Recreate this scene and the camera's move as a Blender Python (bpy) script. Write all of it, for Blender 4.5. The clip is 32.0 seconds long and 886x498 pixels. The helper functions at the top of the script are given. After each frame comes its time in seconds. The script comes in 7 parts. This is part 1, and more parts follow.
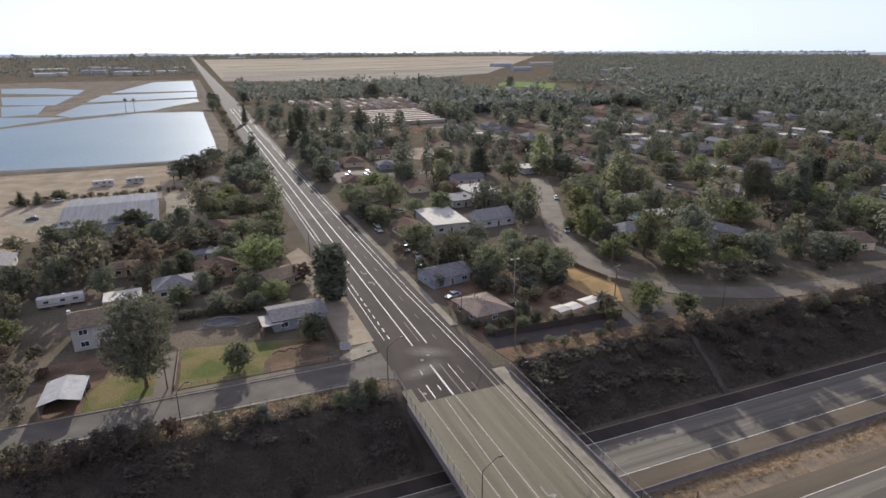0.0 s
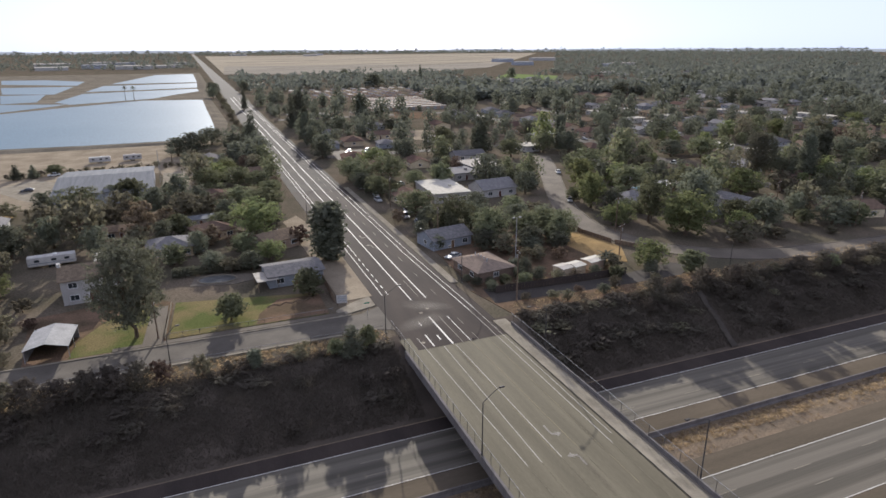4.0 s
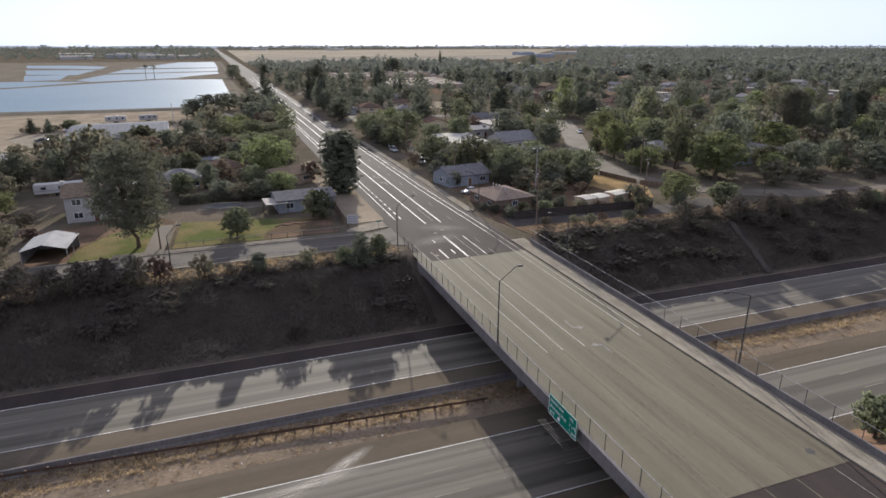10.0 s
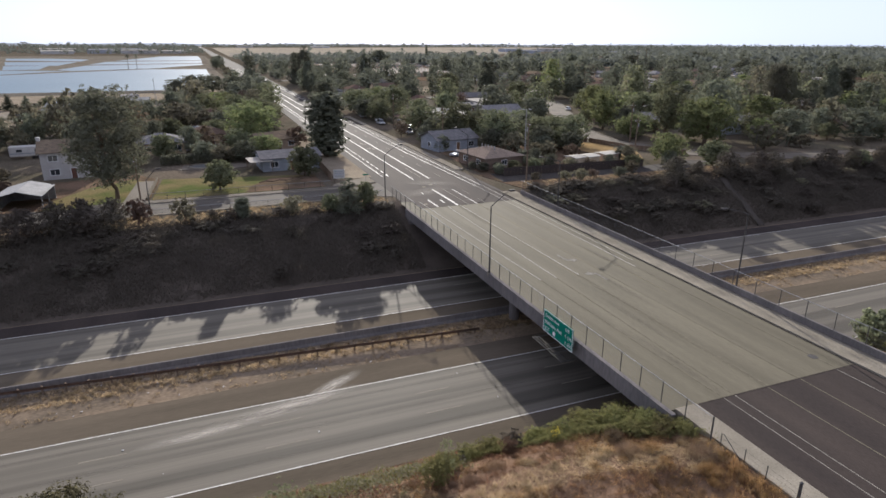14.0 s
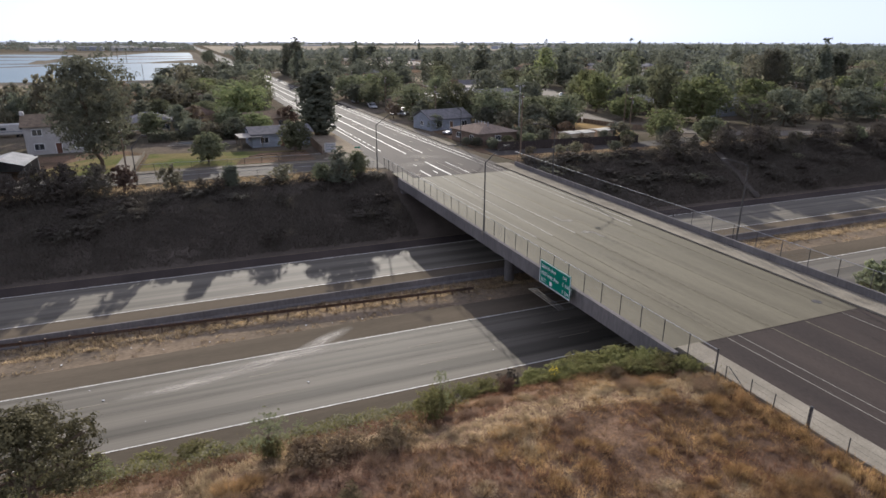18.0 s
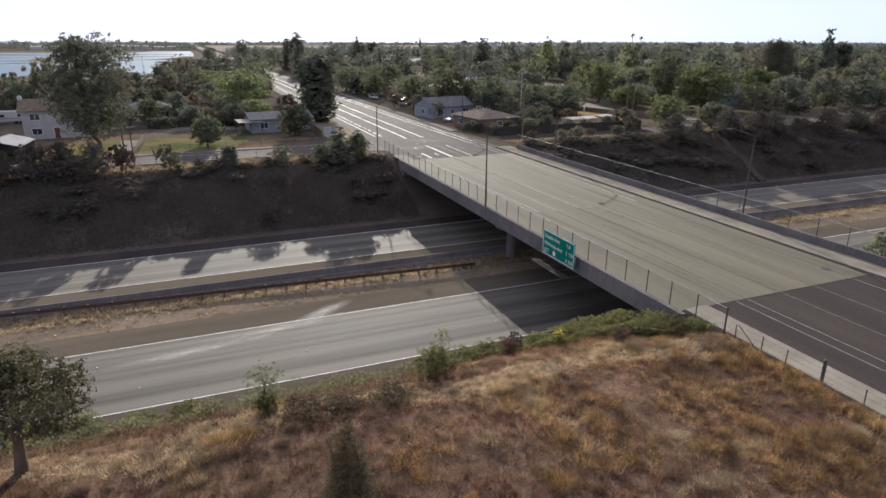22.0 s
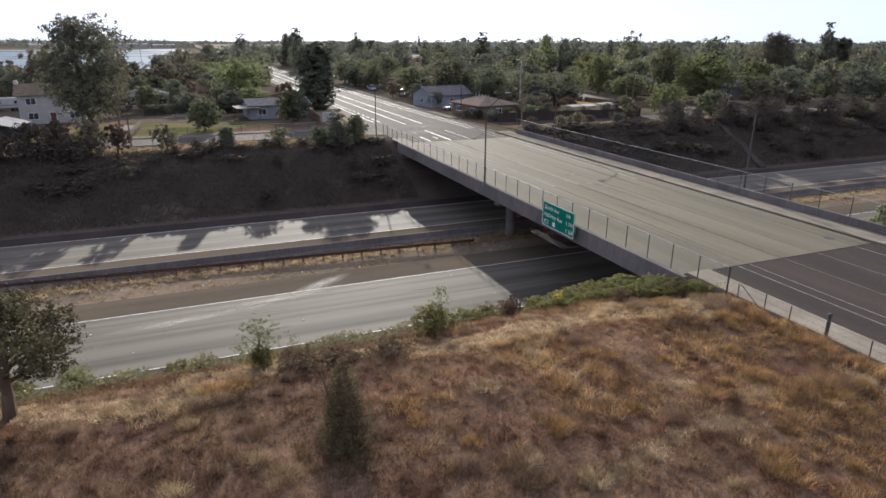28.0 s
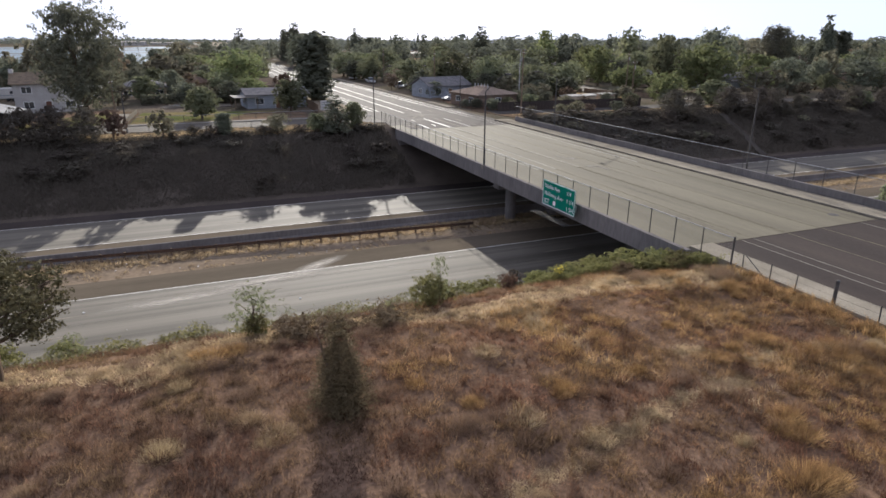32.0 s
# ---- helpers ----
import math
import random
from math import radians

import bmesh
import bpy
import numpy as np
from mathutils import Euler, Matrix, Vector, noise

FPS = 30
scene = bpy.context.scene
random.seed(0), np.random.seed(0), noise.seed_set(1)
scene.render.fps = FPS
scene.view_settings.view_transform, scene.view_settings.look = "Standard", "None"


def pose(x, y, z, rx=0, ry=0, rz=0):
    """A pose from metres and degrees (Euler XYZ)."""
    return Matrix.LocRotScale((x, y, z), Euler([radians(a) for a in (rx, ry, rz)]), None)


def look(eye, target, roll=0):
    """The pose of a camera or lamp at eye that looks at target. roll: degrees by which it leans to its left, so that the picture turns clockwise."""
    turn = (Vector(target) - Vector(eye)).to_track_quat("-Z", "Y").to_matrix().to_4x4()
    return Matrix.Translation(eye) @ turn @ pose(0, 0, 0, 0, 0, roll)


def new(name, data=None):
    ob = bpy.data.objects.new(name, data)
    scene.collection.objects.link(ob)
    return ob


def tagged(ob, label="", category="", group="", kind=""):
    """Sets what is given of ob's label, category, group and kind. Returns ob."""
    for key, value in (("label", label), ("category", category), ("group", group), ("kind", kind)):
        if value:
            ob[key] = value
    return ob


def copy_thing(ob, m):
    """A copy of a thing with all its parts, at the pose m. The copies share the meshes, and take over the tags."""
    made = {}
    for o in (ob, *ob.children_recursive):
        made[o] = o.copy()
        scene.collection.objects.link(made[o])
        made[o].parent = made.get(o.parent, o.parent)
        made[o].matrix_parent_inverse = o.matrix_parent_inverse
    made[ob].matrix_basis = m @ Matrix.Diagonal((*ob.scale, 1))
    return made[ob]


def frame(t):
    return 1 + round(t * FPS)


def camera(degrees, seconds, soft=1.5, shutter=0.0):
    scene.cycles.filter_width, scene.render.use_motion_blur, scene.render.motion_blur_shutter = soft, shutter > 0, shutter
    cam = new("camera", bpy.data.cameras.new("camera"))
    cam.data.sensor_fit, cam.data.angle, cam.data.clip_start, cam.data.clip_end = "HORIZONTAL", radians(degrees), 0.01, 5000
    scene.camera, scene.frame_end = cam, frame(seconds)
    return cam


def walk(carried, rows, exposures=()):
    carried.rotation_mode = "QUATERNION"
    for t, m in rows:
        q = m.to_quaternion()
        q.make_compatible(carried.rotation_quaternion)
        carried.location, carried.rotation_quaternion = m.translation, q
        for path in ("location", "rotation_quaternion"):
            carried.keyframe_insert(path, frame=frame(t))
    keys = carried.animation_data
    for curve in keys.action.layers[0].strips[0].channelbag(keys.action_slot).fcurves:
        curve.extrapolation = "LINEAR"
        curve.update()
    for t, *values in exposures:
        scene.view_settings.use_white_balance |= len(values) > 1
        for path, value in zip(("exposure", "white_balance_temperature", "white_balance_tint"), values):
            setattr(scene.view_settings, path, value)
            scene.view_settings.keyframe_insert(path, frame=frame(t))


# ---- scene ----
# camera: seconds, place in metres, yaw, pitch and roll in degrees
cam = camera(71.74, 32.0, soft=1.6)
PATH = [
    (0.0, -0.784, -0.512, 63.581, -22.006, -18.400, -0.179),
    (0.5, -0.760, -0.501, 62.203, -21.964, -18.376, -0.200),
    (1.0, -0.727, -0.484, 60.867, -21.829, -18.382, -0.219),
    (1.5, -0.665, -0.472, 59.565, -21.743, -18.402, -0.224),
    (2.0, -0.575, -0.464, 58.258, -21.706, -18.419, -0.219),
    (2.5, -0.465, -0.443, 56.929, -21.734, -18.443, -0.214),
    (3.0, -0.359, -0.401, 55.542, -21.705, -18.467, -0.212),
    (3.5, -0.292, -0.334, 54.105, -21.877, -18.487, -0.213),
    (5.5, -0.310, -0.211, 48.491, -21.665, -18.523, -0.220),
    (6.0, -0.241, -0.118, 47.142, -21.655, -18.586, -0.180),
    (6.5, -0.156, -0.005, 45.795, -22.034, -18.664, -0.186),
    (7.0, -0.024, 0.075, 44.455, -22.013, -18.732, -0.209),
    (7.5, 0.147, 0.100, 43.061, -22.228, -18.758, -0.211),
    (8.0, 0.307, 0.107, 41.536, -22.055, -18.728, -0.174),
    (8.5, 0.420, 0.117, 39.897, -21.907, -18.655, -0.109),
    (9.0, 0.466, 0.155, 38.308, -21.890, -18.603, -0.051),
    (9.5, 0.469, 0.255, 36.850, -21.324, -18.598, -0.010),
    (10.0, 0.457, 0.364, 35.435, -20.104, -18.598, 0.020),
    (10.5, 0.427, 0.390, 34.049, -20.123, -18.593, 0.030),
    (11.0, 0.386, 0.310, 32.711, -20.965, -18.588, 0.032),
    (11.5, 0.334, 0.168, 31.428, -21.519, -18.587, 0.054),
    (12.0, 0.268, 0.024, 30.230, -21.364, -18.595, 0.097),
    (12.5, 0.202, -0.066, 29.087, -21.455, -18.567, 0.149),
    (13.0, 0.122, -0.084, 28.032, -21.489, -18.523, 0.189),
    (13.5, 0.019, -0.072, 27.142, -21.466, -18.544, 0.187),
    (14.0, -0.058, -0.065, 26.349, -21.375, -18.609, 0.171),
    (14.5, -0.068, -0.055, 25.586, -21.343, -18.680, 0.171),
    (16.5, -0.006, 0.020, 22.848, -22.032, -18.723, 0.195),
    (17.0, -0.003, 0.037, 22.277, -22.034, -18.706, 0.158),
    (17.5, 0.004, 0.057, 21.724, -22.044, -18.688, 0.135),
    (18.0, 0.020, 0.099, 21.215, -22.029, -18.677, 0.134),
    (18.5, 0.040, 0.149, 20.729, -22.027, -18.661, 0.154),
    (19.0, 0.057, 0.182, 20.270, -21.993, -18.652, 0.175),
    (19.5, 0.072, 0.203, 19.875, -21.959, -18.680, 0.187),
    (20.0, 0.088, 0.216, 19.501, -21.949, -18.710, 0.183),
    (20.5, 0.096, 0.218, 19.127, -21.945, -18.715, 0.159),
    (21.0, 0.090, 0.223, 18.775, -21.901, -18.700, 0.124),
    (21.5, 0.085, 0.240, 18.448, -21.915, -18.679, 0.094),
    (22.0, 0.089, 0.247, 18.143, -21.909, -18.681, 0.077),
    (22.5, 0.104, 0.227, 17.838, -21.898, -18.690, 0.063),
    (23.0, 0.121, 0.185, 17.539, -21.900, -18.679, 0.055),
    (23.5, 0.131, 0.139, 17.275, -21.894, -18.668, 0.065),
    (24.0, 0.118, 0.102, 17.040, -21.922, -18.657, 0.078),
    (24.5, 0.082, 0.066, 16.822, -21.944, -18.647, 0.094),
    (25.0, 0.040, 0.036, 16.621, -21.965, -18.647, 0.130),
    (25.5, -0.006, 0.019, 16.443, -21.991, -18.659, 0.180),
    (27.5, -0.019, -0.042, 15.627, -22.039, -18.662, 0.230),
    (28.0, 0.010, -0.024, 15.423, -22.035, -18.682, 0.228),
    (28.5, 0.031, -0.004, 15.199, -22.045, -18.693, 0.231),
    (29.0, 0.052, 0.015, 14.948, -22.058, -18.688, 0.231),
    (29.5, 0.080, 0.030, 14.687, -22.084, -18.680, 0.228),
    (30.0, 0.109, 0.038, 14.422, -22.055, -18.672, 0.203),
    (30.5, 0.124, 0.048, 14.170, -22.057, -18.673, 0.162),
    (31.0, 0.122, 0.073, 13.953, -22.072, -18.710, 0.148),
    (31.5, 0.111, 0.108, 13.742, -22.099, -18.767, 0.168),
    (32.0, 0.097, 0.129, 13.522, -22.122, -18.813, 0.189),
]
walk(cam, [(t, pose(x, y, z, 90 + p, 0, w) @ pose(0, 0, 0, 0, 0, r)) for t, x, y, z, w, p, r in PATH], [(0, 1.15, 6000, 14), (24, 1.19, 6000, 13.7), (32, 1.28, 6000, 13.3)])

# ---- light: low sun ahead and a little to one side, hazy sky ----
SUN_WAY = Vector((0.222, 0.925, 0.309)).normalized()
world = bpy.data.worlds.new("sky")
scene.world = world
world.use_nodes = True
wn = world.node_tree
sky = wn.nodes.new("ShaderNodeTexSky")
sky.sky_type = "NISHITA"
sky.sun_disc = False
sky.sun_elevation = radians(18)
sky.sun_rotation = radians(13.5)
sky.altitude = 100
sky.air_density = 1.0
sky.dust_density = 1.2
sky.ozone_density = 1.0
wn.nodes["Background"].inputs["Strength"].default_value = 0.0066
haze = wn.nodes.new("ShaderNodeHueSaturation")
haze.inputs["Saturation"].default_value = 0.45
wn.links.new(sky.outputs["Color"], haze.inputs["Color"])
wn.links.new(haze.outputs["Color"], wn.nodes["Background"].inputs["Color"])
veil = wn.nodes.new("ShaderNodeBackground")  # pale summer haze, thicker towards the horizon all round
where, split, thick, pale = wn.nodes.new("ShaderNodeTexCoord"), wn.nodes.new("ShaderNodeSeparateXYZ"), wn.nodes.new("ShaderNodeMapRange"), wn.nodes.new("ShaderNodeMix")
pale.data_type = "RGBA"
thick.interpolation_type = "SMOOTHERSTEP"
thick.inputs[1].default_value, thick.inputs[2].default_value = -0.1, 0.5
pale.inputs[6].default_value, pale.inputs[7].default_value = (0.335, 0.375, 0.45, 1), (0.285, 0.295, 0.36, 1)
wn.links.new(where.outputs["Generated"], split.inputs[0])
wn.links.new(split.outputs["Z"], thick.inputs[0])
wn.links.new(thick.outputs[0], pale.inputs[0])
wn.links.new(pale.outputs[2], veil.inputs["Color"])
both = wn.nodes.new("ShaderNodeAddShader")
wn.links.new(wn.nodes["Background"].outputs[0], both.inputs[0])
wn.links.new(veil.outputs[0], both.inputs[1])
wn.links.new(both.outputs[0], wn.nodes["World Output"].inputs["Surface"])
lamp = bpy.data.lights.new("sun", "SUN")
lamp.energy, lamp.angle, lamp.color = 4.3, radians(0.6), (1.0, 0.925, 0.77)
sun = new("sun", lamp)
sun.matrix_world = look(SUN_WAY * 300, (0, 0, 0))
scene.view_settings.exposure = 0.0


# ---- materials ----
def mat(name, a, b, scale=1.0, rough=0.9, bump=0.2, fine=14.0, contrast=0.25, stretch=(1, 1, 1), metal=0.0, vary=0.0, spec=0.0, wide=(0.35, 0.65)):
    """Two tones mixed by a broad noise, a fine grain over them, relief from the grain."""
    m = bpy.data.materials.new(name)
    m.use_nodes = True
    n, l = m.node_tree.nodes, m.node_tree.links
    p = n["Principled BSDF"]
    tc = n.new("ShaderNodeTexCoord")
    mp = n.new("ShaderNodeMapping")
    mp.inputs["Scale"].default_value = stretch
    l.new(tc.outputs["Object"], mp.inputs["Vector"])
    n1, n2 = n.new("ShaderNodeTexNoise"), n.new("ShaderNodeTexNoise")
    n1.inputs["Scale"].default_value, n1.inputs["Detail"].default_value = scale, 5
    n2.inputs["Scale"].default_value, n2.inputs["Detail"].default_value = scale * fine, 3
    for q in (n1, n2):
        l.new(mp.outputs["Vector"], q.inputs["Vector"])
    r = n.new("ShaderNodeMapRange")
    r.inputs[1].default_value, r.inputs[2].default_value = wide
    l.new(n1.outputs["Fac"], r.inputs[0])
    mix = n.new("ShaderNodeMix")
    mix.data_type = "RGBA"
    mix.inputs[6].default_value, mix.inputs[7].default_value = (*a, 1), (*b, 1)
    l.new(r.outputs[0], mix.inputs[0])
    g = n.new("ShaderNodeMapRange")
    g.inputs[1].default_value, g.inputs[2].default_value = 0.25, 0.75
    g.inputs[3].default_value, g.inputs[4].default_value = 1 - contrast, 1 + contrast
    l.new(n2.outputs["Fac"], g.inputs[0])
    hsv = n.new("ShaderNodeHueSaturation")
    l.new(mix.outputs[2], hsv.inputs["Color"])
    value = g.outputs[0]
    if vary:
        oi = n.new("ShaderNodeObjectInfo")
        v = n.new("ShaderNodeMapRange")
        v.inputs[3].default_value, v.inputs[4].default_value = 1 - vary, 1 + vary
        l.new(oi.outputs["Random"], v.inputs[0])
        mul = n.new("ShaderNodeMath")
        mul.operation = "MULTIPLY"
        l.new(value, mul.inputs[0])
        l.new(v.outputs[0], mul.inputs[1])
        value = mul.outputs[0]
        h = n.new("ShaderNodeMapRange")
        h.inputs[3].default_value, h.inputs[4].default_value = 0.5 - vary * 0.08, 0.5 + vary * 0.08
        l.new(oi.outputs["Random"], h.inputs[0])
        l.new(h.outputs[0], hsv.inputs["Hue"])
    l.new(value, hsv.inputs["Value"])
    l.new(hsv.outputs["Color"], p.inputs["Base Color"])
    p.inputs["Roughness"].default_value, p.inputs["Metallic"].default_value = rough, metal
    p.inputs["Specular IOR Level"].default_value = spec
    if bump:
        bu = n.new("ShaderNodeBump")
        bu.inputs["Strength"].default_value, bu.inputs["Distance"].default_value = bump, 0.05
        l.new(n2.outputs["Fac"], bu.inputs["Height"])
        l.new(bu.outputs["Normal"], p.inputs["Normal"])
    return m


def leaf_mat(name, a, b, light=0.3, vary=0.35):
    """Foliage: each leaf and each crown a little different, light shines through."""
    m = bpy.data.materials.new(name)
    m.use_nodes = True
    n, l = m.node_tree.nodes, m.node_tree.links
    p, out = n["Principled BSDF"], n["Material Output"]
    ge, oi = n.new("ShaderNodeNewGeometry"), n.new("ShaderNodeObjectInfo")
    mix = n.new("ShaderNodeMix")
    mix.data_type = "RGBA"
    mix.inputs[6].default_value, mix.inputs[7].default_value = (*a, 1), (*b, 1)
    l.new(ge.outputs["Random Per Island"], mix.inputs[0])
    v = n.new("ShaderNodeMapRange")
    v.inputs[3].default_value, v.inputs[4].default_value = 1.5 * (1 - vary), 1.5 * (1 + vary)
    l.new(oi.outputs["Random"], v.inputs[0])
    h = n.new("ShaderNodeMapRange")
    h.inputs[3].default_value, h.inputs[4].default_value = (0.48, 0.515) if vary else (0.5, 0.5)
    l.new(oi.outputs["Random"], h.inputs[0])
    hsv = n.new("ShaderNodeHueSaturation")
    l.new(mix.outputs[2], hsv.inputs["Color"])
    l.new(v.outputs[0], hsv.inputs["Value"])
    l.new(h.outputs[0], hsv.inputs["Hue"])
    l.new(hsv.outputs["Color"], p.inputs["Base Color"])
    p.inputs["Roughness"].default_value = 0.75
    p.inputs["Specular IOR Level"].default_value = 0.03
    tr = n.new("ShaderNodeBsdfTranslucent")
    l.new(hsv.outputs["Color"], tr.inputs["Color"])
    ms = n.new("ShaderNodeMixShader")
    ms.inputs[0].default_value = light
    l.new(p.outputs[0], ms.inputs[1])
    l.new(tr.outputs[0], ms.inputs[2])
    l.new(ms.outputs[0], out.inputs["Surface"])
    return m


def grass_mat(name, tones, scale):
    """Dry blades, their tone changing in patches over the ground and from blade to blade."""
    m = leaf_mat(name, tones[0], tones[1], 0.4, 0.0)
    n, l = m.node_tree.nodes, m.node_tree.links
    first = next(q for q in n if q.type == "MIX")
    hsv = next(q for q in n if q.type == "HUE_SAT")
    tc, nz, rg = n.new("ShaderNodeTexCoord"), n.new("ShaderNodeTexNoise"), n.new("ShaderNodeMapRange")
    nz.inputs["Scale"].default_value, nz.inputs["Detail"].default_value = scale, 4
    rg.inputs[1].default_value, rg.inputs[2].default_value = 0.42, 0.60
    l.new(tc.outputs["Object"], nz.inputs["Vector"])
    l.new(nz.outputs["Fac"], rg.inputs[0])
    second, patch = n.new("ShaderNodeMix"), n.new("ShaderNodeMix")
    for q in (second, patch):
        q.data_type = "RGBA"
    second.inputs[6].default_value, second.inputs[7].default_value = (*tones[2], 1), (*tones[3], 1)
    l.new(first.inputs[0].links[0].from_socket, second.inputs[0])
    l.new(rg.outputs[0], patch.inputs[0])
    l.new(first.outputs[2], patch.inputs[6])
    l.new(second.outputs[2], patch.inputs[7])
    l.new(patch.outputs[2], hsv.inputs["Color"])
    clump, shift = n.new("ShaderNodeTexNoise"), n.new("ShaderNodeMapRange")
    clump.inputs["Scale"].default_value, clump.inputs["Detail"].default_value = 1.1, 5
    shift.inputs[1].default_value, shift.inputs[2].default_value = 0.36, 0.64
    shift.inputs[3].default_value, shift.inputs[4].default_value = 0.68, 1.66
    l.new(tc.outputs["Object"], clump.inputs["Vector"])
    l.new(clump.outputs["Fac"], shift.inputs[0])
    l.new(shift.outputs[0], hsv.inputs["Value"])
    return m


def glass_mat(name, tone, rough=0.08):
    m = bpy.data.materials.new(name)
    m.use_nodes = True
    p = m.node_tree.nodes["Principled BSDF"]
    p.inputs["Base Color"].default_value = (*tone, 1)
    p.inputs["Roughness"].default_value = rough
    p.inputs["Specular IOR Level"].default_value = 0.6
    return m


def mesh_wire_mat(name, cover):
    """Woven wire: bare air between thin grey wires."""
    m = bpy.data.materials.new(name)
    m.use_nodes = True
    n, l = m.node_tree.nodes, m.node_tree.links
    p, out = n["Principled BSDF"], n["Material Output"]
    p.inputs["Base Color"].default_value = (0.13, 0.125, 0.12, 1)
    p.inputs["Roughness"].default_value, p.inputs["Metallic"].default_value = 0.55, 0.4
    tc, w1, w2 = n.new("ShaderNodeTexCoord"), n.new("ShaderNodeTexWave"), n.new("ShaderNodeTexWave")
    mx = n.new("ShaderNodeMath")
    mx.operation = "MAXIMUM"
    for w, turn in ((w1, 0.785), (w2, -0.785)):
        mp = n.new("ShaderNodeMapping")
        mp.inputs["Rotation"].default_value = (turn, 0, 0)
        l.new(tc.outputs["Object"], mp.inputs["Vector"])
        w.bands_direction = "Y"
        w.inputs["Scale"].default_value = 4.5
        l.new(mp.outputs["Vector"], w.inputs["Vector"])
    l.new(w1.outputs["Fac"], mx.inputs[0])
    l.new(w2.outputs["Fac"], mx.inputs[1])
    gt = n.new("ShaderNodeMath")
    gt.operation = "GREATER_THAN"
    gt.inputs[1].default_value = 1 - cover
    l.new(mx.outputs[0], gt.inputs[0])
    tr, ms = n.new("ShaderNodeBsdfTransparent"), n.new("ShaderNodeMixShader")
    l.new(gt.outputs[0], ms.inputs[0])
    l.new(tr.outputs[0], ms.inputs[1])
    l.new(p.outputs[0], ms.inputs[2])
    l.new(ms.outputs[0], out.inputs["Surface"])
    return m


def stain_mat(name, a, b, stretch, cover=0.5):
    """A thin uneven film of dust or rubber that fades out towards its rim."""
    m = mat(name, a, b, 2.0, rough=0.9, bump=0, spec=0.1)
    n, l = m.node_tree.nodes, m.node_tree.links
    p, out = n["Principled BSDF"], n["Material Output"]
    tc, gr, nz, mp = n.new("ShaderNodeTexCoord"), n.new("ShaderNodeTexGradient"), n.new("ShaderNodeTexNoise"), n.new("ShaderNodeMapping")
    gr.gradient_type = "SPHERICAL"
    mp.inputs["Scale"].default_value = stretch
    nz.inputs["Scale"].default_value, nz.inputs["Detail"].default_value = 3.0, 5
    l.new(tc.outputs["Object"], gr.inputs["Vector"])
    l.new(tc.outputs["Object"], mp.inputs["Vector"])
    l.new(mp.outputs["Vector"], nz.inputs["Vector"])
    rg = n.new("ShaderNodeMapRange")
    rg.inputs[1].default_value, rg.inputs[2].default_value = 0.3, 0.7
    l.new(nz.outputs["Fac"], rg.inputs[0])
    mul, mul2 = n.new("ShaderNodeMath"), n.new("ShaderNodeMath")
    mul.operation = mul2.operation = "MULTIPLY"
    mul2.inputs[1].default_value = cover * 2
    mul2.use_clamp = True
    l.new(gr.outputs["Fac"], mul.inputs[0])
    l.new(rg.outputs[0], mul.inputs[1])
    l.new(mul.outputs[0], mul2.inputs[0])
    tr, ms = n.new("ShaderNodeBsdfTransparent"), n.new("ShaderNodeMixShader")
    l.new(mul2.outputs[0], ms.inputs[0])
    l.new(tr.outputs[0], ms.inputs[1])
    l.new(p.outputs[0], ms.inputs[2])
    l.new(ms.outputs[0], out.inputs["Surface"])
    return m


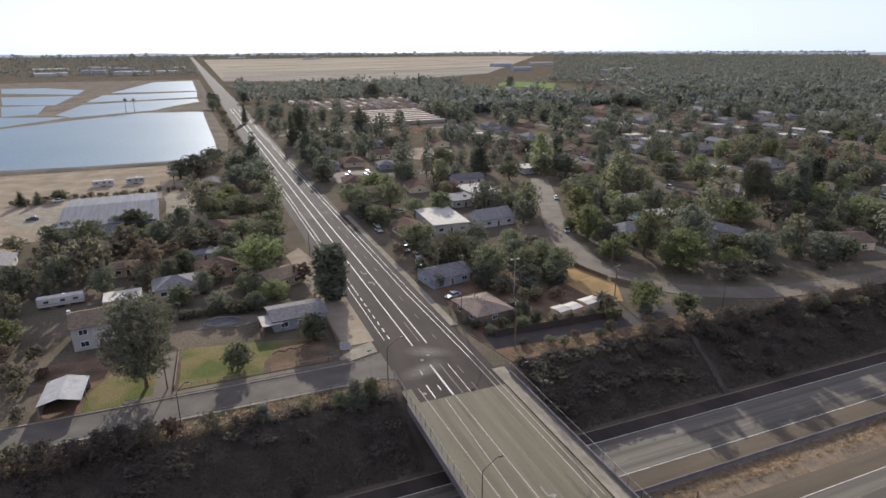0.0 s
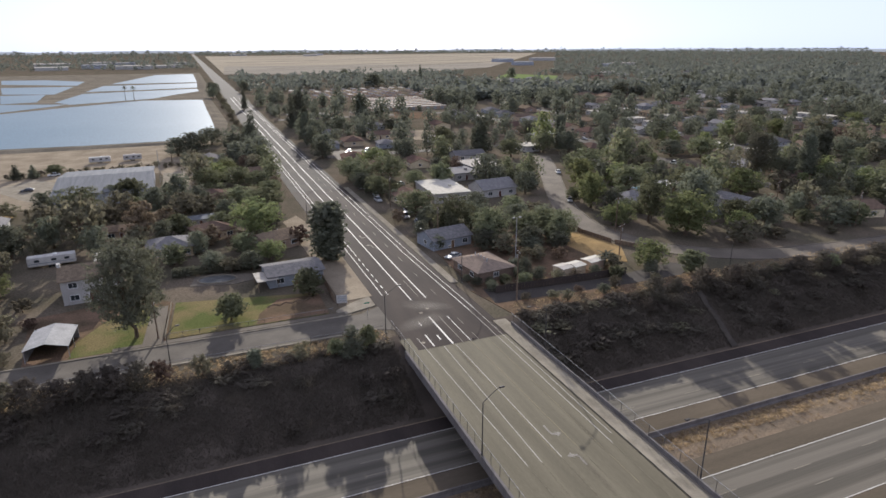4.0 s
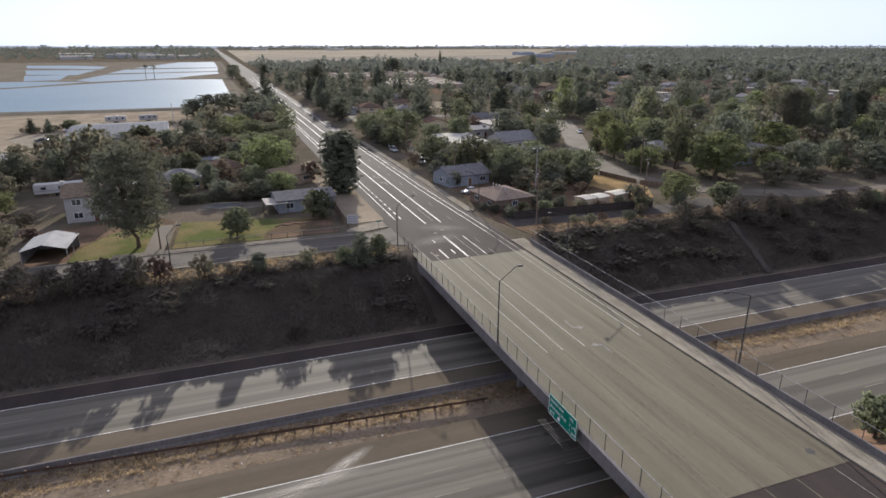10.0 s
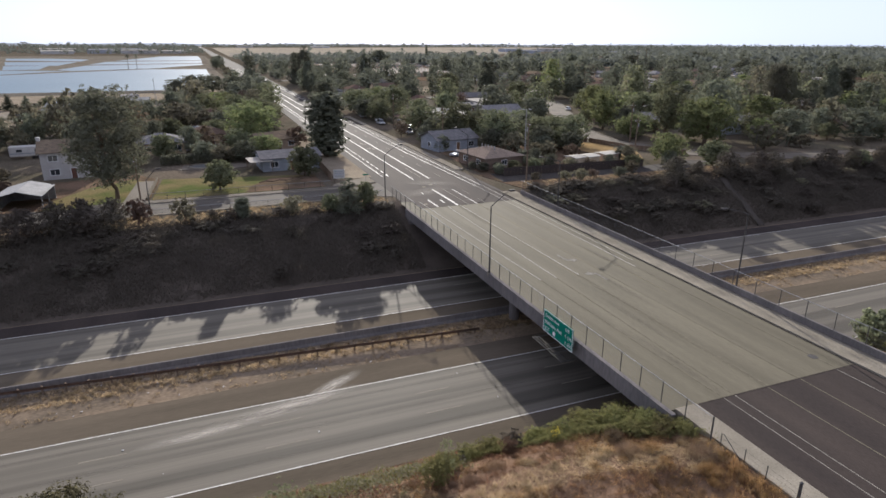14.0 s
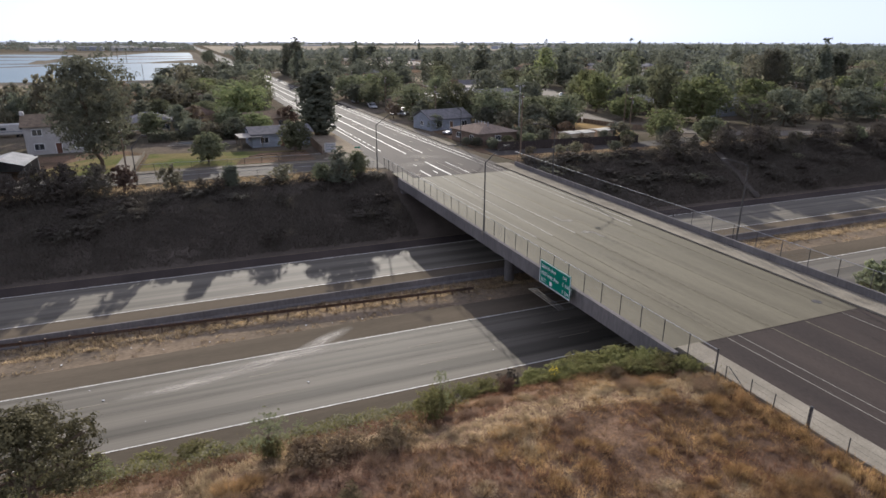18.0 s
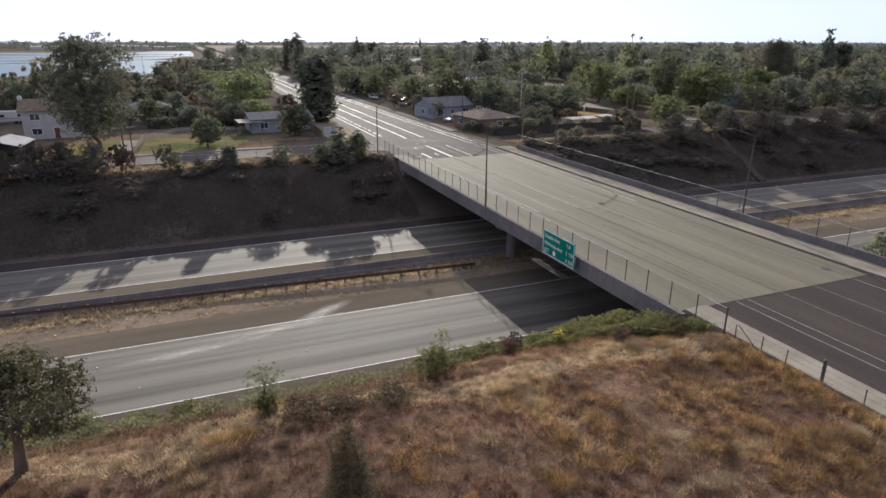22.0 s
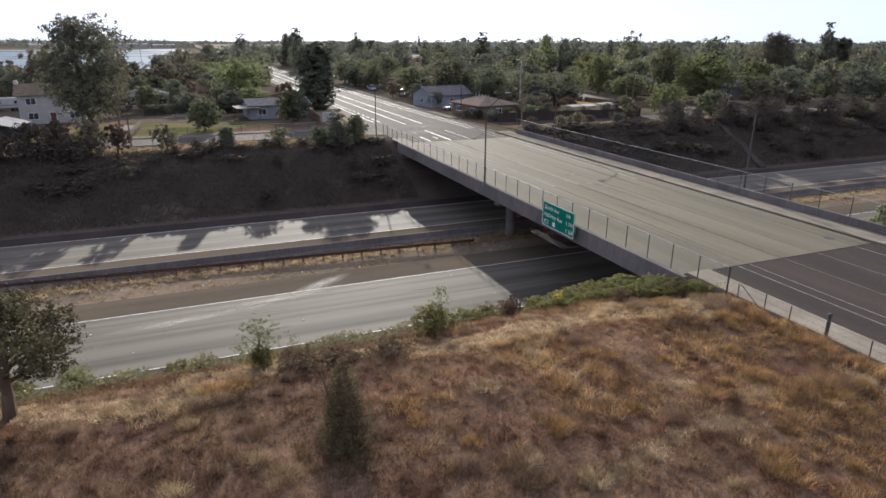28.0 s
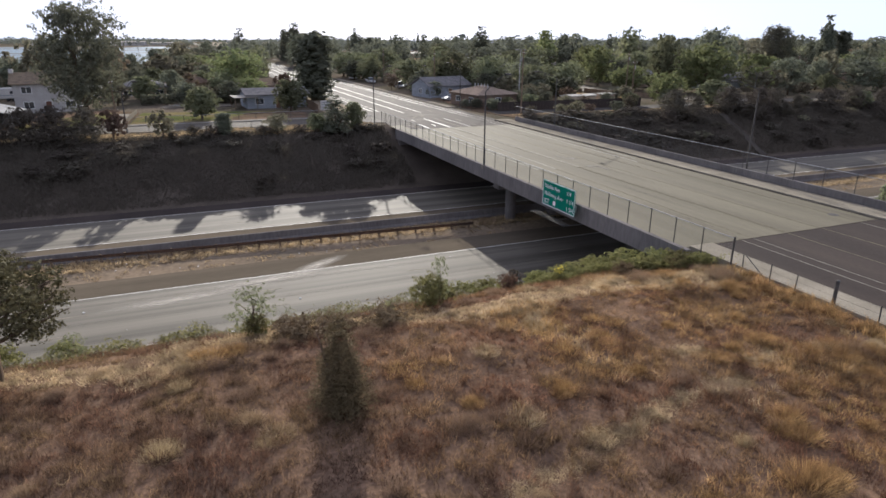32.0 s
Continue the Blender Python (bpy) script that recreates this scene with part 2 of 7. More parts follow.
M = {
    "dust": stain_mat("pale_dust_film", (0.42, 0.38, 0.32), (0.34, 0.31, 0.26), (1, 5, 1), 0.8),
    "dust_faint": stain_mat("faint_dust_film", (0.30, 0.27, 0.22), (0.25, 0.225, 0.19), (3, 7, 1), 0.4),
    "rubber": stain_mat("dark_rubber_film", (0.05, 0.045, 0.04), (0.08, 0.07, 0.06), (1, 4, 1), 0.22),
    "earth": mat("dry_earth", (0.12, 0.098, 0.074), (0.078, 0.07, 0.05), 0.06, fine=40, contrast=0.4, spec=0.0),
    "dirt": mat("pale_dirt", (0.255, 0.215, 0.158), (0.185, 0.152, 0.112), 0.12, fine=30, contrast=0.35, spec=0.0),
    "golden": mat("golden_dry_grass", (0.28, 0.195, 0.095), (0.19, 0.135, 0.07), 0.15, fine=25, contrast=0.35, spec=0.0),
    "yard": mat("dry_yard", (0.150, 0.102, 0.070), (0.092, 0.069, 0.046), 0.16, fine=22, contrast=0.45, wide=(0.4, 0.6), spec=0.0),
    "bank": mat("dry_grass_bank", (0.158, 0.102, 0.068), (0.105, 0.07, 0.049), 0.35, fine=18, contrast=0.4, bump=0.6, spec=0.0),
    # soil tone kept dark, carrying some of the slope's shade
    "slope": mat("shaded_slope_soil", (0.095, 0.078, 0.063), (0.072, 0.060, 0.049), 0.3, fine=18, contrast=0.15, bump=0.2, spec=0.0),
    "levee": mat("grey_levee_dirt", (0.17, 0.148, 0.115), (0.12, 0.106, 0.084), 0.05, fine=30, contrast=0.3, spec=0.0),
    "pale_field": mat("pale_dry_field", (0.27, 0.243, 0.198), (0.20, 0.18, 0.147), 0.008, fine=30, stretch=(0.4, 2.2, 1), spec=0.0),
    "field": mat("airfield_grass", (0.33, 0.29, 0.22), (0.225, 0.195, 0.15), 0.006, fine=30, stretch=(0.4, 2.2, 1), spec=0.0),
    "lawn": mat("watered_lawn", (0.084, 0.096, 0.036), (0.150, 0.122, 0.062), 0.16, fine=25, contrast=0.45, wide=(0.38, 0.6), spec=0.0),
    "turf": mat("green_turf", (0.12, 0.16, 0.06), (0.15, 0.18, 0.075), 0.01, fine=30, spec=0.0),
    "deck": mat("bridge_concrete", (0.133, 0.118, 0.083), (0.098, 0.087, 0.061), 0.5, fine=30, stretch=(1, 0.07, 1), contrast=0.14, rough=0.9, spec=0.1),
    "concrete": mat("pale_concrete", (0.245, 0.218, 0.172), (0.18, 0.16, 0.126), 0.4, fine=20, contrast=0.2),
    "walk": mat("tan_sidewalk", (0.245, 0.218, 0.17), (0.18, 0.16, 0.125), 0.4, fine=20, contrast=0.2),
    "fascia": mat("grey_concrete", (0.165, 0.15, 0.142), (0.122, 0.112, 0.107), 0.35, fine=12, stretch=(1, 1, 0.3), contrast=0.18),
    "asphalt": mat("dark_asphalt", (0.054, 0.043, 0.037), (0.038, 0.031, 0.028), 0.3, fine=50, stretch=(1, 0.15, 1), rough=0.9, spec=0.04, contrast=0.2),
    "dusty": mat("dusty_street", (0.145, 0.124, 0.10), (0.11, 0.095, 0.077), 0.15, fine=40, rough=0.95, contrast=0.2, spec=0.05),
    "worn_street": mat("worn_street_asphalt", (0.118, 0.105, 0.088), (0.088, 0.078, 0.066), 0.2, fine=50, rough=0.95, spec=0.05, contrast=0.25),
    "street": mat("street_asphalt", (0.07, 0.062, 0.054), (0.054, 0.048, 0.043), 0.2, fine=50, rough=0.95, spec=0.05, contrast=0.25),
    "lane": mat("freeway_concrete", (0.127, 0.113, 0.091), (0.078, 0.07, 0.056), 0.55, fine=16, stretch=(0.012, 1, 1), rough=0.8, wide=(0.44, 0.6), contrast=0.14, spec=0.1),
    "shoulder": mat("brown_shoulder", (0.112, 0.092, 0.068), (0.084, 0.07, 0.052), 0.4, fine=30, stretch=(0.08, 1, 1), contrast=0.15),
    "white": mat("worn_white_paint", (0.62, 0.60, 0.55), (0.42, 0.40, 0.36), 2.5, fine=8, rough=0.7, spec=0.06),
    "faded": mat("faded_white_paint", (0.25, 0.232, 0.20), (0.165, 0.152, 0.127), 2.5, fine=8, rough=0.8),
    "drain": mat("dirty_drain_concrete", (0.075, 0.065, 0.055), (0.055, 0.048, 0.041), 0.8, fine=10, rough=0.95, spec=0.0),
    "deck_white": mat("worn_white_paint", (0.40, 0.38, 0.335), (0.27, 0.25, 0.215), 2.5, fine=8, rough=0.7),
    "ghost": mat("nearly_gone_paint", (0.156, 0.139, 0.102), (0.112, 0.10, 0.073), 2.5, fine=8, rough=0.85),
    "yellow": mat("worn_yellow_paint", (0.205, 0.178, 0.118), (0.165, 0.143, 0.10), 2.5, fine=8, rough=0.8),
    "dark_wood": mat("dark_stained_boards", (0.065, 0.052, 0.045), (0.045, 0.037, 0.033), 2, rough=0.9, stretch=(1, 1, 0.3)),
    "tar": mat("black_joint", (0.05, 0.042, 0.035), (0.07, 0.06, 0.05), 3, rough=0.9),
    "steel": mat("galvanised_steel", (0.34, 0.34, 0.34), (0.24, 0.24, 0.235), 3, rough=0.6, metal=0.3, contrast=0.1),
    "dark_steel": mat("dull_dark_steel", (0.10, 0.095, 0.09), (0.07, 0.065, 0.06), 3, rough=0.6, metal=0.4),
    "rust": mat("rusty_rail", (0.147, 0.105, 0.081), (0.105, 0.077, 0.063), 4, rough=0.8, metal=0.2),
    "wood": mat("weathered_wood", (0.19, 0.14, 0.10), (0.12, 0.09, 0.065), 3, rough=0.9, stretch=(1, 1, 0.2)),
    "bark": mat("grey_bark", (0.15, 0.11, 0.08), (0.09, 0.07, 0.05), 4, rough=0.95, stretch=(1, 1, 0.3), bump=0.6),
    "green_sign": mat("green_sign_sheet", (0.012, 0.17, 0.115), (0.012, 0.15, 0.10), 1.5, rough=0.45, contrast=0.05),
    "sign_white": mat("white_sign_letters", (0.75, 0.76, 0.74), (0.68, 0.69, 0.67), 2, rough=0.4, contrast=0.05),
    "straw": grass_mat("straw_blades", ((0.198, 0.106, 0.064), (0.058, 0.034, 0.025), (0.255, 0.165, 0.086), (0.078, 0.05, 0.031)), 0.28),
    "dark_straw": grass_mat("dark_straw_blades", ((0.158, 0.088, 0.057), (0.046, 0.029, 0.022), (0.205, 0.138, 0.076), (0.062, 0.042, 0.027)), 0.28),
    "gold_straw": grass_mat("golden_blades", ((0.37, 0.225, 0.10), (0.12, 0.075, 0.038), (0.44, 0.29, 0.13), (0.15, 0.096, 0.047)), 0.4),
    "median_straw": grass_mat("median_blades", ((0.30, 0.225, 0.135), (0.20, 0.15, 0.095), (0.37, 0.285, 0.17), (0.24, 0.18, 0.11)), 0.4),
    "pale_straw": grass_mat("pale_straw_blades", ((0.36, 0.275, 0.165), (0.24, 0.18, 0.11), (0.40, 0.315, 0.20), (0.27, 0.205, 0.125)), 0.4),
    # the sky's reflected blue is put into the water's base colour
    "water": mat("pond_water", (0.085, 0.135, 0.175), (0.10, 0.15, 0.19), 0.01, rough=0.5, bump=0.5, fine=80, spec=0.1),
    "murky": mat("murky_garden_water", (0.07, 0.075, 0.075), (0.12, 0.12, 0.115), 0.7, rough=0.35, spec=0.25, wide=(0.4, 0.6)),
    "pool": mat("pool_water", (0.10, 0.19, 0.22), (0.07, 0.14, 0.17), 0.8, rough=0.15, spec=0.4),
    "stucco_white": mat("white_stucco", (0.42, 0.405, 0.38), (0.35, 0.335, 0.315), 0.6, vary=0.12),
    "stucco_tan": mat("tan_stucco", (0.46, 0.37, 0.27), (0.38, 0.30, 0.22), 0.6, vary=0.25),
    "stucco_grey": mat("blue_grey_siding", (0.30, 0.32, 0.35), (0.24, 0.255, 0.28), 0.6, vary=0.25, stretch=(1, 1, 4)),
    "siding_brown": mat("brown_siding", (0.20, 0.15, 0.115), (0.15, 0.11, 0.085), 0.6, stretch=(1, 1, 4)),
    "roof_brown": mat("brown_shingles", (0.15, 0.108, 0.082), (0.105, 0.076, 0.06), 1.2, vary=0.3, fine=10, contrast=0.3),
    "roof_clay": mat("faded_clay_shingles", (0.20, 0.16, 0.132), (0.15, 0.12, 0.10), 1.2, fine=10, contrast=0.3),
    "roof_bright": mat("bright_white_roof_coat", (0.66, 0.61, 0.52), (0.56, 0.52, 0.44), 0.5, vary=0.1, rough=0.8),
    "roof_grey": mat("grey_shingles", (0.19, 0.18, 0.175), (0.13, 0.125, 0.125), 1.2, vary=0.3, fine=10, contrast=0.3),
    "roof_white": mat("white_roof_coat", (0.42, 0.39, 0.34), (0.34, 0.315, 0.275), 0.5, vary=0.15, rough=0.8),
    "sheet": mat("dull_white_sheet", (0.33, 0.325, 0.315), (0.26, 0.257, 0.25), 0.5, rough=0.85),
    "roof_metal": mat("sheet_metal_roof", (0.15, 0.155, 0.165), (0.115, 0.12, 0.13), 0.3, rough=0.9, metal=0.0, spec=0.03, stretch=(3, 0.2, 1)),
    "frame": mat("white_window_frame", (0.7, 0.7, 0.68), (0.6, 0.6, 0.58), 2),
    "door": mat("brown_door", (0.16, 0.09, 0.06), (0.12, 0.07, 0.05), 2, vary=0.3),
    "pane": glass_mat("dark_pane", (0.03, 0.035, 0.04)),
    "tyre": mat("black_tyre", (0.02, 0.02, 0.02), (0.03, 0.03, 0.03), 5),
    "paint_light": mat("light_car_paint", (0.45, 0.45, 0.44), (0.40, 0.40, 0.39), 1, rough=0.42, bump=0, vary=0.3, contrast=0.02, spec=0.3),
    "paint_dark": mat("dark_car_paint", (0.05, 0.05, 0.06), (0.04, 0.04, 0.045), 1, rough=0.42, bump=0, vary=0.5, contrast=0.02, spec=0.3),
    # neighbourhood leaf tones, with extra blue mixed in for the hazy air
    "leaf_green": leaf_mat("green_leaves", (0.078, 0.086, 0.052), (0.118, 0.12, 0.07), 0.42),
    "leaf_bright": leaf_mat("bright_green_leaves", (0.074, 0.088, 0.040), (0.120, 0.124, 0.058), 0.45),
    "leaf_dark": leaf_mat("dark_green_leaves", (0.068, 0.073, 0.054), (0.104, 0.106, 0.074), 0.38),
    "leaf_olive": leaf_mat("olive_dusty_leaves", (0.084, 0.079, 0.056), (0.122, 0.11, 0.074), 0.42),
    "leaf_red": leaf_mat("reddish_brown_leaves", (0.09, 0.068, 0.05), (0.125, 0.094, 0.066)),
    "leaf_hedge": leaf_mat("yellow_green_leaves", (0.084, 0.085, 0.033), (0.136, 0.128, 0.054), 0.45, 0.2),
    "leaf_near": leaf_mat("dull_olive_leaves", (0.042, 0.038, 0.021), (0.082, 0.072, 0.038), 0.22, 0.0),
    "leaf_dry": leaf_mat("dry_brown_leaves", (0.15, 0.11, 0.07), (0.25, 0.18, 0.11)),
    # brush leaves of the slope, its shade partly put into their colour
    "leaf_shade": leaf_mat("shade_brown_green_leaves", (0.061, 0.053, 0.042), (0.071, 0.062, 0.049), 0.25, 0.1),
    "leaf_thin": leaf_mat("brown_green_needles", (0.066, 0.051, 0.03), (0.105, 0.081, 0.045), 0.3, 0.0),
    "leaf_weed": leaf_mat("pale_green_weed_leaves", (0.10, 0.11, 0.06), (0.15, 0.155, 0.085), 0.4, 0.0),
    # leaves of trees further off, paled and greyed to carry the distance haze
    "leaf_mid": leaf_mat("haze_grey_green_leaves", (0.072, 0.077, 0.058), (0.100, 0.103, 0.075), 0.38, 0.4),
    "flower": leaf_mat("yellow_petals", (0.55, 0.42, 0.03), (0.70, 0.55, 0.06), 0.3, 0.0),
    "median": mat("brown_median_dirt", (0.202, 0.154, 0.106), (0.132, 0.106, 0.077), 0.3, fine=20, contrast=0.35, stretch=(0.4, 1, 1), spec=0.0),
    "leaf_brown": leaf_mat("dark_brown_twigs", (0.068, 0.047, 0.031), (0.11, 0.077, 0.05), 0.3, 0.1),
    "dead": leaf_mat("dead_brown_stalks", (0.10, 0.07, 0.05), (0.17, 0.115, 0.08), 0.3, 0.0),
    "leaf_gum": leaf_mat("grey_green_gum_leaves", (0.058, 0.058, 0.042), (0.088, 0.085, 0.06), 0.36, 0.15),
}


# ---- mesh helpers ----
def link_mesh(name, me, material, parent=None, label="", kind=""):
    me.materials.append(material)
    ob = new(name, me)
    if parent is not None:
        ob.parent = parent
    return tagged(ob, label=label, kind=kind)


def part(name, bm, material, parent=None, label="", kind=""):
    me = bpy.data.meshes.new(name)
    bm.normal_update()
    bm.to_mesh(me)
    bm.free()
    return link_mesh(name, me, material, parent, label, kind)


def thing(name, label, category, m=None, group="", kind=""):
    ob = new(name)
    ob.empty_display_size = 0.3
    if m is not None:
        ob.matrix_basis = m
    return tagged(ob, label, category, group, kind)


def add_box(bm, x0, y0, z0, x1, y1, z1, bevel=0.0):
    vs = [bm.verts.new((x, y, z)) for z in (z0, z1) for x, y in ((x0, y0), (x1, y0), (x1, y1), (x0, y1))]
    faces = [bm.faces.new([vs[i] for i in f]) for f in ((3, 2, 1, 0), (4, 5, 6, 7), (0, 1, 5, 4), (1, 2, 6, 5), (2, 3, 7, 6), (3, 0, 4, 7))]
    if bevel:
        edges = {e for f in faces for e in f.edges}
        bmesh.ops.bevel(bm, geom=list(edges), offset=bevel, segments=1, affect="EDGES")
    return vs


def box(name, x0, y0, z0, x1, y1, z1, material, parent=None, label="", kind="", bevel=0.0):
    bm = bmesh.new()
    add_box(bm, x0, y0, z0, x1, y1, z1, bevel)
    return part(name, bm, material, parent, label, kind)


def slab(name, pts, z0, z1, material, parent=None, label="", kind=""):
    """A polygon with thickness."""
    bm = bmesh.new()
    lo = [bm.verts.new((x, y, z0)) for x, y in pts]
    hi = [bm.verts.new((x, y, z1)) for x, y in pts]
    area = sum(a[0] * b[1] - b[0] * a[1] for a, b in zip(pts, pts[1:] + pts[:1]))
    if area < 0:
        lo.reverse(), hi.reverse()
    bm.faces.new(hi)
    bm.faces.new(lo[::-1])
    k = len(pts)
    for i in range(k):
        bm.faces.new((lo[i], lo[(i + 1) % k], hi[(i + 1) % k], hi[i]))
    return part(name, bm, material, parent, label, kind)


def ribbon(pts, width):
    """The outline of a band of that width along a line of points."""
    left, right = [], []
    for i, (x, y) in enumerate(pts):
        a, b = pts[max(i - 1, 0)], pts[min(i + 1, len(pts) - 1)]
        d = Vector((b[0] - a[0], b[1] - a[1])).normalized() * (width / 2)
        left.append((x - d.y, y + d.x))
        right.append((x + d.y, y - d.x))
    return left, right


def band(name, pts, width, z0, z1, material, parent=None, label="", kind=""):
    bm = bmesh.new()
    left, right = ribbon(pts, width)
    rows = [[bm.verts.new((*p, z)) for p, z in ((a, z0), (a, z1), (b, z1), (b, z0))] for a, b in zip(left, right)]
    for r, s in zip(rows, rows[1:]):
        for i in range(4):
            bm.faces.new((r[i], r[(i + 1) % 4], s[(i + 1) % 4], s[i]))
    bm.faces.new(rows[0][::-1])
    bm.faces.new(rows[-1])
    bmesh.ops.recalc_face_normals(bm, faces=bm.faces[:])
    return part(name, bm, material, parent, label, kind)


def add_tube(bm, pts, radii, seg=8, cap=True):
    rings = []
    for i, p in enumerate(pts):
        p = Vector(p)
        d = (Vector(pts[min(i + 1, len(pts) - 1)]) - Vector(pts[max(i - 1, 0)])).normalized()
        u = d.cross((0, 1, 0) if abs(d.y) < 0.9 else (1, 0, 0)).normalized()
        v = d.cross(u)
        rings.append([bm.verts.new(p + (u * math.cos(a) + v * math.sin(a)) * radii[i]) for a in (k * math.tau / seg for k in range(seg))])
    for r, s in zip(rings, rings[1:]):
        for k in range(seg):
            bm.faces.new((r[k], r[(k + 1) % seg], s[(k + 1) % seg], s[k]))
    if cap:
        bm.faces.new(rings[0][::-1])
        bm.faces.new(rings[-1])


def tube(name, pts, radii, material, parent=None, label="", seg=8, kind=""):
    bm = bmesh.new()
    add_tube(bm, pts, radii if isinstance(radii, (list, tuple)) else [radii] * len(pts), seg)
    bmesh.ops.recalc_face_normals(bm, faces=bm.faces[:])
    return part(name, bm, material, parent, label, kind)


def cards_mesh(name, centres, normals, sizes, rng, slim=0.55):
    """Leaves: folded rhombs at the centres, facing about along the normals."""
    k = len(centres)
    t = rng.normal(size=(k, 3))
    n = normals / (np.linalg.norm(normals, axis=1, keepdims=True) + 1e-9)
    u = np.cross(n, t)
    u /= np.linalg.norm(u, axis=1, keepdims=True) + 1e-9
    v = np.cross(n, u)
    s = sizes[:, None]
    a, b = centres - u * s, centres + u * s
    c = centres + v * s * slim + n * s * 0.22
    d = centres - v * s * slim + n * s * 0.22
    vs = np.stack([a, c, b, d], 1).reshape(-1, 3)
    i = np.arange(k)[:, None] * 4
    tris = np.concatenate([i + [0, 2, 1], i + [0, 3, 2]], 1).reshape(-1, 3)
    return tri_mesh(name, vs, tris)


def tri_mesh(name, vs, tris):
    me = bpy.data.meshes.new(name)
    me.vertices.add(len(vs))
    me.vertices.foreach_set("co", np.ascontiguousarray(vs, dtype=np.float32).ravel())
    me.loops.add(len(tris) * 3)
    me.loops.foreach_set("vertex_index", np.ascontiguousarray(tris, dtype=np.int32).ravel())
    me.polygons.add(len(tris))
    me.polygons.foreach_set("loop_start", np.arange(0, len(tris) * 3, 3, dtype=np.int32))
    me.update(calc_edges=True)
    return me


# ---- ground: one sheet, with the sunken freeway cut through it ----
PROFILE_Y = [-5000, -300, -40, 27, 29, 31, 33, 40.2, 41, 57.2, 60, 63.4, 82, 86, 92, 98.5, 101, 5000]
PROFILE_Z = [-0.4, -0.4, -0.4, -0.4, -0.75, -1.3, -2.05, -6.55, -6.6, -6.6, -6.35, -6.6, -6.6, -5.2, -2.6, -0.25, -0.06, -0.06]


def ground_z(x, y):
    z = float(np.interp(y, PROFILE_Y, PROFILE_Z))
    if -70 < x < 29.5 and -10 < y < 42:
        soft = min(1, (29.5 - x) / 3, (42 - y) / 4, (y + 10) / 6)
        z += soft * (0.35 * noise.noise((x * 0.13, y * 0.13, 3)) + 0.16 * noise.noise((x * 0.45, y * 0.45, 7)))
    if 26 < x < 31.6 and -30 < y < 30:
        z += 0.36 * min(1, (x - 26) / 4) * min(1, (30 - y) / 3)
    if 84 < y < 100:
        z += 0.5 * noise.noise((x * 0.12, y * 0.2, 5)) * min(1, (y - 84) / 3, (100 - y) / 3)
    return z


def ground_part(name, xs, ys, material, label, parent=None):
    vs = np.array([(x, y, ground_z(x, y)) for y in ys for x in xs])
    w = len(xs)
    tris = []
    for j in range(len(ys) - 1):
        for i in range(w - 1):
            a = j * w + i
            tris += [(a, a + 1, a + w + 1), (a, a + w + 1, a + w)]
    me = tri_mesh(name, vs, np.array(tris))
    me.polygons.foreach_set("use_smooth", [True] * len(me.polygons))
    ob = link_mesh(name, me, material, parent, label, "structure")
    return ob


wide_x = [-5000, -2500, -1200, -600, -300, -200] + list(range(-160, -70, 6)) + list(np.arange(-70, 32, 1.0)) + list(range(32, 260, 4)) + [300, 500, 900, 1800, 3000, 5000]
ground_part("ground", wide_x, [-5000, -1000, -300, -60, -20, -11], M["earth"], "")
ground_part("ground", wide_x, list(np.arange(-11, 42.1, 1.0)), M["bank"], "dry brown grass bank sloping to the freeway")
ground_part("ground", wide_x, [42, 57.2, 58.6, 60, 61.7, 63.4, 82], M["median"], "")
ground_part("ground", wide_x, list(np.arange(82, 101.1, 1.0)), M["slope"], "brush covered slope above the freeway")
ground_part("ground", wide_x, [101, 120, 200, 400, 800, 1600, 3000, 5000], M["earth"], "")


# ---- freeway ----
X0, X1, FZ = -1600, 1600, -6.5
freeway = thing("freeway", "sunken divided concrete freeway with brown shoulders", "road", kind="structure")
box("pavement", X0, 43.0, FZ - 0.3, X1, 53.6, FZ, M["lane"], freeway)
box("pavement", X0, 69.0, FZ - 0.3, X1, 78.4, FZ, M["lane"], freeway)
box("shoulder", X0, 40.4, FZ - 0.3, X1, 43.0, FZ - 0.01, M["shoulder"], freeway)
box("shoulder", X0, 53.6, FZ - 0.3, X1, 57.4, FZ - 0.01, M["shoulder"], freeway)
box("shoulder", X0, 64.6, FZ - 0.3, X1, 69.0, FZ - 0.01, M["shoulder"], freeway)
box("shoulder", X0, 78.4, FZ - 0.3, X1, 81.6, FZ - 0.01, M["asphalt"], freeway)
for y in (43.0, 53.5):
    box("edge_line", X0, y - 0.055, FZ, X1, y + 0.055, FZ + 0.008, M["white"], freeway)
for y in (69.0, 78.3):
    box("edge_line", X0, y - 0.055, FZ, X1, y + 0.055, FZ + 0.008, M["white"], freeway)
dash = bmesh.new()
add_box(dash, 0, -0.06, 0, 3.6, 0.06, 0.008)
dash_me = bpy.data.meshes.new("lane_dash")
dash.to_mesh(dash_me)
dash.free()
dash_me.materials.append(M["concrete"])
for y in (46.5, 50.0, 72.1, 75.2):
    for k in range(-8, 22):
        ob = new("lane_dash", dash_me)
        ob.parent, ob.location = freeway, (k * 14.6 + 2, y, FZ)
# concrete median barrier, sloping sides
bm = bmesh.new()
prof = [(-0.32, 0), (-0.30, 0.09), (-0.14, 0.30), (-0.10, 0.86), (0.10, 0.86), (0.14, 0.30), (0.30, 0.09), (0.32, 0)]
ends = [[bm.verts.new((x, 64.2 + a, FZ - 0.12 + b * 1.12)) for a, b in prof] for x in (X0, X1)]
for i in range(len(prof) - 1):
    bm.faces.new((ends[0][i], ends[1][i], ends[1][i + 1], ends[0][i + 1]))
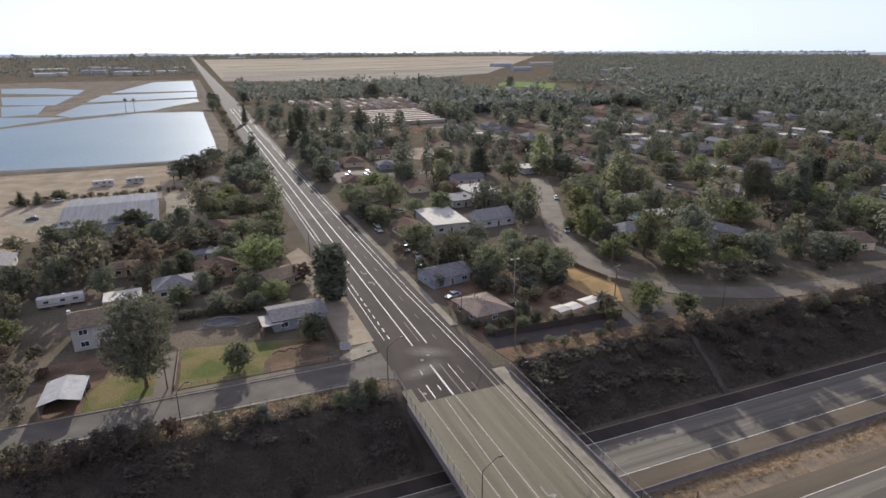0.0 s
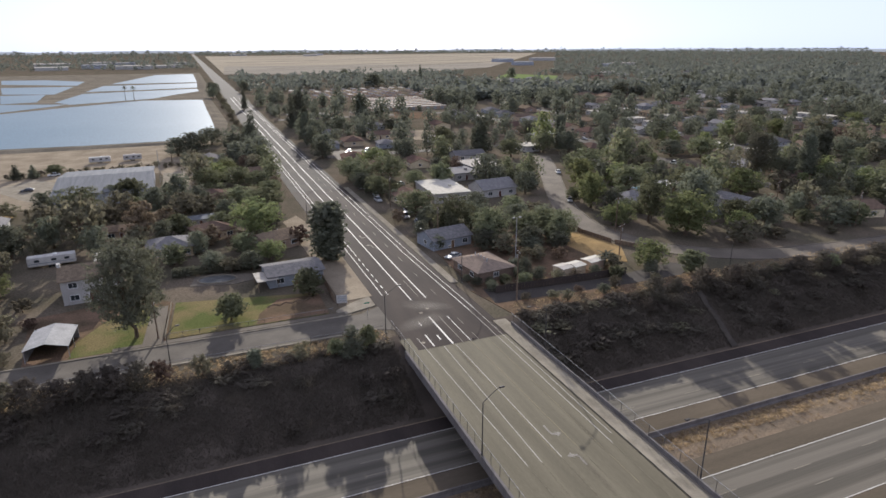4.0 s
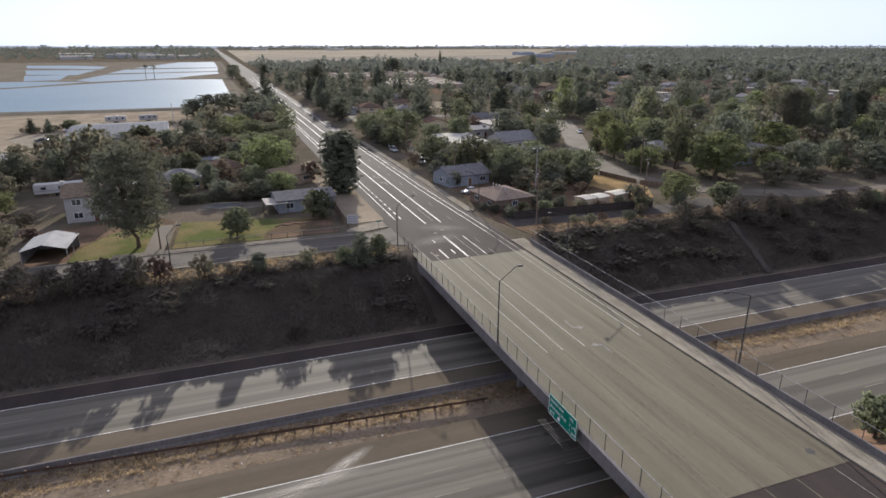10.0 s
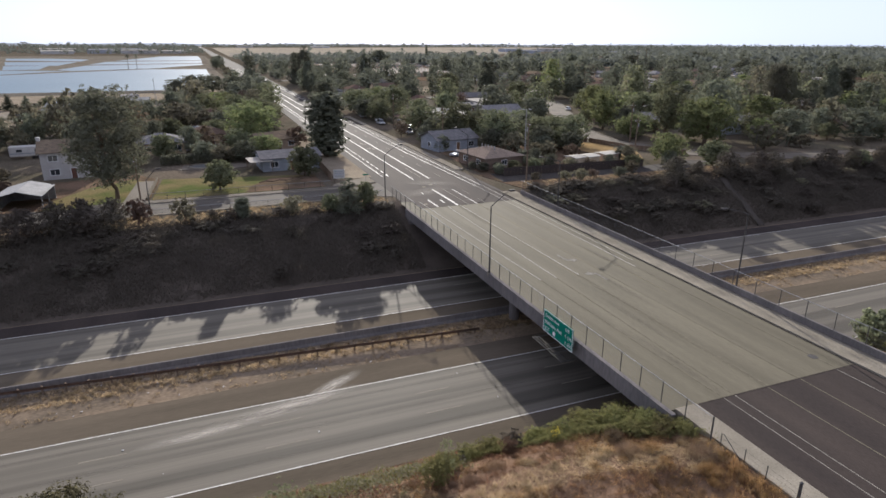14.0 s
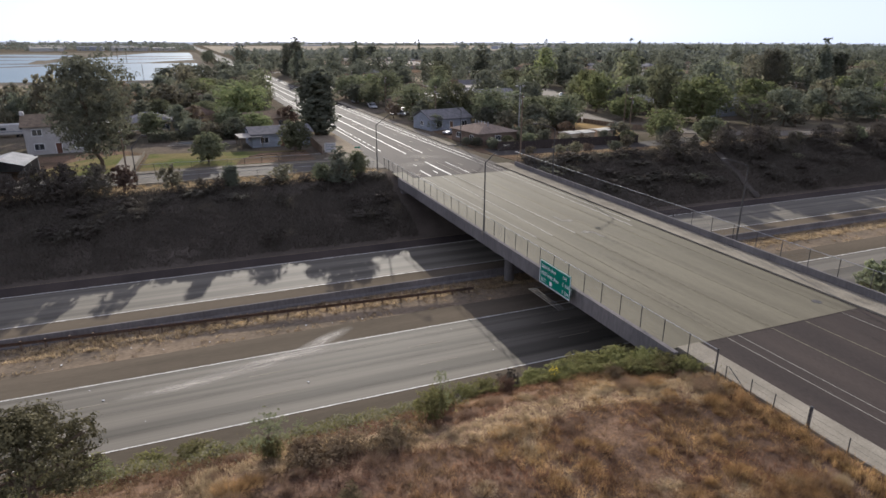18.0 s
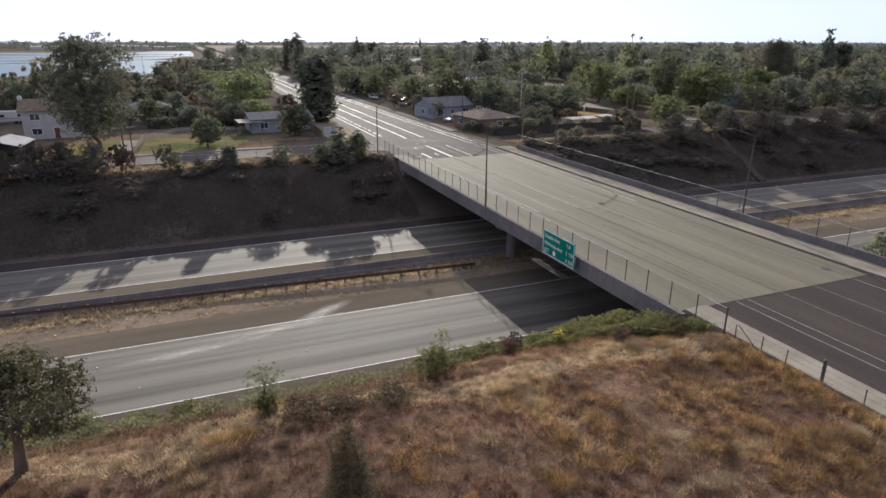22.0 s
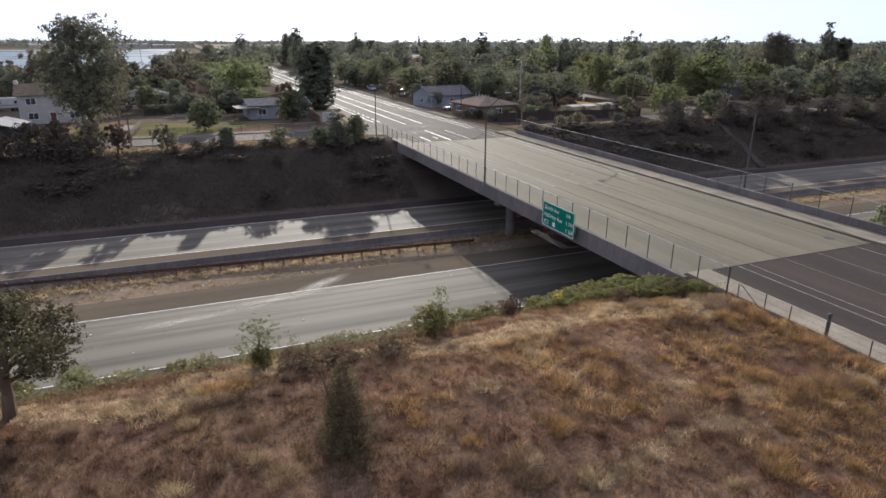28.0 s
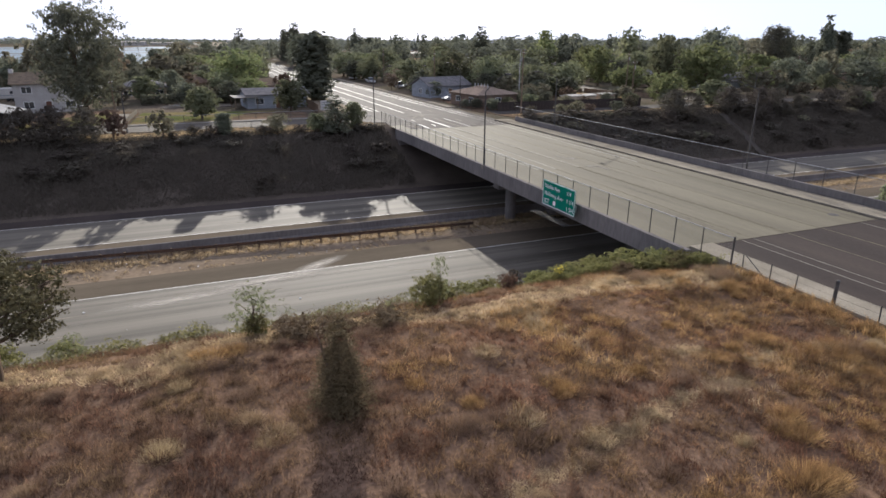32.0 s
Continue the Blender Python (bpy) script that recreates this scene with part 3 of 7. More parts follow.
bmesh.ops.recalc_face_normals(bm, faces=bm.faces[:])
tagged(part("median_barrier", bm, M["fascia"]), "long grey concrete barrier beside the far carriageway", "barrier", kind="structure")
# guard rail on posts, slanting across the dirt median
rail = thing("guard_rail", "rusty steel guard rail on short wooden posts in the dirt median", "guard rail", pose(28.0, 59.75, -6.42, 0, 0, 175.9))
bm = bmesh.new()
prof = [(0, -0.16), (0.05, -0.11), (0.0, -0.04), (0.0, 0.04), (0.05, 0.11), (0, 0.16)]
ends = [[bm.verts.new((x, a, 0.62 + b)) for a, b in prof] for x in (0, 66)]
for i in range(len(prof) - 1):
    bm.faces.new((ends[0][i], ends[1][i], ends[1][i + 1], ends[0][i + 1]))
bmesh.ops.solidify(bm, geom=bm.faces[:], thickness=0.01)
part("beam", bm, M["rust"], rail)
post = bmesh.new()
add_box(post, -0.09, -0.22, -0.4, 0.09, -0.02, 0.80, 0.015)
post_me = bpy.data.meshes.new("post")
post.to_mesh(post_me)
post.free()
post_me.materials.append(M["wood"])
for k in range(32):
    ob = new("post", post_me)
    ob.parent, ob.location = rail, (0.5 + k * 2.05, 0, 0)

# ---- the bridge ----
bridge = thing("bridge", "concrete road bridge over the freeway, grey girders on round columns", "bridge", kind="structure")
BY0, BY1 = 30.9, 93.8
box("deck", 30.4, BY0, -0.35, 53.5, BY1, 0.0, M["deck"], bridge)
for x in (30.15, 53.3):
    box("edge_beam", x, BY0 - 0.6, -1.35, x + 0.4, BY1 + 0.6, 0.12, M["fascia"], bridge, "grey concrete edge beam")
for x in (33.3, 37.8, 42.0, 46.2, 50.6):
    box("girder", x - 0.45, BY0, -1.9, x + 0.45, BY1, -0.35, M["fascia"], bridge)
box("soffit", 32.0, BY0, -1.75, 52.0, BY1, -1.62, M["fascia"], bridge)
box("pier_cap", 31.8, 61.3, -2.7, 52.2, 62.7, -1.9, M["fascia"], bridge, bevel=0.08)
for x in (33.8, 39.5, 45.0, 50.4):
    tube("column", [(x, 62.0, -6.8), (x, 62.0, -2.7)], 0.62, M["fascia"], bridge, seg=20)
for y0, y1 in ((BY0 - 1.2, BY0 + 0.6), (BY1 - 0.6, BY1 + 1.2)):
    box("abutment", 30.4, y0, -4.4, 53.5, y1, -0.36, M["fascia"], bridge)
box("sidewalk", 50.5, BY0 - 0.1, 0.0, 53.3, BY1 + 6, 0.16, M["walk"], bridge, "raised pale concrete sidewalk", bevel=0.02)
box("sidewalk", 30.55, BY0, 0.0, 32.6, BY1 + 5, 0.05, M["deck"], bridge)
box("parapet", 53.0, BY0 - 2, 0.16, 53.28, BY1 + 3, 0.88, M["fascia"], bridge, "low grey concrete parapet", bevel=0.03)
for y in (BY0, BY1):
    box("expansion_joint", 32.6, y - 0.05, 0.004, 50.5, y + 0.05, 0.012, M["tar"], bridge, "black tar joint across the deck")

# thin dark strip painted in for the kerb's shade and dirt
box("kerb_shade_dirt", 50.3, BY0 + 0.1, 0.003, 50.49, 108, 0.012, M["tar"], bridge, "dark strip of painted shade and dirt along the kerb")
# chain link fences on both sides of the bridge
M["wire"] = mesh_wire_mat("chain_link", 0.007)


def fence(name, label, pts, height, z, spacing, r=0.04, material=None):
    """A chain link fence along points on the ground."""
    f = thing(name, label, "fence")
    material = material or M["dark_steel"]
    bm = bmesh.new()
    for a, b in zip(pts, pts[1:]):
        vs = [bm.verts.new(p) for p in ((*a, z(*a) + 0.06), (*b, z(*b) + 0.06), (*b, z(*b) + height), (*a, z(*a) + height))]
        bm.faces.new(vs)
    part("wire_mesh", bm, M["wire"], f, "woven chain link wire")
    tube("top_rail", [(*p, z(*p) + height) for p in pts], 0.03, M["steel"], f, seg=6)
    made = None
    for a, b in zip(pts, pts[1:]):
        d = Vector(b) - Vector(a)
        for k in range(int(d.length // spacing) + 1):
            p = Vector(a) + d.normalized() * k * spacing
            if made is None:
                bm = bmesh.new()
                add_tube(bm, [(0, 0, -0.25), (0, 0, height + 0.04)], [r, r], 6)
                made = part("post", bm, material, f)
            else:
                ob = new("post", made.data)
                ob.parent, made = f, ob
            made.location = (p.x, p.y, z(p.x, p.y))
    return f


fence("bridge_fence", "chain link fence with dark posts along the bridge edge", [(30.62, 26.95), (30.62, 104)], 1.78, lambda x, y: 0.12, 2.55)
fence("bridge_fence", "chain link fence with steel top rail on the bridge parapet", [(53.14, 29.0), (53.14, 97)], 1.75, lambda x, y: 0.86, 3.05)
low = thing("roadside_fence", "low wire fence on thin dark posts beside the sidewalk", "fence")
for k, y in enumerate([26.3, 24.3, 22.6] + [17.8 - 2.55 * k for k in range(14)]):
    tube("post", [(30.93, y, -0.5), (30.93 + 0.06 * (k % 3 - 1), y, 1.0 + 0.08 * (k % 2))], 0.035, M["dark_steel"], low, seg=6)
tube("brace", [(30.93, 26.2, 1.0), (30.93, 24.6, 0.0)], 0.03, M["dark_steel"], low, seg=6)
for z in (0.25, 0.6, 0.95):
    tube("wire", [(30.93, 26.95, z), (30.93, -20, z)], 0.006, M["dark_steel"], low, seg=4)
tube("fence_post", [(30.62, 26.95, -0.5), (30.62, 26.95, 2.0)], 0.06, M["dark_steel"], bridge)
corner = thing("gate_post", "thick grey steel fence corner post with a cap", "post")
tube("shaft", [(31.0, 20.3, -0.5), (31.0, 20.3, 1.42)], 0.10, M["dark_steel"], corner, seg=10)
tube("cap", [(31.0, 20.3, 1.42), (31.0, 20.3, 1.47), (31.0, 20.3, 1.52)], [0.12, 0.115, 0.05], M["dark_steel"], corner, seg=10)

# ---- main road beyond and before the bridge ----
road = thing("main_road", "dark asphalt main road with white lane lines", "road", kind="structure")
box("asphalt", 33.0, -60, -0.35, 50.5, BY0, 0.0, M["asphalt"], road)
box("asphalt", 31.0, BY1, -0.35, 51.4, 122, 0.0, M["asphalt"], road)
box("asphalt", 30.6, 122, -0.35, 50.6, 230, 0.0, M["asphalt"], road)
slab("asphalt", [(30.6, 230), (50.6, 230), (51.0, 480), (53, 650), (53, 4200), (38, 4200), (35, 900), (31, 450)], -0.35, 0.0, M["street"], road)
box("sidewalk", 31.0, -60, -0.35, 33.0, BY0, 0.14, M["concrete"], road, "pale concrete sidewalk")
box("sidewalk", 50.5, -60, -0.35, 53.3, BY0 - 0.1, 0.18, M["concrete"], road, "pale concrete sidewalk")
box("sidewalk", 50.6, 122, -0.2, 52.4, 230, 0.15, M["concrete"], road)


def lines(x, y0, y1, material, width=0.13, gap=0.0, length=3.0, name="lane_line", z=0.0):
    y = y0
    while y < y1:
        e = min(y1, y + length) if gap else y1
        box(name, x - width / 2, y, z + 0.003, x + width / 2, e, z + 0.010, material, road)
        y = e + gap


def slant_line(a, b, width, material):
    """A painted line from one place on the road to another."""
    band("lane_line", [a, b], width, 0.003, 0.010, material, road)


for x in (35.75, 36.85):
    lines(x, -60, BY0 - 0.1, M["faded"], 0.075)
for x in (40.3, 43.9):
    lines(x, -60, BY0 - 0.1, M["ghost"], 0.10)
lines(48.2, -60, BY0 - 0.1, M["faded"], 0.08)
slant_line((35.75, BY0 + 0.1), (35.03, 58.0), 0.13, M["ghost"])
slant_line((35.03, 58.0), (33.95, 98.5), 0.13, M["deck_white"])
slant_line((36.85, BY0 + 0.1), (37.13, 58.0), 0.13, M["ghost"])
slant_line((37.13, 58.0), (37.5, 93.5), 0.13, M["deck_white"])
slant_line((40.5, BY0 + 0.1), (40.18, 58.0), 0.14, M["ghost"])
slant_line((40.18, 58.0), (39.75, 93.6), 0.14, M["deck_white"])
slant_line((40.2, BY0 + 0.1), (39.88, 58.0), 0.09, M["ghost"])
slant_line((39.88, 58.0), (39.45, 93.6), 0.09, M["yellow"])
slant_line((43.8, BY0 + 0.1), (43.45, 58.0), 0.10, M["ghost"])
slant_line((43.45, 58.0), (43.0, 93.6), 0.10, M["yellow"])
slant_line((46.5, 50), (46.4, 93.6), 0.09, M["yellow"])
slant_line((48.4, BY0 + 0.1), (48.40, 58.0), 0.13, M["ghost"])
slant_line((48.40, 58.0), (48.4, 106.5), 0.13, M["deck_white"])
slant_line((49.6, 60), (49.7, 106.5), 0.11, M["deck_white"])
lines(39.45, 93.9, 106.5, M["white"], 0.34)
lines(35.85, 94.1, 99.2, M["white"], 0.24)
lines(37.9, 96.2, 98.4, M["white"], 0.22)
lines(36.6, 103.2, 105.0, M["white"], 0.18)
lines(41.4, 93.9, 106.0, M["faded"], 0.16)
lines(43.0, 93.9, 105.5, M["white"], 0.13)
lines(44.6, 93.9, 104, M["faded"], 0.13, 4, 3)
slant_line((48.4, 106.5), (47.4, 147), 0.16, M["white"])
slant_line((49.7, 106.5), (48.9, 147), 0.13, M["white"])
lines(47.4, 147, 700, M["white"], 0.16)
lines(48.9, 147, 700, M["white"], 0.13)
lines(38.9, 116, 700, M["white"], 0.24)
lines(42.3, 116, 700, M["white"], 0.24)
lines(41.0, 117.5, 128, M["faded"], 0.14)
lines(45.0, 117, 420, M["faded"], 0.13, 9, 3)
lines(33.8, 121, 420, M["white"], 0.16)
lines(35.1, 121, 150, M["white"], 0.22, 2.0, 2.0)
lines(35.1, 150, 420, M["white"], 0.16)


def turn_arrow(x, y, way):
    """A left turn arrow painted on the deck."""
    bm = bmesh.new()
    pts = [(-0.14, -1.6), (0.14, -1.6), (0.14, 0.2), (0.05, 0.75), (-0.55, 1.05), (-0.55, 1.5), (-1.35, 0.85), (-0.55, 0.25), (-0.55, 0.65), (-0.22, 0.42), (-0.14, 0.1)]
    lo = [bm.verts.new((x + a * way * 1.1, y + b * way, 0.004)) for a, b in pts]
    hi = [bm.verts.new((x + a * way * 1.1, y + b * way, 0.012)) for a, b in pts]
    bm.faces.new(hi)
    for i in range(len(pts)):
        bm.faces.new((lo[i], lo[(i + 1) % len(pts)], hi[(i + 1) % len(pts)], hi[i]))
    bmesh.ops.recalc_face_normals(bm, faces=bm.faces[:])
    part("turn_arrow", bm, M["faded"], road, "white painted turn arrow")


turn_arrow(41.6, 63.6, -1)
turn_arrow(42.4, 57.0, 1)
turn_arrow(40.4, 165.0, -1)
turn_arrow(41.2, 156.0, 1)
for x, y in ((48.3, 33.2), (38.6, 109), (40.6, 110.6), (34.4, 96.3)):
    tube("manhole_cover", [(x, y, 0.003), (x, y, 0.014)], 0.42, M["dark_steel"] if y < 50 else M["concrete"], road, seg=18)

# frontage street, its kerbs and pavements
side = thing("frontage_street", "asphalt street with pale kerbs along the top of the slope", "road", kind="structure")
slab("asphalt", [(-700, 105.2), (27.5, 105.2), (31.3, 103.5), (31.3, 115.5), (27.0, 113.2), (-700, 113.2)], -0.2, 0.012, M["worn_street"], side)
box("kerb", -700, 104.6, -0.2, 28, 105.2, 0.15, M["concrete"], side, bevel=0.02)
box("kerb", -700, 113.2, -0.2, 25, 113.6, 0.15, M["concrete"], side, bevel=0.02)
box("sidewalk", -19, 113.9, -0.2, 24, 115.3, 0.12, M["dusty"], side)
slab("corner_apron", [(22.5, 113.6), (30.9, 116.2), (30.9, 121.5), (26, 119.2), (22.5, 116.6)], -0.2, 0.10, M["concrete"], side)
slab("verge", [(24.5, 121), (31.6, 121.5), (31.6, 170), (27, 196), (22, 190), (24.0, 150)], -0.2, 0.03, M["dirt"], side, "bare pale dirt verge")
# street that curves through the houses and runs along the slope
loop = thing("residential_street", "curving grey residential street", "road", kind="structure")
path = [(157, 262), (147, 240), (133.5, 213), (121.8, 190), (112.2, 168), (108, 150), (109.5, 134), (117, 120.5), (133, 110.5), (155, 106.5), (185, 104.5), (300, 101), (700, 100)]
smooth = []
for i in range(len(path) - 1):
    p = [Vector(path[max(0, min(len(path) - 1, i + k))]) for k in (-1, 0, 1, 2)]
    for s in range(5):
        t = s / 5
        smooth.append(tuple(0.5 * ((2 * p[1]) + (p[2] - p[0]) * t + (2 * p[0] - 5 * p[1] + 4 * p[2] - p[3]) * t * t + (3 * p[1] - p[0] - 3 * p[2] + p[3]) * t ** 3)))
smooth.append(path[-1])
band("asphalt", smooth, 7.4, -0.2, 0.02, M["dusty"], loop)
lft, rgt = ribbon(smooth, 7.9)
band("kerb", lft, 0.4, -0.2, 0.10, M["dusty"], loop)
band("kerb", rgt, 0.4, -0.2, 0.10, M["dusty"], loop)

# ---- open ground: yards, fields, airfield ----
slab("yard_lawn", [(-9.5, 116), (21, 116), (21, 128), (12, 130), (-8.5, 134)], -0.1, 0.02, M["lawn"], kind="structure")
slab("yard_dirt", [(-33, 114), (-10, 114), (-9, 134), (-14, 141), (-36, 136)], -0.1, 0.018, M["yard"], kind="structure")
slab("yard_lawn", [(-26, 114.2), (-11.5, 114.2), (-11, 132), (-14, 136), (-21, 130), (-25.5, 121)], -0.1, 0.024, M["lawn"], kind="structure")
slab("vacant_lot", [(91.5, 121), (98, 118.5), (104, 129), (102, 143), (98, 148), (90.5, 135)], -0.1, 0.02, M["golden"], kind="structure")
slab("bare_lot", [(53, 116), (62, 112), (100, 108), (112, 104), (112, 98), (56, 101)], -0.1, 0.03, M["yard"], kind="structure")
slab("dirt_yard", [(-120, 235), (-51, 238), (-50, 285), (-16, 290), (-10, 240), (0, 240), (2, 300), (-14, 345), (-130, 330)], -0.1, 0.03, M["dirt"], kind="structure")
slab("dirt_field", [(-300, 318), (-14, 340), (18, 385), (22, 400), (-20, 376), (-100, 374), (-300, 366)], -0.1, 0.04, M["dirt"], kind="structure")
slab("straw_field", [(-130, 150), (-62, 196), (-58, 232), (-150, 240)], -0.1, 0.03, M["golden"], kind="structure")
slab("dirt_lot", [(110, 378), (150, 376), (152, 360), (133, 327), (118, 338)], -0.1, 0.03, M["dirt"], kind="structure")
slab("dirt_lot", [(140, 445), (152, 487), (178, 476), (174, 430)], -0.1, 0.03, M["yard"], kind="structure")
slab("parking_lot", [(62, 290), (64, 318), (84, 316), (88, 284)], -0.1, 0.03, M["dusty"], kind="structure")
slab("airfield", [(64, 1260), (200, 1190), (300, 1120), (480, 1230), (660, 1350), (1950, 3350), (1500, 3500), (90, 3300)], -0.5, 0.5, M["field"], kind="structure")
slab("dry_field", [(64, 1262), (200, 1192), (300, 1122), (480, 1232), (660, 1352), (860, 1660), (90, 1720)], -0.5, 0.53, M["pale_field"], kind="structure")
slab("sports_field", [(466, 930), (521, 837), (593, 944), (550, 1050)], -0.2, 0.25, M["turf"], kind="structure")
for k, (a, b) in enumerate((((180, 1500), (1150, 2300)), ((120, 2050), (1500, 2900)), ((300, 1400), (900, 1800)), ((100, 2900), (1900, 3500)))):
    band("runway", [a, b], 30 + 8 * k, 0.3, 0.7 + 0.02 * k, M["concrete"], kind="structure")

# ---- settling ponds on a raised levee ----
levee = bmesh.new()
foot = [(-415.4, 362), (-97, 371), (-16.8, 372), (19, 408.4), (24, 473.5), (20, 746.3), (26, 922.3), (25, 1353.5), (-381.5, 1353.5)]
inner = [(-415.5, 372), (-97, 378.5), (-15.8, 377.5), (13, 411.9), (18, 473.5), (13, 746.3), (19, 922.3), (18, 1344.7), (-381.6, 1344.7)]
lo = [levee.verts.new((*p, -0.3)) for p in foot]
hi = [levee.verts.new((*p, 0.95)) for p in inner]
levee.faces.new(hi)
for i in range(len(foot)):
    levee.faces.new((lo[i], lo[(i + 1) % len(foot)], hi[(i + 1) % len(foot)], hi[i]))
bmesh.ops.recalc_face_normals(levee, faces=levee.faces[:])
part("levee", levee, M["levee"], label="raised dirt levee round the ponds", kind="structure")
for pond in (
    [(-415.6, 380), (-96.9, 385.1), (-56.4, 382), (-14.8, 382.9), (2, 390.8), (12, 415.4), (12.5, 460.3), (11.5, 564.2), (11, 668.9), (2, 675), (-18.8, 675.9), (-44.1, 683), (-100.9, 632.8), (-142.2, 590.6), (-281.3, 455.9), (-410, 429.5)],
    [(-120.9, 695.3), (-111.4, 807.9), (-55.6, 828.2), (9.5, 847.5), (10.5, 797.4), (-18.7, 746.3), (-34.6, 706.7), (-103.4, 661.8)],
    [(-113, 841.4), (-106.8, 954), (11.5, 975.1), (10, 871.3), (-55.6, 850.2)],
    [(-191.2, 813.2), (-148.5, 811.4), (-137.6, 705.8), (-164.9, 695.3)],
    [(-225.4, 969.8), (-140.9, 955.8), (-140.2, 812.3), (-194.7, 836.1)],
    [(-269.3, 1170.5), (-206.4, 1158.2), (-143.8, 1082.5), (-140.7, 982.2), (-242.1, 1049)],
    [(-101.1, 997.1), (12, 997.1), (10, 1291.9), (-54.6, 1274.3)],
    [(-112.9, 653), (-108, 668), (-163.2, 686.5), (-309.8, 675.9), (-395, 658.3), (-406.6, 464.7), (-145.7, 603.8)],
):
    w = slab("pond", pond, 0.85, 1.0, M["water"], kind="structure")
    tagged(w, "still pond water between dirt levees", "pond")
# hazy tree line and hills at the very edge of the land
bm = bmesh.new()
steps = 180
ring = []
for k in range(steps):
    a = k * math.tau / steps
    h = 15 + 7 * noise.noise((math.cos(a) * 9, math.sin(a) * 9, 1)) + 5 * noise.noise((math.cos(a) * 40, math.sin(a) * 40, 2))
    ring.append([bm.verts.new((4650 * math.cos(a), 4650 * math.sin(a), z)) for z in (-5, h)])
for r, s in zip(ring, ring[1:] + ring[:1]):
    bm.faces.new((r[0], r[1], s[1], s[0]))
# distance haze: a pale colour and faint glow put into the ring
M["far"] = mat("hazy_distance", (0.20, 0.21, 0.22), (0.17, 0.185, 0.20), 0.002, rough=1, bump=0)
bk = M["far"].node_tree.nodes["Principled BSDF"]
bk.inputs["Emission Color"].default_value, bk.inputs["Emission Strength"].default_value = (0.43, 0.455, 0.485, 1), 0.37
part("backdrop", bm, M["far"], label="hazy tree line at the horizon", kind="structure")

# concrete drain down the slope
bm = bmesh.new()
rows = []
for k in range(16):
    f = k / 15
    x, y = 101.5 - 4.3 * f, 99.2 - 17.0 * f
    z = ground_z(x, y) + 0.25
    rows.append([bm.verts.new((x + o, y, z + d)) for o, d in ((-0.8, 0.1), (-0.4, 0.0), (0.4, 0.0), (0.8, 0.1), (0.8, -1.2), (-0.8, -1.2))])
for r, q in zip(rows, rows[1:]):
    for i in range(6):
        bm.faces.new((r[i], r[(i + 1) % 6], q[(i + 1) % 6], q[i]))
bmesh.ops.recalc_face_normals(bm, faces=bm.faces[:])
part("slope_drain", bm, M["drain"], label="shallow concrete drain down the slope", kind="structure")


# films of dust and rubber on the roads
def film(name, label, x, y, z, w, d, turn, material, parent):
    bm = bmesh.new()
    bm.faces.new([bm.verts.new((math.cos(k * math.tau / 20), math.sin(k * math.tau / 20), 0)) for k in range(20)])
    ob = part(name, bm, material, parent, label)
    ob.matrix_basis = pose(x, y, z, 0, 0, turn) @ Matrix.Diagonal((w / 2, d / 2, 1, 1))


film("dust_film", "pale smear of spilt dust across the lanes", 4.5, 52.2, FZ + 0.012, 17, 2.6, 9, M["dust"], freeway)
film("dust_film", "", 9.5, 54.6, FZ + 0.004, 8, 2.0, 30, M["dust"], freeway)
film("dust_film", "", -3.0, 50.6, FZ + 0.013, 12, 1.6, 4, M["dust"], freeway)
film("dust_film", "pale dust swept across the junction", 37.5, 105, 0.014, 13, 6, 20, M["dust_faint"], road)
film("dust_film", "", 41.0, 112, 0.015, 12, 6, -30, M["dust_faint"], road)
for k in range(12):
    film("rubber_film", "faint dark tyre streaks", (35.6, 38.6, 42.2, 46.0, 49.0)[k % 5] + 0.3 * (k % 3), -4 + k * 8.2, 0.015 + 0.0003 * k, 1.0, 15, 0, M["rubber"], road)
for k in range(14):
    film("rubber_film", "", -26 + k * 6.1, (44.8, 48.2, 51.8)[k % 3], FZ + 0.014 + 0.0003 * k, 26, 1.0, 0, M["rubber"], freeway)

# paved alley behind the corner house and the concrete yards round the warehouse
slab("alley", [(56, 116), (55, 107.5), (84, 105.8), (104, 106), (112, 111), (107, 114), (87, 110.8), (64, 112.2)], -0.1, 0.045, M["street"], kind="structure")
slab("yard_strip", [(54, 113), (64, 112.8), (92, 111.6), (92, 121), (90, 150), (56, 150)], -0.1, 0.022, M["yard"], kind="structure")
slab("warehouse_yard", [(-75, 277), (-64, 294), (-52, 281), (-51, 242), (-62, 256)], -0.1, 0.05, M["concrete"], kind="structure")
slab("warehouse_yard", [(-15, 288), (-6, 290), (-4, 252), (-14.5, 247)], -0.1, 0.05, M["concrete"], kind="structure")


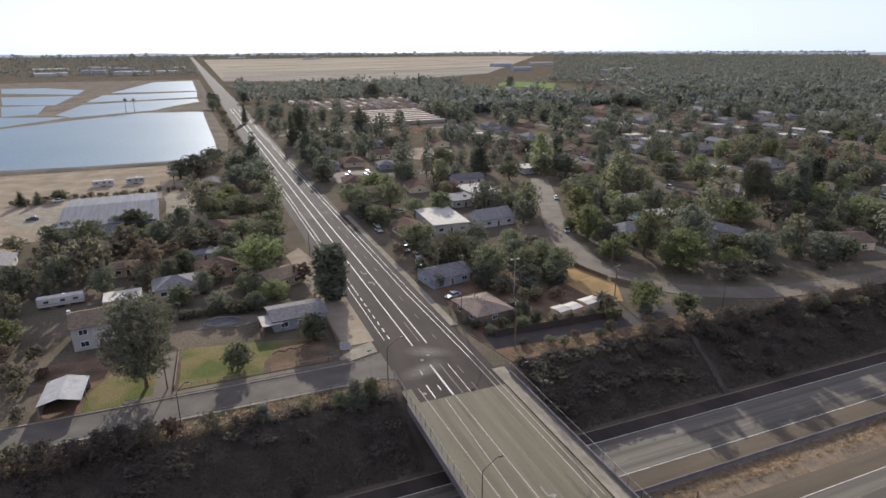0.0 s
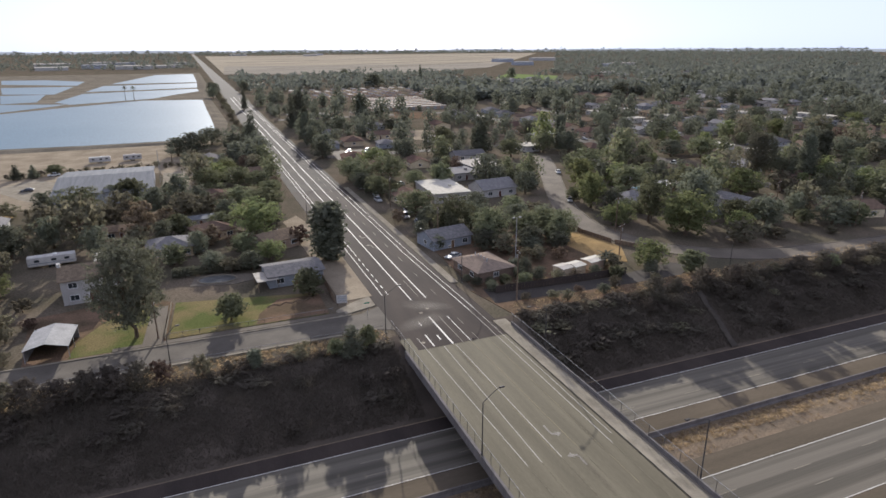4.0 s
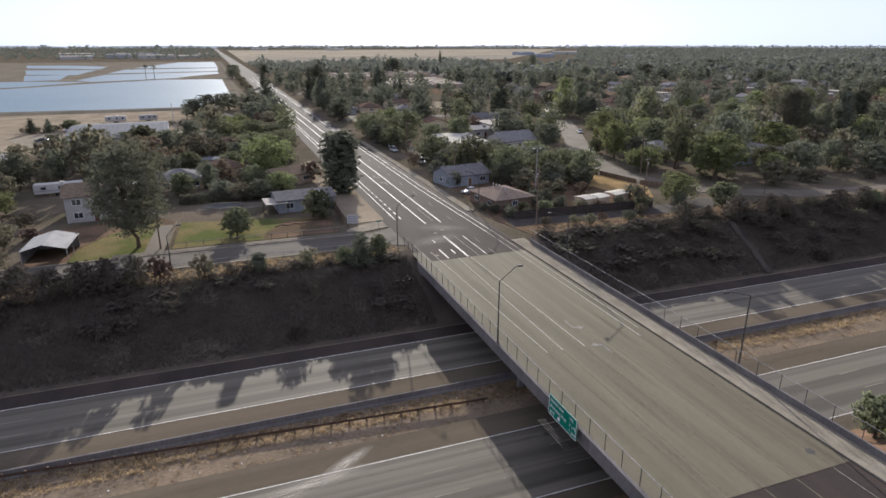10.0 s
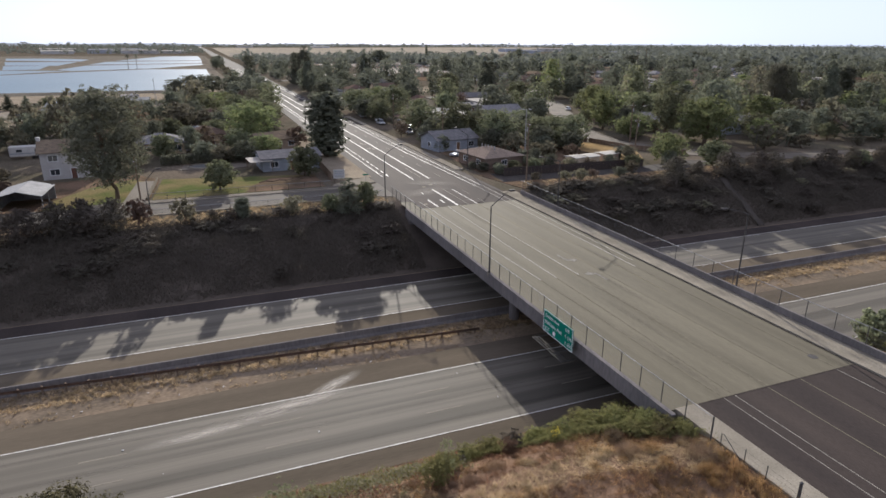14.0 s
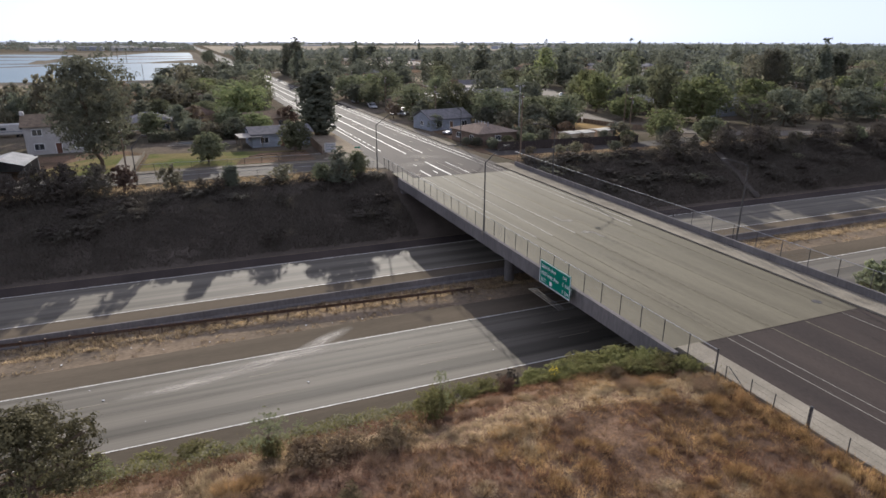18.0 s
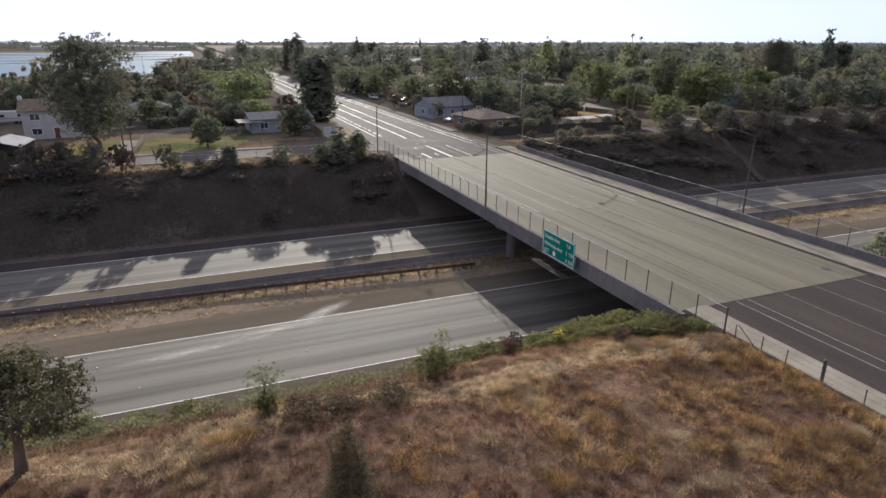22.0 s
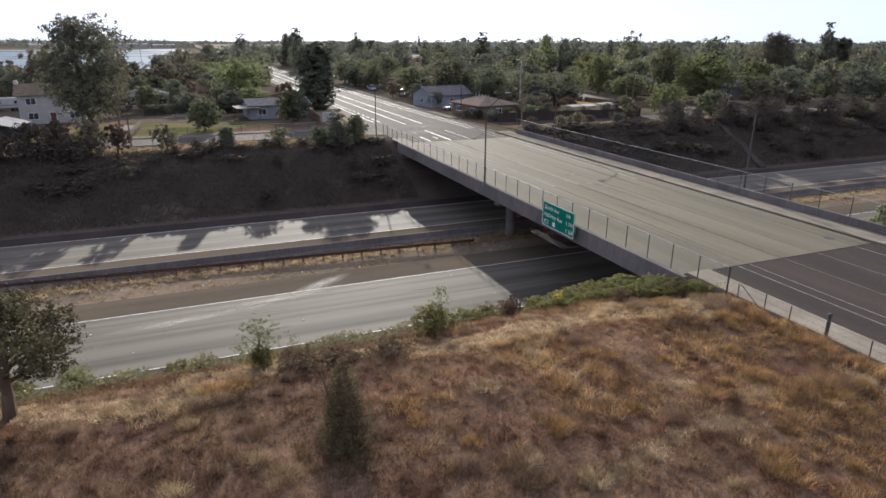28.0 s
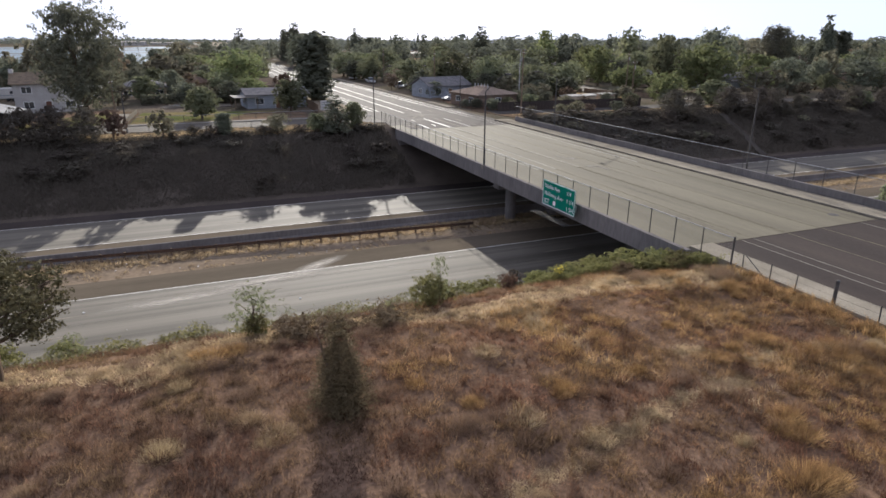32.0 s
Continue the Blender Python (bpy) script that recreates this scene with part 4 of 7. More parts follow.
# ---- trees ----
def crown_mesh(name, seed, w, h, base, lobes, leaves, size, shape="round", gap=0.0):
    """A crown of leaf clumps on many lobes between base and h, about w wide."""
    rng = np.random.default_rng(seed)
    cs, rs = [], []
    for k in range(lobes):
        f = (k + 0.5) / lobes
        z = base + (h - base) * f
        if shape == "cone":
            reach = w / 2 * (1.05 - f) ** 0.7
        elif shape == "column":
            reach = w / 2 * (0.62 + 0.38 * math.sin(math.pi * (0.06 + 0.80 * f)))
        elif shape == "tall":
            reach = w / 2 * (0.45 + 0.55 * math.sin(math.pi * (0.15 + 0.75 * f)))
        else:
            reach = w / 2 * math.sqrt(max(0.05, 1 - (1.75 * f - 0.72) ** 2))
        a = k * 2.399 + rng.uniform(-0.4, 0.4)
        r = {"cone": 0.62, "column": 0.5, "tall": 0.26}.get(shape, 0.36) * reach + 0.09 * w * rng.uniform(0.4, 1)
        out = max(0, reach - r) * rng.uniform(0.65, 1.05)
        r *= rng.uniform(0.8, 1.15)
        if shape == "open":
            r = w * rng.uniform(0.075, 0.15)
            out = max(0, reach - r) * rng.uniform(0.55, 1.1)
        squash = 0.8 if shape != "cone" else 0.55
        cs.append((math.cos(a) * out, math.sin(a) * out, min(z, h - r * squash * rng.uniform(0.75, 1.05))))
        rs.append(r)
    cs, rs = np.array(cs), np.array(rs)
    per = 13
    clumps = leaves // per
    pick = rng.choice(lobes, clumps, p=rs ** 2 / (rs ** 2).sum())
    d = rng.normal(size=(clumps, 3))
    d /= np.linalg.norm(d, axis=1, keepdims=True)
    d[:, 2] = d[:, 2] * 0.9 + 0.12
    rad = rs[pick] * (1 - 0.5 * rng.random(clumps) ** 2) * rng.uniform(0.82, 1.2, clumps)
    flat = np.array([1, 1, 0.8 if shape != "cone" else 0.55])
    mid = cs[pick] + d * rad[:, None] * flat
    small = np.maximum(size * 1.1, rs[pick] * rng.uniform(0.16, 0.34, clumps))
    if gap:
        keep = np.array([noise.noise(Vector(p) * (5.0 / w)) for p in mid]) > -0.5 + gap
        mid, d, small = mid[keep], d[keep], small[keep]
    e = rng.normal(size=(len(mid) * per, 3))
    e /= np.linalg.norm(e, axis=1, keepdims=True)
    pos = np.repeat(mid, per, axis=0) + e * np.repeat(small, per)[:, None] * rng.uniform(0.4, 1.05, (len(e), 1)) * [1, 1, 0.75]
    d = np.repeat(d, per, axis=0) * 0.85 + e * 0.5
    pos[:, 2] = np.maximum(pos[:, 2], base * 0.6)
    n = d + rng.normal(size=d.shape) * 0.38
    return cards_mesh(name, pos, n, rng.uniform(0.6, 1.25, len(pos)) * size, rng)


def trunk_mesh(seed, w, h, base, r, limbs):
    rng = random.Random(seed)
    bm = bmesh.new()
    bend = [(rng.uniform(-0.03, 0.03) * h * k, rng.uniform(-0.03, 0.03) * h * k, z) for k, z in enumerate((-0.3, base * 0.5, base, base + (h - base) * 0.4, h * 0.82))]
    add_tube(bm, bend, [r * 1.35, r, r * 0.85, r * 0.5, r * 0.14], 7)
    for k in range(limbs):
        a = k * 2.4 + rng.uniform(-0.5, 0.5)
        z0 = base * 0.8 + (h - base) * 0.5 * k / max(1, limbs)
        reach = w * rng.uniform(0.28, 0.42)
        p = Vector((bend[2][0], bend[2][1], z0))
        q = p + Vector((math.cos(a) * reach * 0.5, math.sin(a) * reach * 0.5, (h - z0) * 0.22))
        s = p + Vector((math.cos(a) * reach, math.sin(a) * reach, (h - z0) * 0.42))
        add_tube(bm, [p, q, s], [r * 0.5, r * 0.34, r * 0.1], 5)
    bmesh.ops.recalc_face_normals(bm, faces=bm.faces[:])
    me = bpy.data.meshes.new("trunk")
    bm.to_mesh(me)
    bm.free()
    return me


KINDS = {
    # kind: width, height, crown base, lobes, leaves, leaf size, shape, material, limbs, gap, label
    "broad": (11, 8.5, 1.9, 26, 5200, 0.25, "round", "leaf_green", 6, 0.12, "wide spreading green tree with a dense uneven crown"),
    "round": (7, 6, 1.0, 26, 4600, 0.24, "round", "leaf_green", 5, 0.05, "rounded green tree with leaves nearly to the ground"),
    "bright": (11, 9, 1.6, 26, 5600, 0.25, "round", "leaf_bright", 6, 0.10, "bright green leafy tree with a full crown"),
    "dark": (10, 9, 1.6, 24, 5200, 0.25, "round", "leaf_dark", 6, 0.06, "dark green tree with a heavy dense crown"),
    "olive": (9, 7, 1.5, 20, 1900, 0.34, "round", "leaf_olive", 6, 0.2, "dusty olive tree with a thin dry crown"),
    "red": (8, 6.5, 1.4, 20, 1900, 0.32, "round", "leaf_red", 5, 0.15, "reddish brown tree with dry leaves"),
    "gum": (14, 17, 3.2, 78, 21000, 0.21, "tall", "leaf_gum", 12, 0.14, "tall open gum tree with grey green drooping clumps"),
    "fir": (8, 17, 1.0, 44, 6000, 0.29, "cone", "leaf_dark", 4, 0.04, "tall dark conifer with a pointed ragged top"),
    "cypress": (6, 15, 0.6, 70, 14000, 0.28, "column", "leaf_dark", 2, 0.0, "dense dark columnar cypress"),
    "bank_tree": (8.0, 6.4, 2.5, 30, 19000, 0.085, "open", "leaf_near", 14, 0.12, "gnarled olive tree with drooping leafy clumps on the bank"),
    "sapling": (1.8, 4.6, 0.1, 44, 26000, 0.033, "cone", "leaf_thin", 0, 0.03, "slender young conifer with a thin see-through crown"),
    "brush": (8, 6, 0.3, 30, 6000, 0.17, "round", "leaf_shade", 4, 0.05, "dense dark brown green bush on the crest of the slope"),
    "shrub": (3.2, 2.2, 0.2, 14, 1500, 0.12, "round", "leaf_shade", 3, 0.0, "dark brown green shrub on the freeway slope"),
    "dry_shrub": (3.0, 1.7, 0.15, 14, 1000, 0.14, "round", "leaf_olive", 3, 0.1, "dry olive brown shrub in brown grass"),
    "green_bush": (3.0, 1.9, 0.15, 24, 4600, 0.068, "round", "leaf_hedge", 3, 0.08, "green leafy bush at the edge of the bank"),
    "brown_bush": (3.2, 1.1, 0.1, 18, 3600, 0.06, "round", "leaf_brown", 3, 0.05, "low dry brown bush in the grass"),
    "weed": (2.4, 2.8, 0.3, 20, 2600, 0.045, "tall", "leaf_weed", 10, 0.28, "tall thin weed with sparse leaves"),
}
PROTO, TURN = {}, {}


def plant(kind, x, y, w, h, z=None, label="", group="", near=True):
    """A tree or bush of that kind, w wide and h high, standing on the ground."""
    kw, kh, base, lobes, leaves, size, shape, leafy, limbs, gap, text = KINDS[kind]
    k = TURN.get(kind, 0)
    TURN[kind] = k + 1
    v = (kind, k % 3)
    bushy = kind in ("brush", "shrub", "dry_shrub", "green_bush", "brown_bush", "weed")
    if v not in PROTO:
        ob = thing("bush" if bushy else "tree", text, "bush" if bushy else "tree", group=group)
        seed = 11 * len(PROTO) + 5
        link_mesh("stem" if bushy else "trunk", trunk_mesh(seed, kw, kh, base, 0.045 * (kw * 0.35 + kh * 0.35) * (0.6 if kind == "gum" else 1) if not bushy else 0.05, limbs), M["bark"], ob)
        link_mesh("crown", crown_mesh("crown", seed, kw, kh, base, lobes, leaves, size, shape, gap), M[leafy], ob)
        PROTO[v] = ob
        fresh = True
    else:
        ob, fresh = PROTO[v], False
    z = ground_z(x, y) if z is None else z
    m = pose(x, y, z, 0, 0, (k * 137.5) % 360) @ Matrix.Diagonal((w / kw, w / kw, h / kh, 1))
    if fresh:
        ob.matrix_basis = m
        made = ob
    else:
        made = copy_thing(ob, m)
        made.scale = m.to_scale()
    if label:
        made["label"] = label
    return made


# trees by block: kind, place, width, height
WEST_YARDS = [
    ("gum", -15.2, 119.3, 15.5, 19.2), ("round", 2, 120.5, 7.0, 5.4), ("cypress", 28, 149, 10.5, 15.2), ("round", 19, 127.5, 7.8, 6.0), ("olive", -32, 185, 12.8, 10.9),
    ("olive", -43, 196, 11.7, 7.5), ("red", -17, 186, 11.0, 8.4), ("olive", -6, 202, 12.5, 7.0), ("round", -8, 187, 8.0, 4.7), ("round", -24, 236, 11.7, 6.2),
    ("broad", -37, 221, 13.5, 7.1), ("bright", 13, 177, 17, 11), ("broad", 11, 212, 14.2, 7.5), ("olive", 2, 208, 12.1, 7.2), ("broad", 19, 202, 13.8, 8.7),
    ("bright", 14, 155, 9.9, 5.2), ("broad", 8, 161, 9.0, 6.0), ("red", 23, 165, 7.3, 5.5), ("round", -9, 160, 7.7, 5.5), ("bright", -45, 151, 8.8, 5.9),
    ("olive", -41, 131, 7.0, 4.4), ("dark", -52, 125, 8, 5.5), ("broad", -48, 138, 8, 5), ("olive", -38, 141, 5, 3), ("dark", -54, 165, 10, 7), ("olive", -14, 152, 7, 5.2), ("dark", 9, 149, 7, 5), ("dark", 0, 153, 8, 4.5), ("red", 7, 168, 8, 5), ("dark", -28, 176, 8, 6), ("olive", -18, 176, 8, 5), ("dark", -3, 166, 6, 5),
    ("dark", -48, 180, 10, 7), ("dark", 18, 188, 10, 7), ("dark", -15, 214, 11, 7), ("dark", -40, 188, 9, 6.5), ("dark", -34, 200, 10, 7), ("olive", -22, 204, 9, 6), ("dark", -2, 214, 9, 6.5), ("dark", -12, 180, 7, 5), ("olive", -48, 168, 7, 5), ("dark", 6, 200, 9, 6.5), ("dark", -52, 150, 7, 5), ("olive", -38, 126, 5, 3.2), ("red", -44, 142, 6, 3.6), ("olive", -36, 116, 4, 2.4), ("red", -42, 120, 4, 2.2), ("dark", -47, 116, 5, 3.6), ("olive", -40, 134, 5, 2.8), ("red", -35, 131, 4, 2.2), ("olive", -26, 218, 10, 6), ("dark", -48, 226, 9, 6), ("dark", -8, 226, 10, 8), ("broad", 22, 222, 10, 7),
]
WEST_ROAD = [
    ("bright", 3, 291, 9.4, 5.8), ("bright", 10, 270, 13.9, 7.3), ("broad", 2, 247, 11.8, 8.4), ("broad", 14, 249, 14.4, 7.6), ("broad", 20, 243, 12.9, 6.8),
    ("dark", -1, 337, 20.6, 10.8), ("dark", 8, 366, 17.9, 9.4), ("dark", -9, 332, 15.6, 9.3), ("dark", 18, 326, 17.2, 10.7), ("fir", 28.5, 350, 10, 19.4), ("dark", 26.5, 347, 9, 13),
    ("red", 26, 238, 6.0, 5.1), ("fir", -71, 297, 6.3, 6.4), ("fir", -65, 298, 5.2, 5.7), ("round", -58, 303, 8.4, 4.4), ("broad", 26, 281, 9.6, 6.2),
    ("olive", -59, 228, 9.5, 5.0), ("olive", -49, 202, 7.2, 4.0), ("olive", -29, 206, 10.5, 6.5), ("broad", 4, 189, 8.9, 5.4), ("red", -0, 174, 9.6, 5.5),
    ("red", -12, 202, 7.9, 5.0), ("olive", 4, 149, 6.6, 4.0),
]
EAST_ROAD = [
    ("dark", 56, 297, 13, 9.0), ("fir", 72, 455, 16.0, 24.5), ("dark", 57.5, 334, 12, 12), ("fir", 59, 359, 9.5, 22.4), ("dark", 58, 358, 10, 17), ("fir", 61, 420, 10, 20.2), ("dark", 60, 312, 14.9, 10), ("broad", 57.5, 246, 14, 8.9),
    ("broad", 59, 236, 17.2, 9.1), ("broad", 71, 236, 16.0, 10.6), ("dark", 56.5, 224, 9.6, 6.7), ("bright", 74, 271, 13.9, 7.9), ("broad", 63, 181, 15.4, 8.1),
    ("dark", 63, 203, 5.7, 4.1), ("broad", 67, 159, 15.3, 10.6), ("dark", 83, 179, 12.4, 6.5), ("broad", 72, 147, 13.6, 9.7), ("dark", 86, 156, 10.5, 7.6),
    ("olive", 97, 163, 10.9, 5.7), ("round", 89, 138, 9.8, 5.5), ("dark", 111, 195, 11.7, 8.2), ("dark", 63, 169, 8.9, 6.1), ("red", 55, 175, 5.8, 4.5),
    ("olive", 72, 136, 9.2, 5.4), ("dark", 79, 134, 7.5, 4.4), ("dark", 66, 367, 15.4, 11.1), ("dark", 85, 390, 14.9, 9.7), ("broad", 76, 219, 9.8, 6.8),
]
EAST_STREET = [
    ("round", 121, 178, 7.1, 5.0), ("bright", 121, 168, 12.5, 12), ("bright", 116, 147, 11.7, 7.1), ("broad", 156, 220, 18.4, 9.8), ("dark", 152, 202, 12.1, 7.1),
    ("bright", 100.5, 113.5, 10.5, 6.8), ("round", 107.4, 106.5, 7.6, 5.6), ("olive", 91, 116, 6.5, 4.1), ("bright", 128, 131, 19.0, 12.6), ("bright", 148, 168, 10.8, 6.2),
    ("olive", 137, 119, 11.4, 7.0), ("broad", 151, 135, 13.5, 7.1), ("bright", 183, 163, 18.2, 9.6), ("olive", 198, 159, 14.5, 8.0), ("dark", 157, 129, 13.4, 9.1),
    ("cypress", 248, 182, 8, 17.4), ("olive", 149, 118, 6.7, 3.5), ("olive", 168, 116, 4.8, 2.6),
    ("round", 143, 97, 4.8, 3.8), ("bright", 231, 151, 15.4, 8.1), ("broad", 218, 134, 12.5, 6.6), ("broad", 130, 139, 9.3, 7.6),
]
EAST_YARDS = [
    ("fir", 134.8, 284, 15, 20.2), ("dark", 134, 285, 11, 13), ("dark", 173, 262, 14.2, 11.2), ("broad", 164, 271, 14.3, 9.7), ("olive", 212, 267, 16.7, 10.0), ("dark", 252, 288, 17.2, 10.9),
    ("bright", 292, 275, 18.0, 9.9), ("bright", 312, 259, 15.2, 11.7), ("broad", 225, 227, 18.1, 9.9), ("bright", 408, 282, 17.1, 9.0), ("olive", 181, 216, 10.7, 6.2),
    ("dark", 215, 236, 14.5, 8.4), ("dark", 288, 201, 17.2, 9.9), ("dark", 303, 194, 17.6, 9.8), ("dark", 188, 143, 12.5, 6.6), ("broad", 200, 139, 11.4, 6.0),
    ("broad", 120, 300, 15.8, 11.7), ("dark", 95, 292, 11.6, 7.0), ("broad", 142, 265, 14.8, 9.2), ("dark", 185, 324, 14.0, 9.2), ("dark", 252, 344, 17.5, 10.1),
    ("olive", 263, 395, 23.0, 12.5), ("dark", 367, 323, 20.1, 10.6), ("olive", 359, 269, 19.7, 10.4), ("dark", 118, 384, 14.5, 7.7),
]

CORNER = [
    ("broad", 93, 143, 12, 8), ("dark", 76, 152, 11, 8), ("broad", 84, 146, 11, 7.5), ("dark", 80, 137, 9, 6.5), ("broad", 92, 150, 10, 7), ("dark", 87, 134, 7, 5), ("dark", 95, 155, 9, 6.5), ("olive", 77, 128, 6, 4.2), ("red", 83, 127, 5, 3.4), ("dark", 68, 140, 8, 6), ("broad", 64, 158, 9, 7), ("dark", 74, 162, 10, 8), ("broad", 90, 165, 10, 7.5), ("dark", 57, 146, 5, 4), ("dark", 56.5, 158, 6, 5),
]
for block in (CORNER, WEST_YARDS, WEST_ROAD, EAST_ROAD, EAST_STREET, EAST_YARDS):
    for kind, x, y, w, h in block:
        grown = block is WEST_YARDS and y > 165 and x < 2
        plant(kind, x, y, w * (1.1 if grown else 1), h * (1.35 if grown else 1), group="neighbourhood trees")
TAKEN = [(x, y, w * 0.42) for block in (CORNER, WEST_YARDS, WEST_ROAD, EAST_ROAD, EAST_STREET, EAST_YARDS) for _, x, y, w, _ in block]


# ---- houses ----
def add_window(parent, cx, cz, w, h, face, off):
    """A framed window with its pane on one face of a house: face is the outward turn in degrees, off the wall's distance."""
    m = pose(0, 0, 0, 0, 0, face)
    bm = bmesh.new()
    t = 0.09
    for a in ((-w / 2 - t, -h / 2 - t, w / 2 + t, -h / 2), (-w / 2 - t, h / 2, w / 2 + t, h / 2 + t), (-w / 2 - t, -h / 2, -w / 2, h / 2), (w / 2, -h / 2, w / 2 + t, h / 2), (-0.03, -h / 2, 0.03, h / 2)):
        add_box(bm, cx + a[0], off - 0.02, cz + a[1], cx + a[2], off + 0.07, cz + a[3])
    bmesh.ops.transform(bm, matrix=m, verts=bm.verts)
    win = part("window", bm, M["frame"], parent)
    bm = bmesh.new()
    add_box(bm, cx - w / 2, off - 0.02, cz - h / 2, cx + w / 2, off + 0.03, cz + h / 2)
    bmesh.ops.transform(bm, matrix=m, verts=bm.verts)
    part("pane", bm, M["pane"], win, "dark glass pane")
    return win


def house(label, w, d, h, pitch, style, wall, roof, windows=True, storeys=1, chimney=False, over=0.5, name="house", category="house", hole=None):
    """A house with its middle at the origin, w along x, d along y; the ridge runs along x."""
    ob = thing(name, label, category)
    bm = bmesh.new()
    rise = pitch * d / 2
    if style == "gable":
        prof = [(-d / 2, -0.3), (d / 2, -0.3), (d / 2, h), (0, h + rise), (-d / 2, h)]
        ends = [[bm.verts.new((x, y, z)) for y, z in prof] for x in (-w / 2, w / 2)]
        bm.faces.new(ends[0][::-1])
        bm.faces.new(ends[1])
        for i in range(5):
            bm.faces.new((ends[0][i], ends[0][(i + 1) % 5], ends[1][(i + 1) % 5], ends[1][i]))
        bmesh.ops.recalc_face_normals(bm, faces=bm.faces[:])
    else:
        add_box(bm, -w / 2, -d / 2, -0.3, w / 2, d / 2, h)
    part("wall", bm, M[wall], ob)
    bm = bmesh.new()
    o = over
    if style == "flat":
        add_box(bm, -w / 2 - o, -d / 2 - o, h, w / 2 + o, d / 2 + o, h + 0.28, 0.04)
        add_box(bm, w * 0.15, -d * 0.1, h + 0.28, w * 0.15 + 1.0, -d * 0.1 + 1.0, h + 1.0, 0.03)
    else:
        inset = d / 2 if style == "hip" else -o
        ez = h - o * pitch
        for lift in (0.06, 0.2):
            e = [(-w / 2 - o, -d / 2 - o, ez + lift), (w / 2 + o, -d / 2 - o, ez + lift), (w / 2 + o, d / 2 + o, ez + lift), (-w / 2 - o, d / 2 + o, ez + lift)]
            r = [(-w / 2 + inset, 0, h + rise + lift), (w / 2 - inset, 0, h + rise + lift)]
            ev, rv = [bm.verts.new(p) for p in e], [bm.verts.new(p) for p in r]
            fs = [(ev[0], ev[1], rv[1], rv[0]), (ev[2], ev[3], rv[0], rv[1])]
            if style == "hip":
                fs += [(ev[1], ev[2], rv[1]), (ev[3], ev[0], rv[0])]
            for f in fs:
                bm.faces.new(f if lift > 0.1 else f[::-1])
            if lift < 0.1:
                low, lowr = ev, rv
        for i in range(4):
            if style == "hip" or i in (0, 2):
                bm.faces.new((low[i], low[(i + 1) % 4], ev[(i + 1) % 4], ev[i]))
        if style == "gable":
            for a, b, c in ((0, 0, 3), (1, 1, 2)):
                bm.faces.new((low[a], lowr[b], rv[b], ev[a]))
                bm.faces.new((low[c], lowr[b], rv[b], ev[c]))
        bmesh.ops.recalc_face_normals(bm, faces=bm.faces[:])
    top = part("roof", bm, M[roof], ob)
    if style != "flat" and windows:
        tube("roof_vent", [(w * 0.22, d * 0.18, h + rise * 0.4), (w * 0.22, d * 0.18, h + rise * 0.64 + 0.45)], 0.11, M["steel"], ob, seg=6)
    if chimney:
        box("chimney", -w / 2 - 0.5, -0.5, -0.2, -w / 2 + 0.2, 0.5, h + rise + 0.8, M[wall], ob, bevel=0.04)
    if windows:
        for s in range(storeys):
            z = 1.45 + s * 2.8
            for cx in (-w * 0.33, w * 0.30):
                add_window(ob, cx, z, 1.6, 1.15, 180, d / 2)
            add_window(ob, -w * 0.25, z, 1.5, 1.0, 0, d / 2)
            add_window(ob, w * 0.22, z, 1.8, 1.0, 0, d / 2)
            add_window(ob, 0.0, z, 1.3, 1.0, 90, w / 2)
            add_window(ob, 0.0, z, 1.3, 1.0, -90, w / 2)
        dr = box("door", -0.48, -d / 2 - 0.06, 0.0, 0.48, -d / 2 + 0.02, 2.05, M["door"], ob)
        box("door_frame", -0.58, -d / 2 - 0.045, 0.0, 0.58, -d / 2 + 0.01, 2.14, M["frame"], ob)
        box("door_handle", 0.34, -d / 2 - 0.11, 0.98, 0.42, -d / 2 - 0.06, 1.04, M["steel"], dr)
    return ob


def put(ob, x, y, turn=0, size=1.0):
    ob.matrix_basis = pose(x, y, 0, 0, 0, turn) @ Matrix.Scale(size, 4)
    TAKEN.append((x, y, 8))
    return ob


# the houses that stand out
put(house("white two storey stucco house with a brown roof", 11, 10, 5.4, 0.35, "gable", "stucco_white", "roof_brown", storeys=2, chimney=True), -25.6, 146.9, 6)
put(house("low house with a grey shingled roof", 12.5, 9, 2.7, 0.22, "gable", "stucco_grey", "roof_grey"), 17.2, 139.5, 4)
porch = thing("porch_roof", "pale sheet metal porch roof on posts", "porch", pose(11.0, 136.5, 0, 0, 0, 4))
slab("roof_sheet", [(-2.6, -3.2), (2.2, -3.2), (2.2, 3.2), (-2.6, 3.2)], 2.35, 2.45, M["roof_white"], porch)
for x in (-2.4, 2.0):
    for y in (-3.0, 3.0):
        box("post", x - 0.06, y - 0.06, -0.1, x + 0.06, y + 0.06, 2.35, M["wood"], porch)
corner_house = put(house("faded clay hip roof house with dark brown walls", 11.6, 9.8, 2.6, 0.28, "hip", "siding_brown", "roof_clay"), 60.6, 125.6, 97)
for k in range(5):
    tube("roof_vent", [(-2.6 + k * 1.3, 0.6, 3.6), (-2.6 + k * 1.3, 0.6, 4.55)], 0.13, M["steel"], corner_house, seg=6)
put(house("blue grey house half hidden by trees", 12, 9, 2.8, 0.4, "gable", "stucco_grey", "roof_grey"), 60.5, 150.5, 10)
put(house("wide building with a flat white roof among trees", 13, 23, 3.3, 0.1, "flat", "stucco_white", "roof_white"), 81.2, 204, -3)
put(house("grey roofed house with a tall gable", 14, 11, 3.0, 0.45, "gable", "stucco_white", "roof_grey"), 99.5, 199.5, 6)
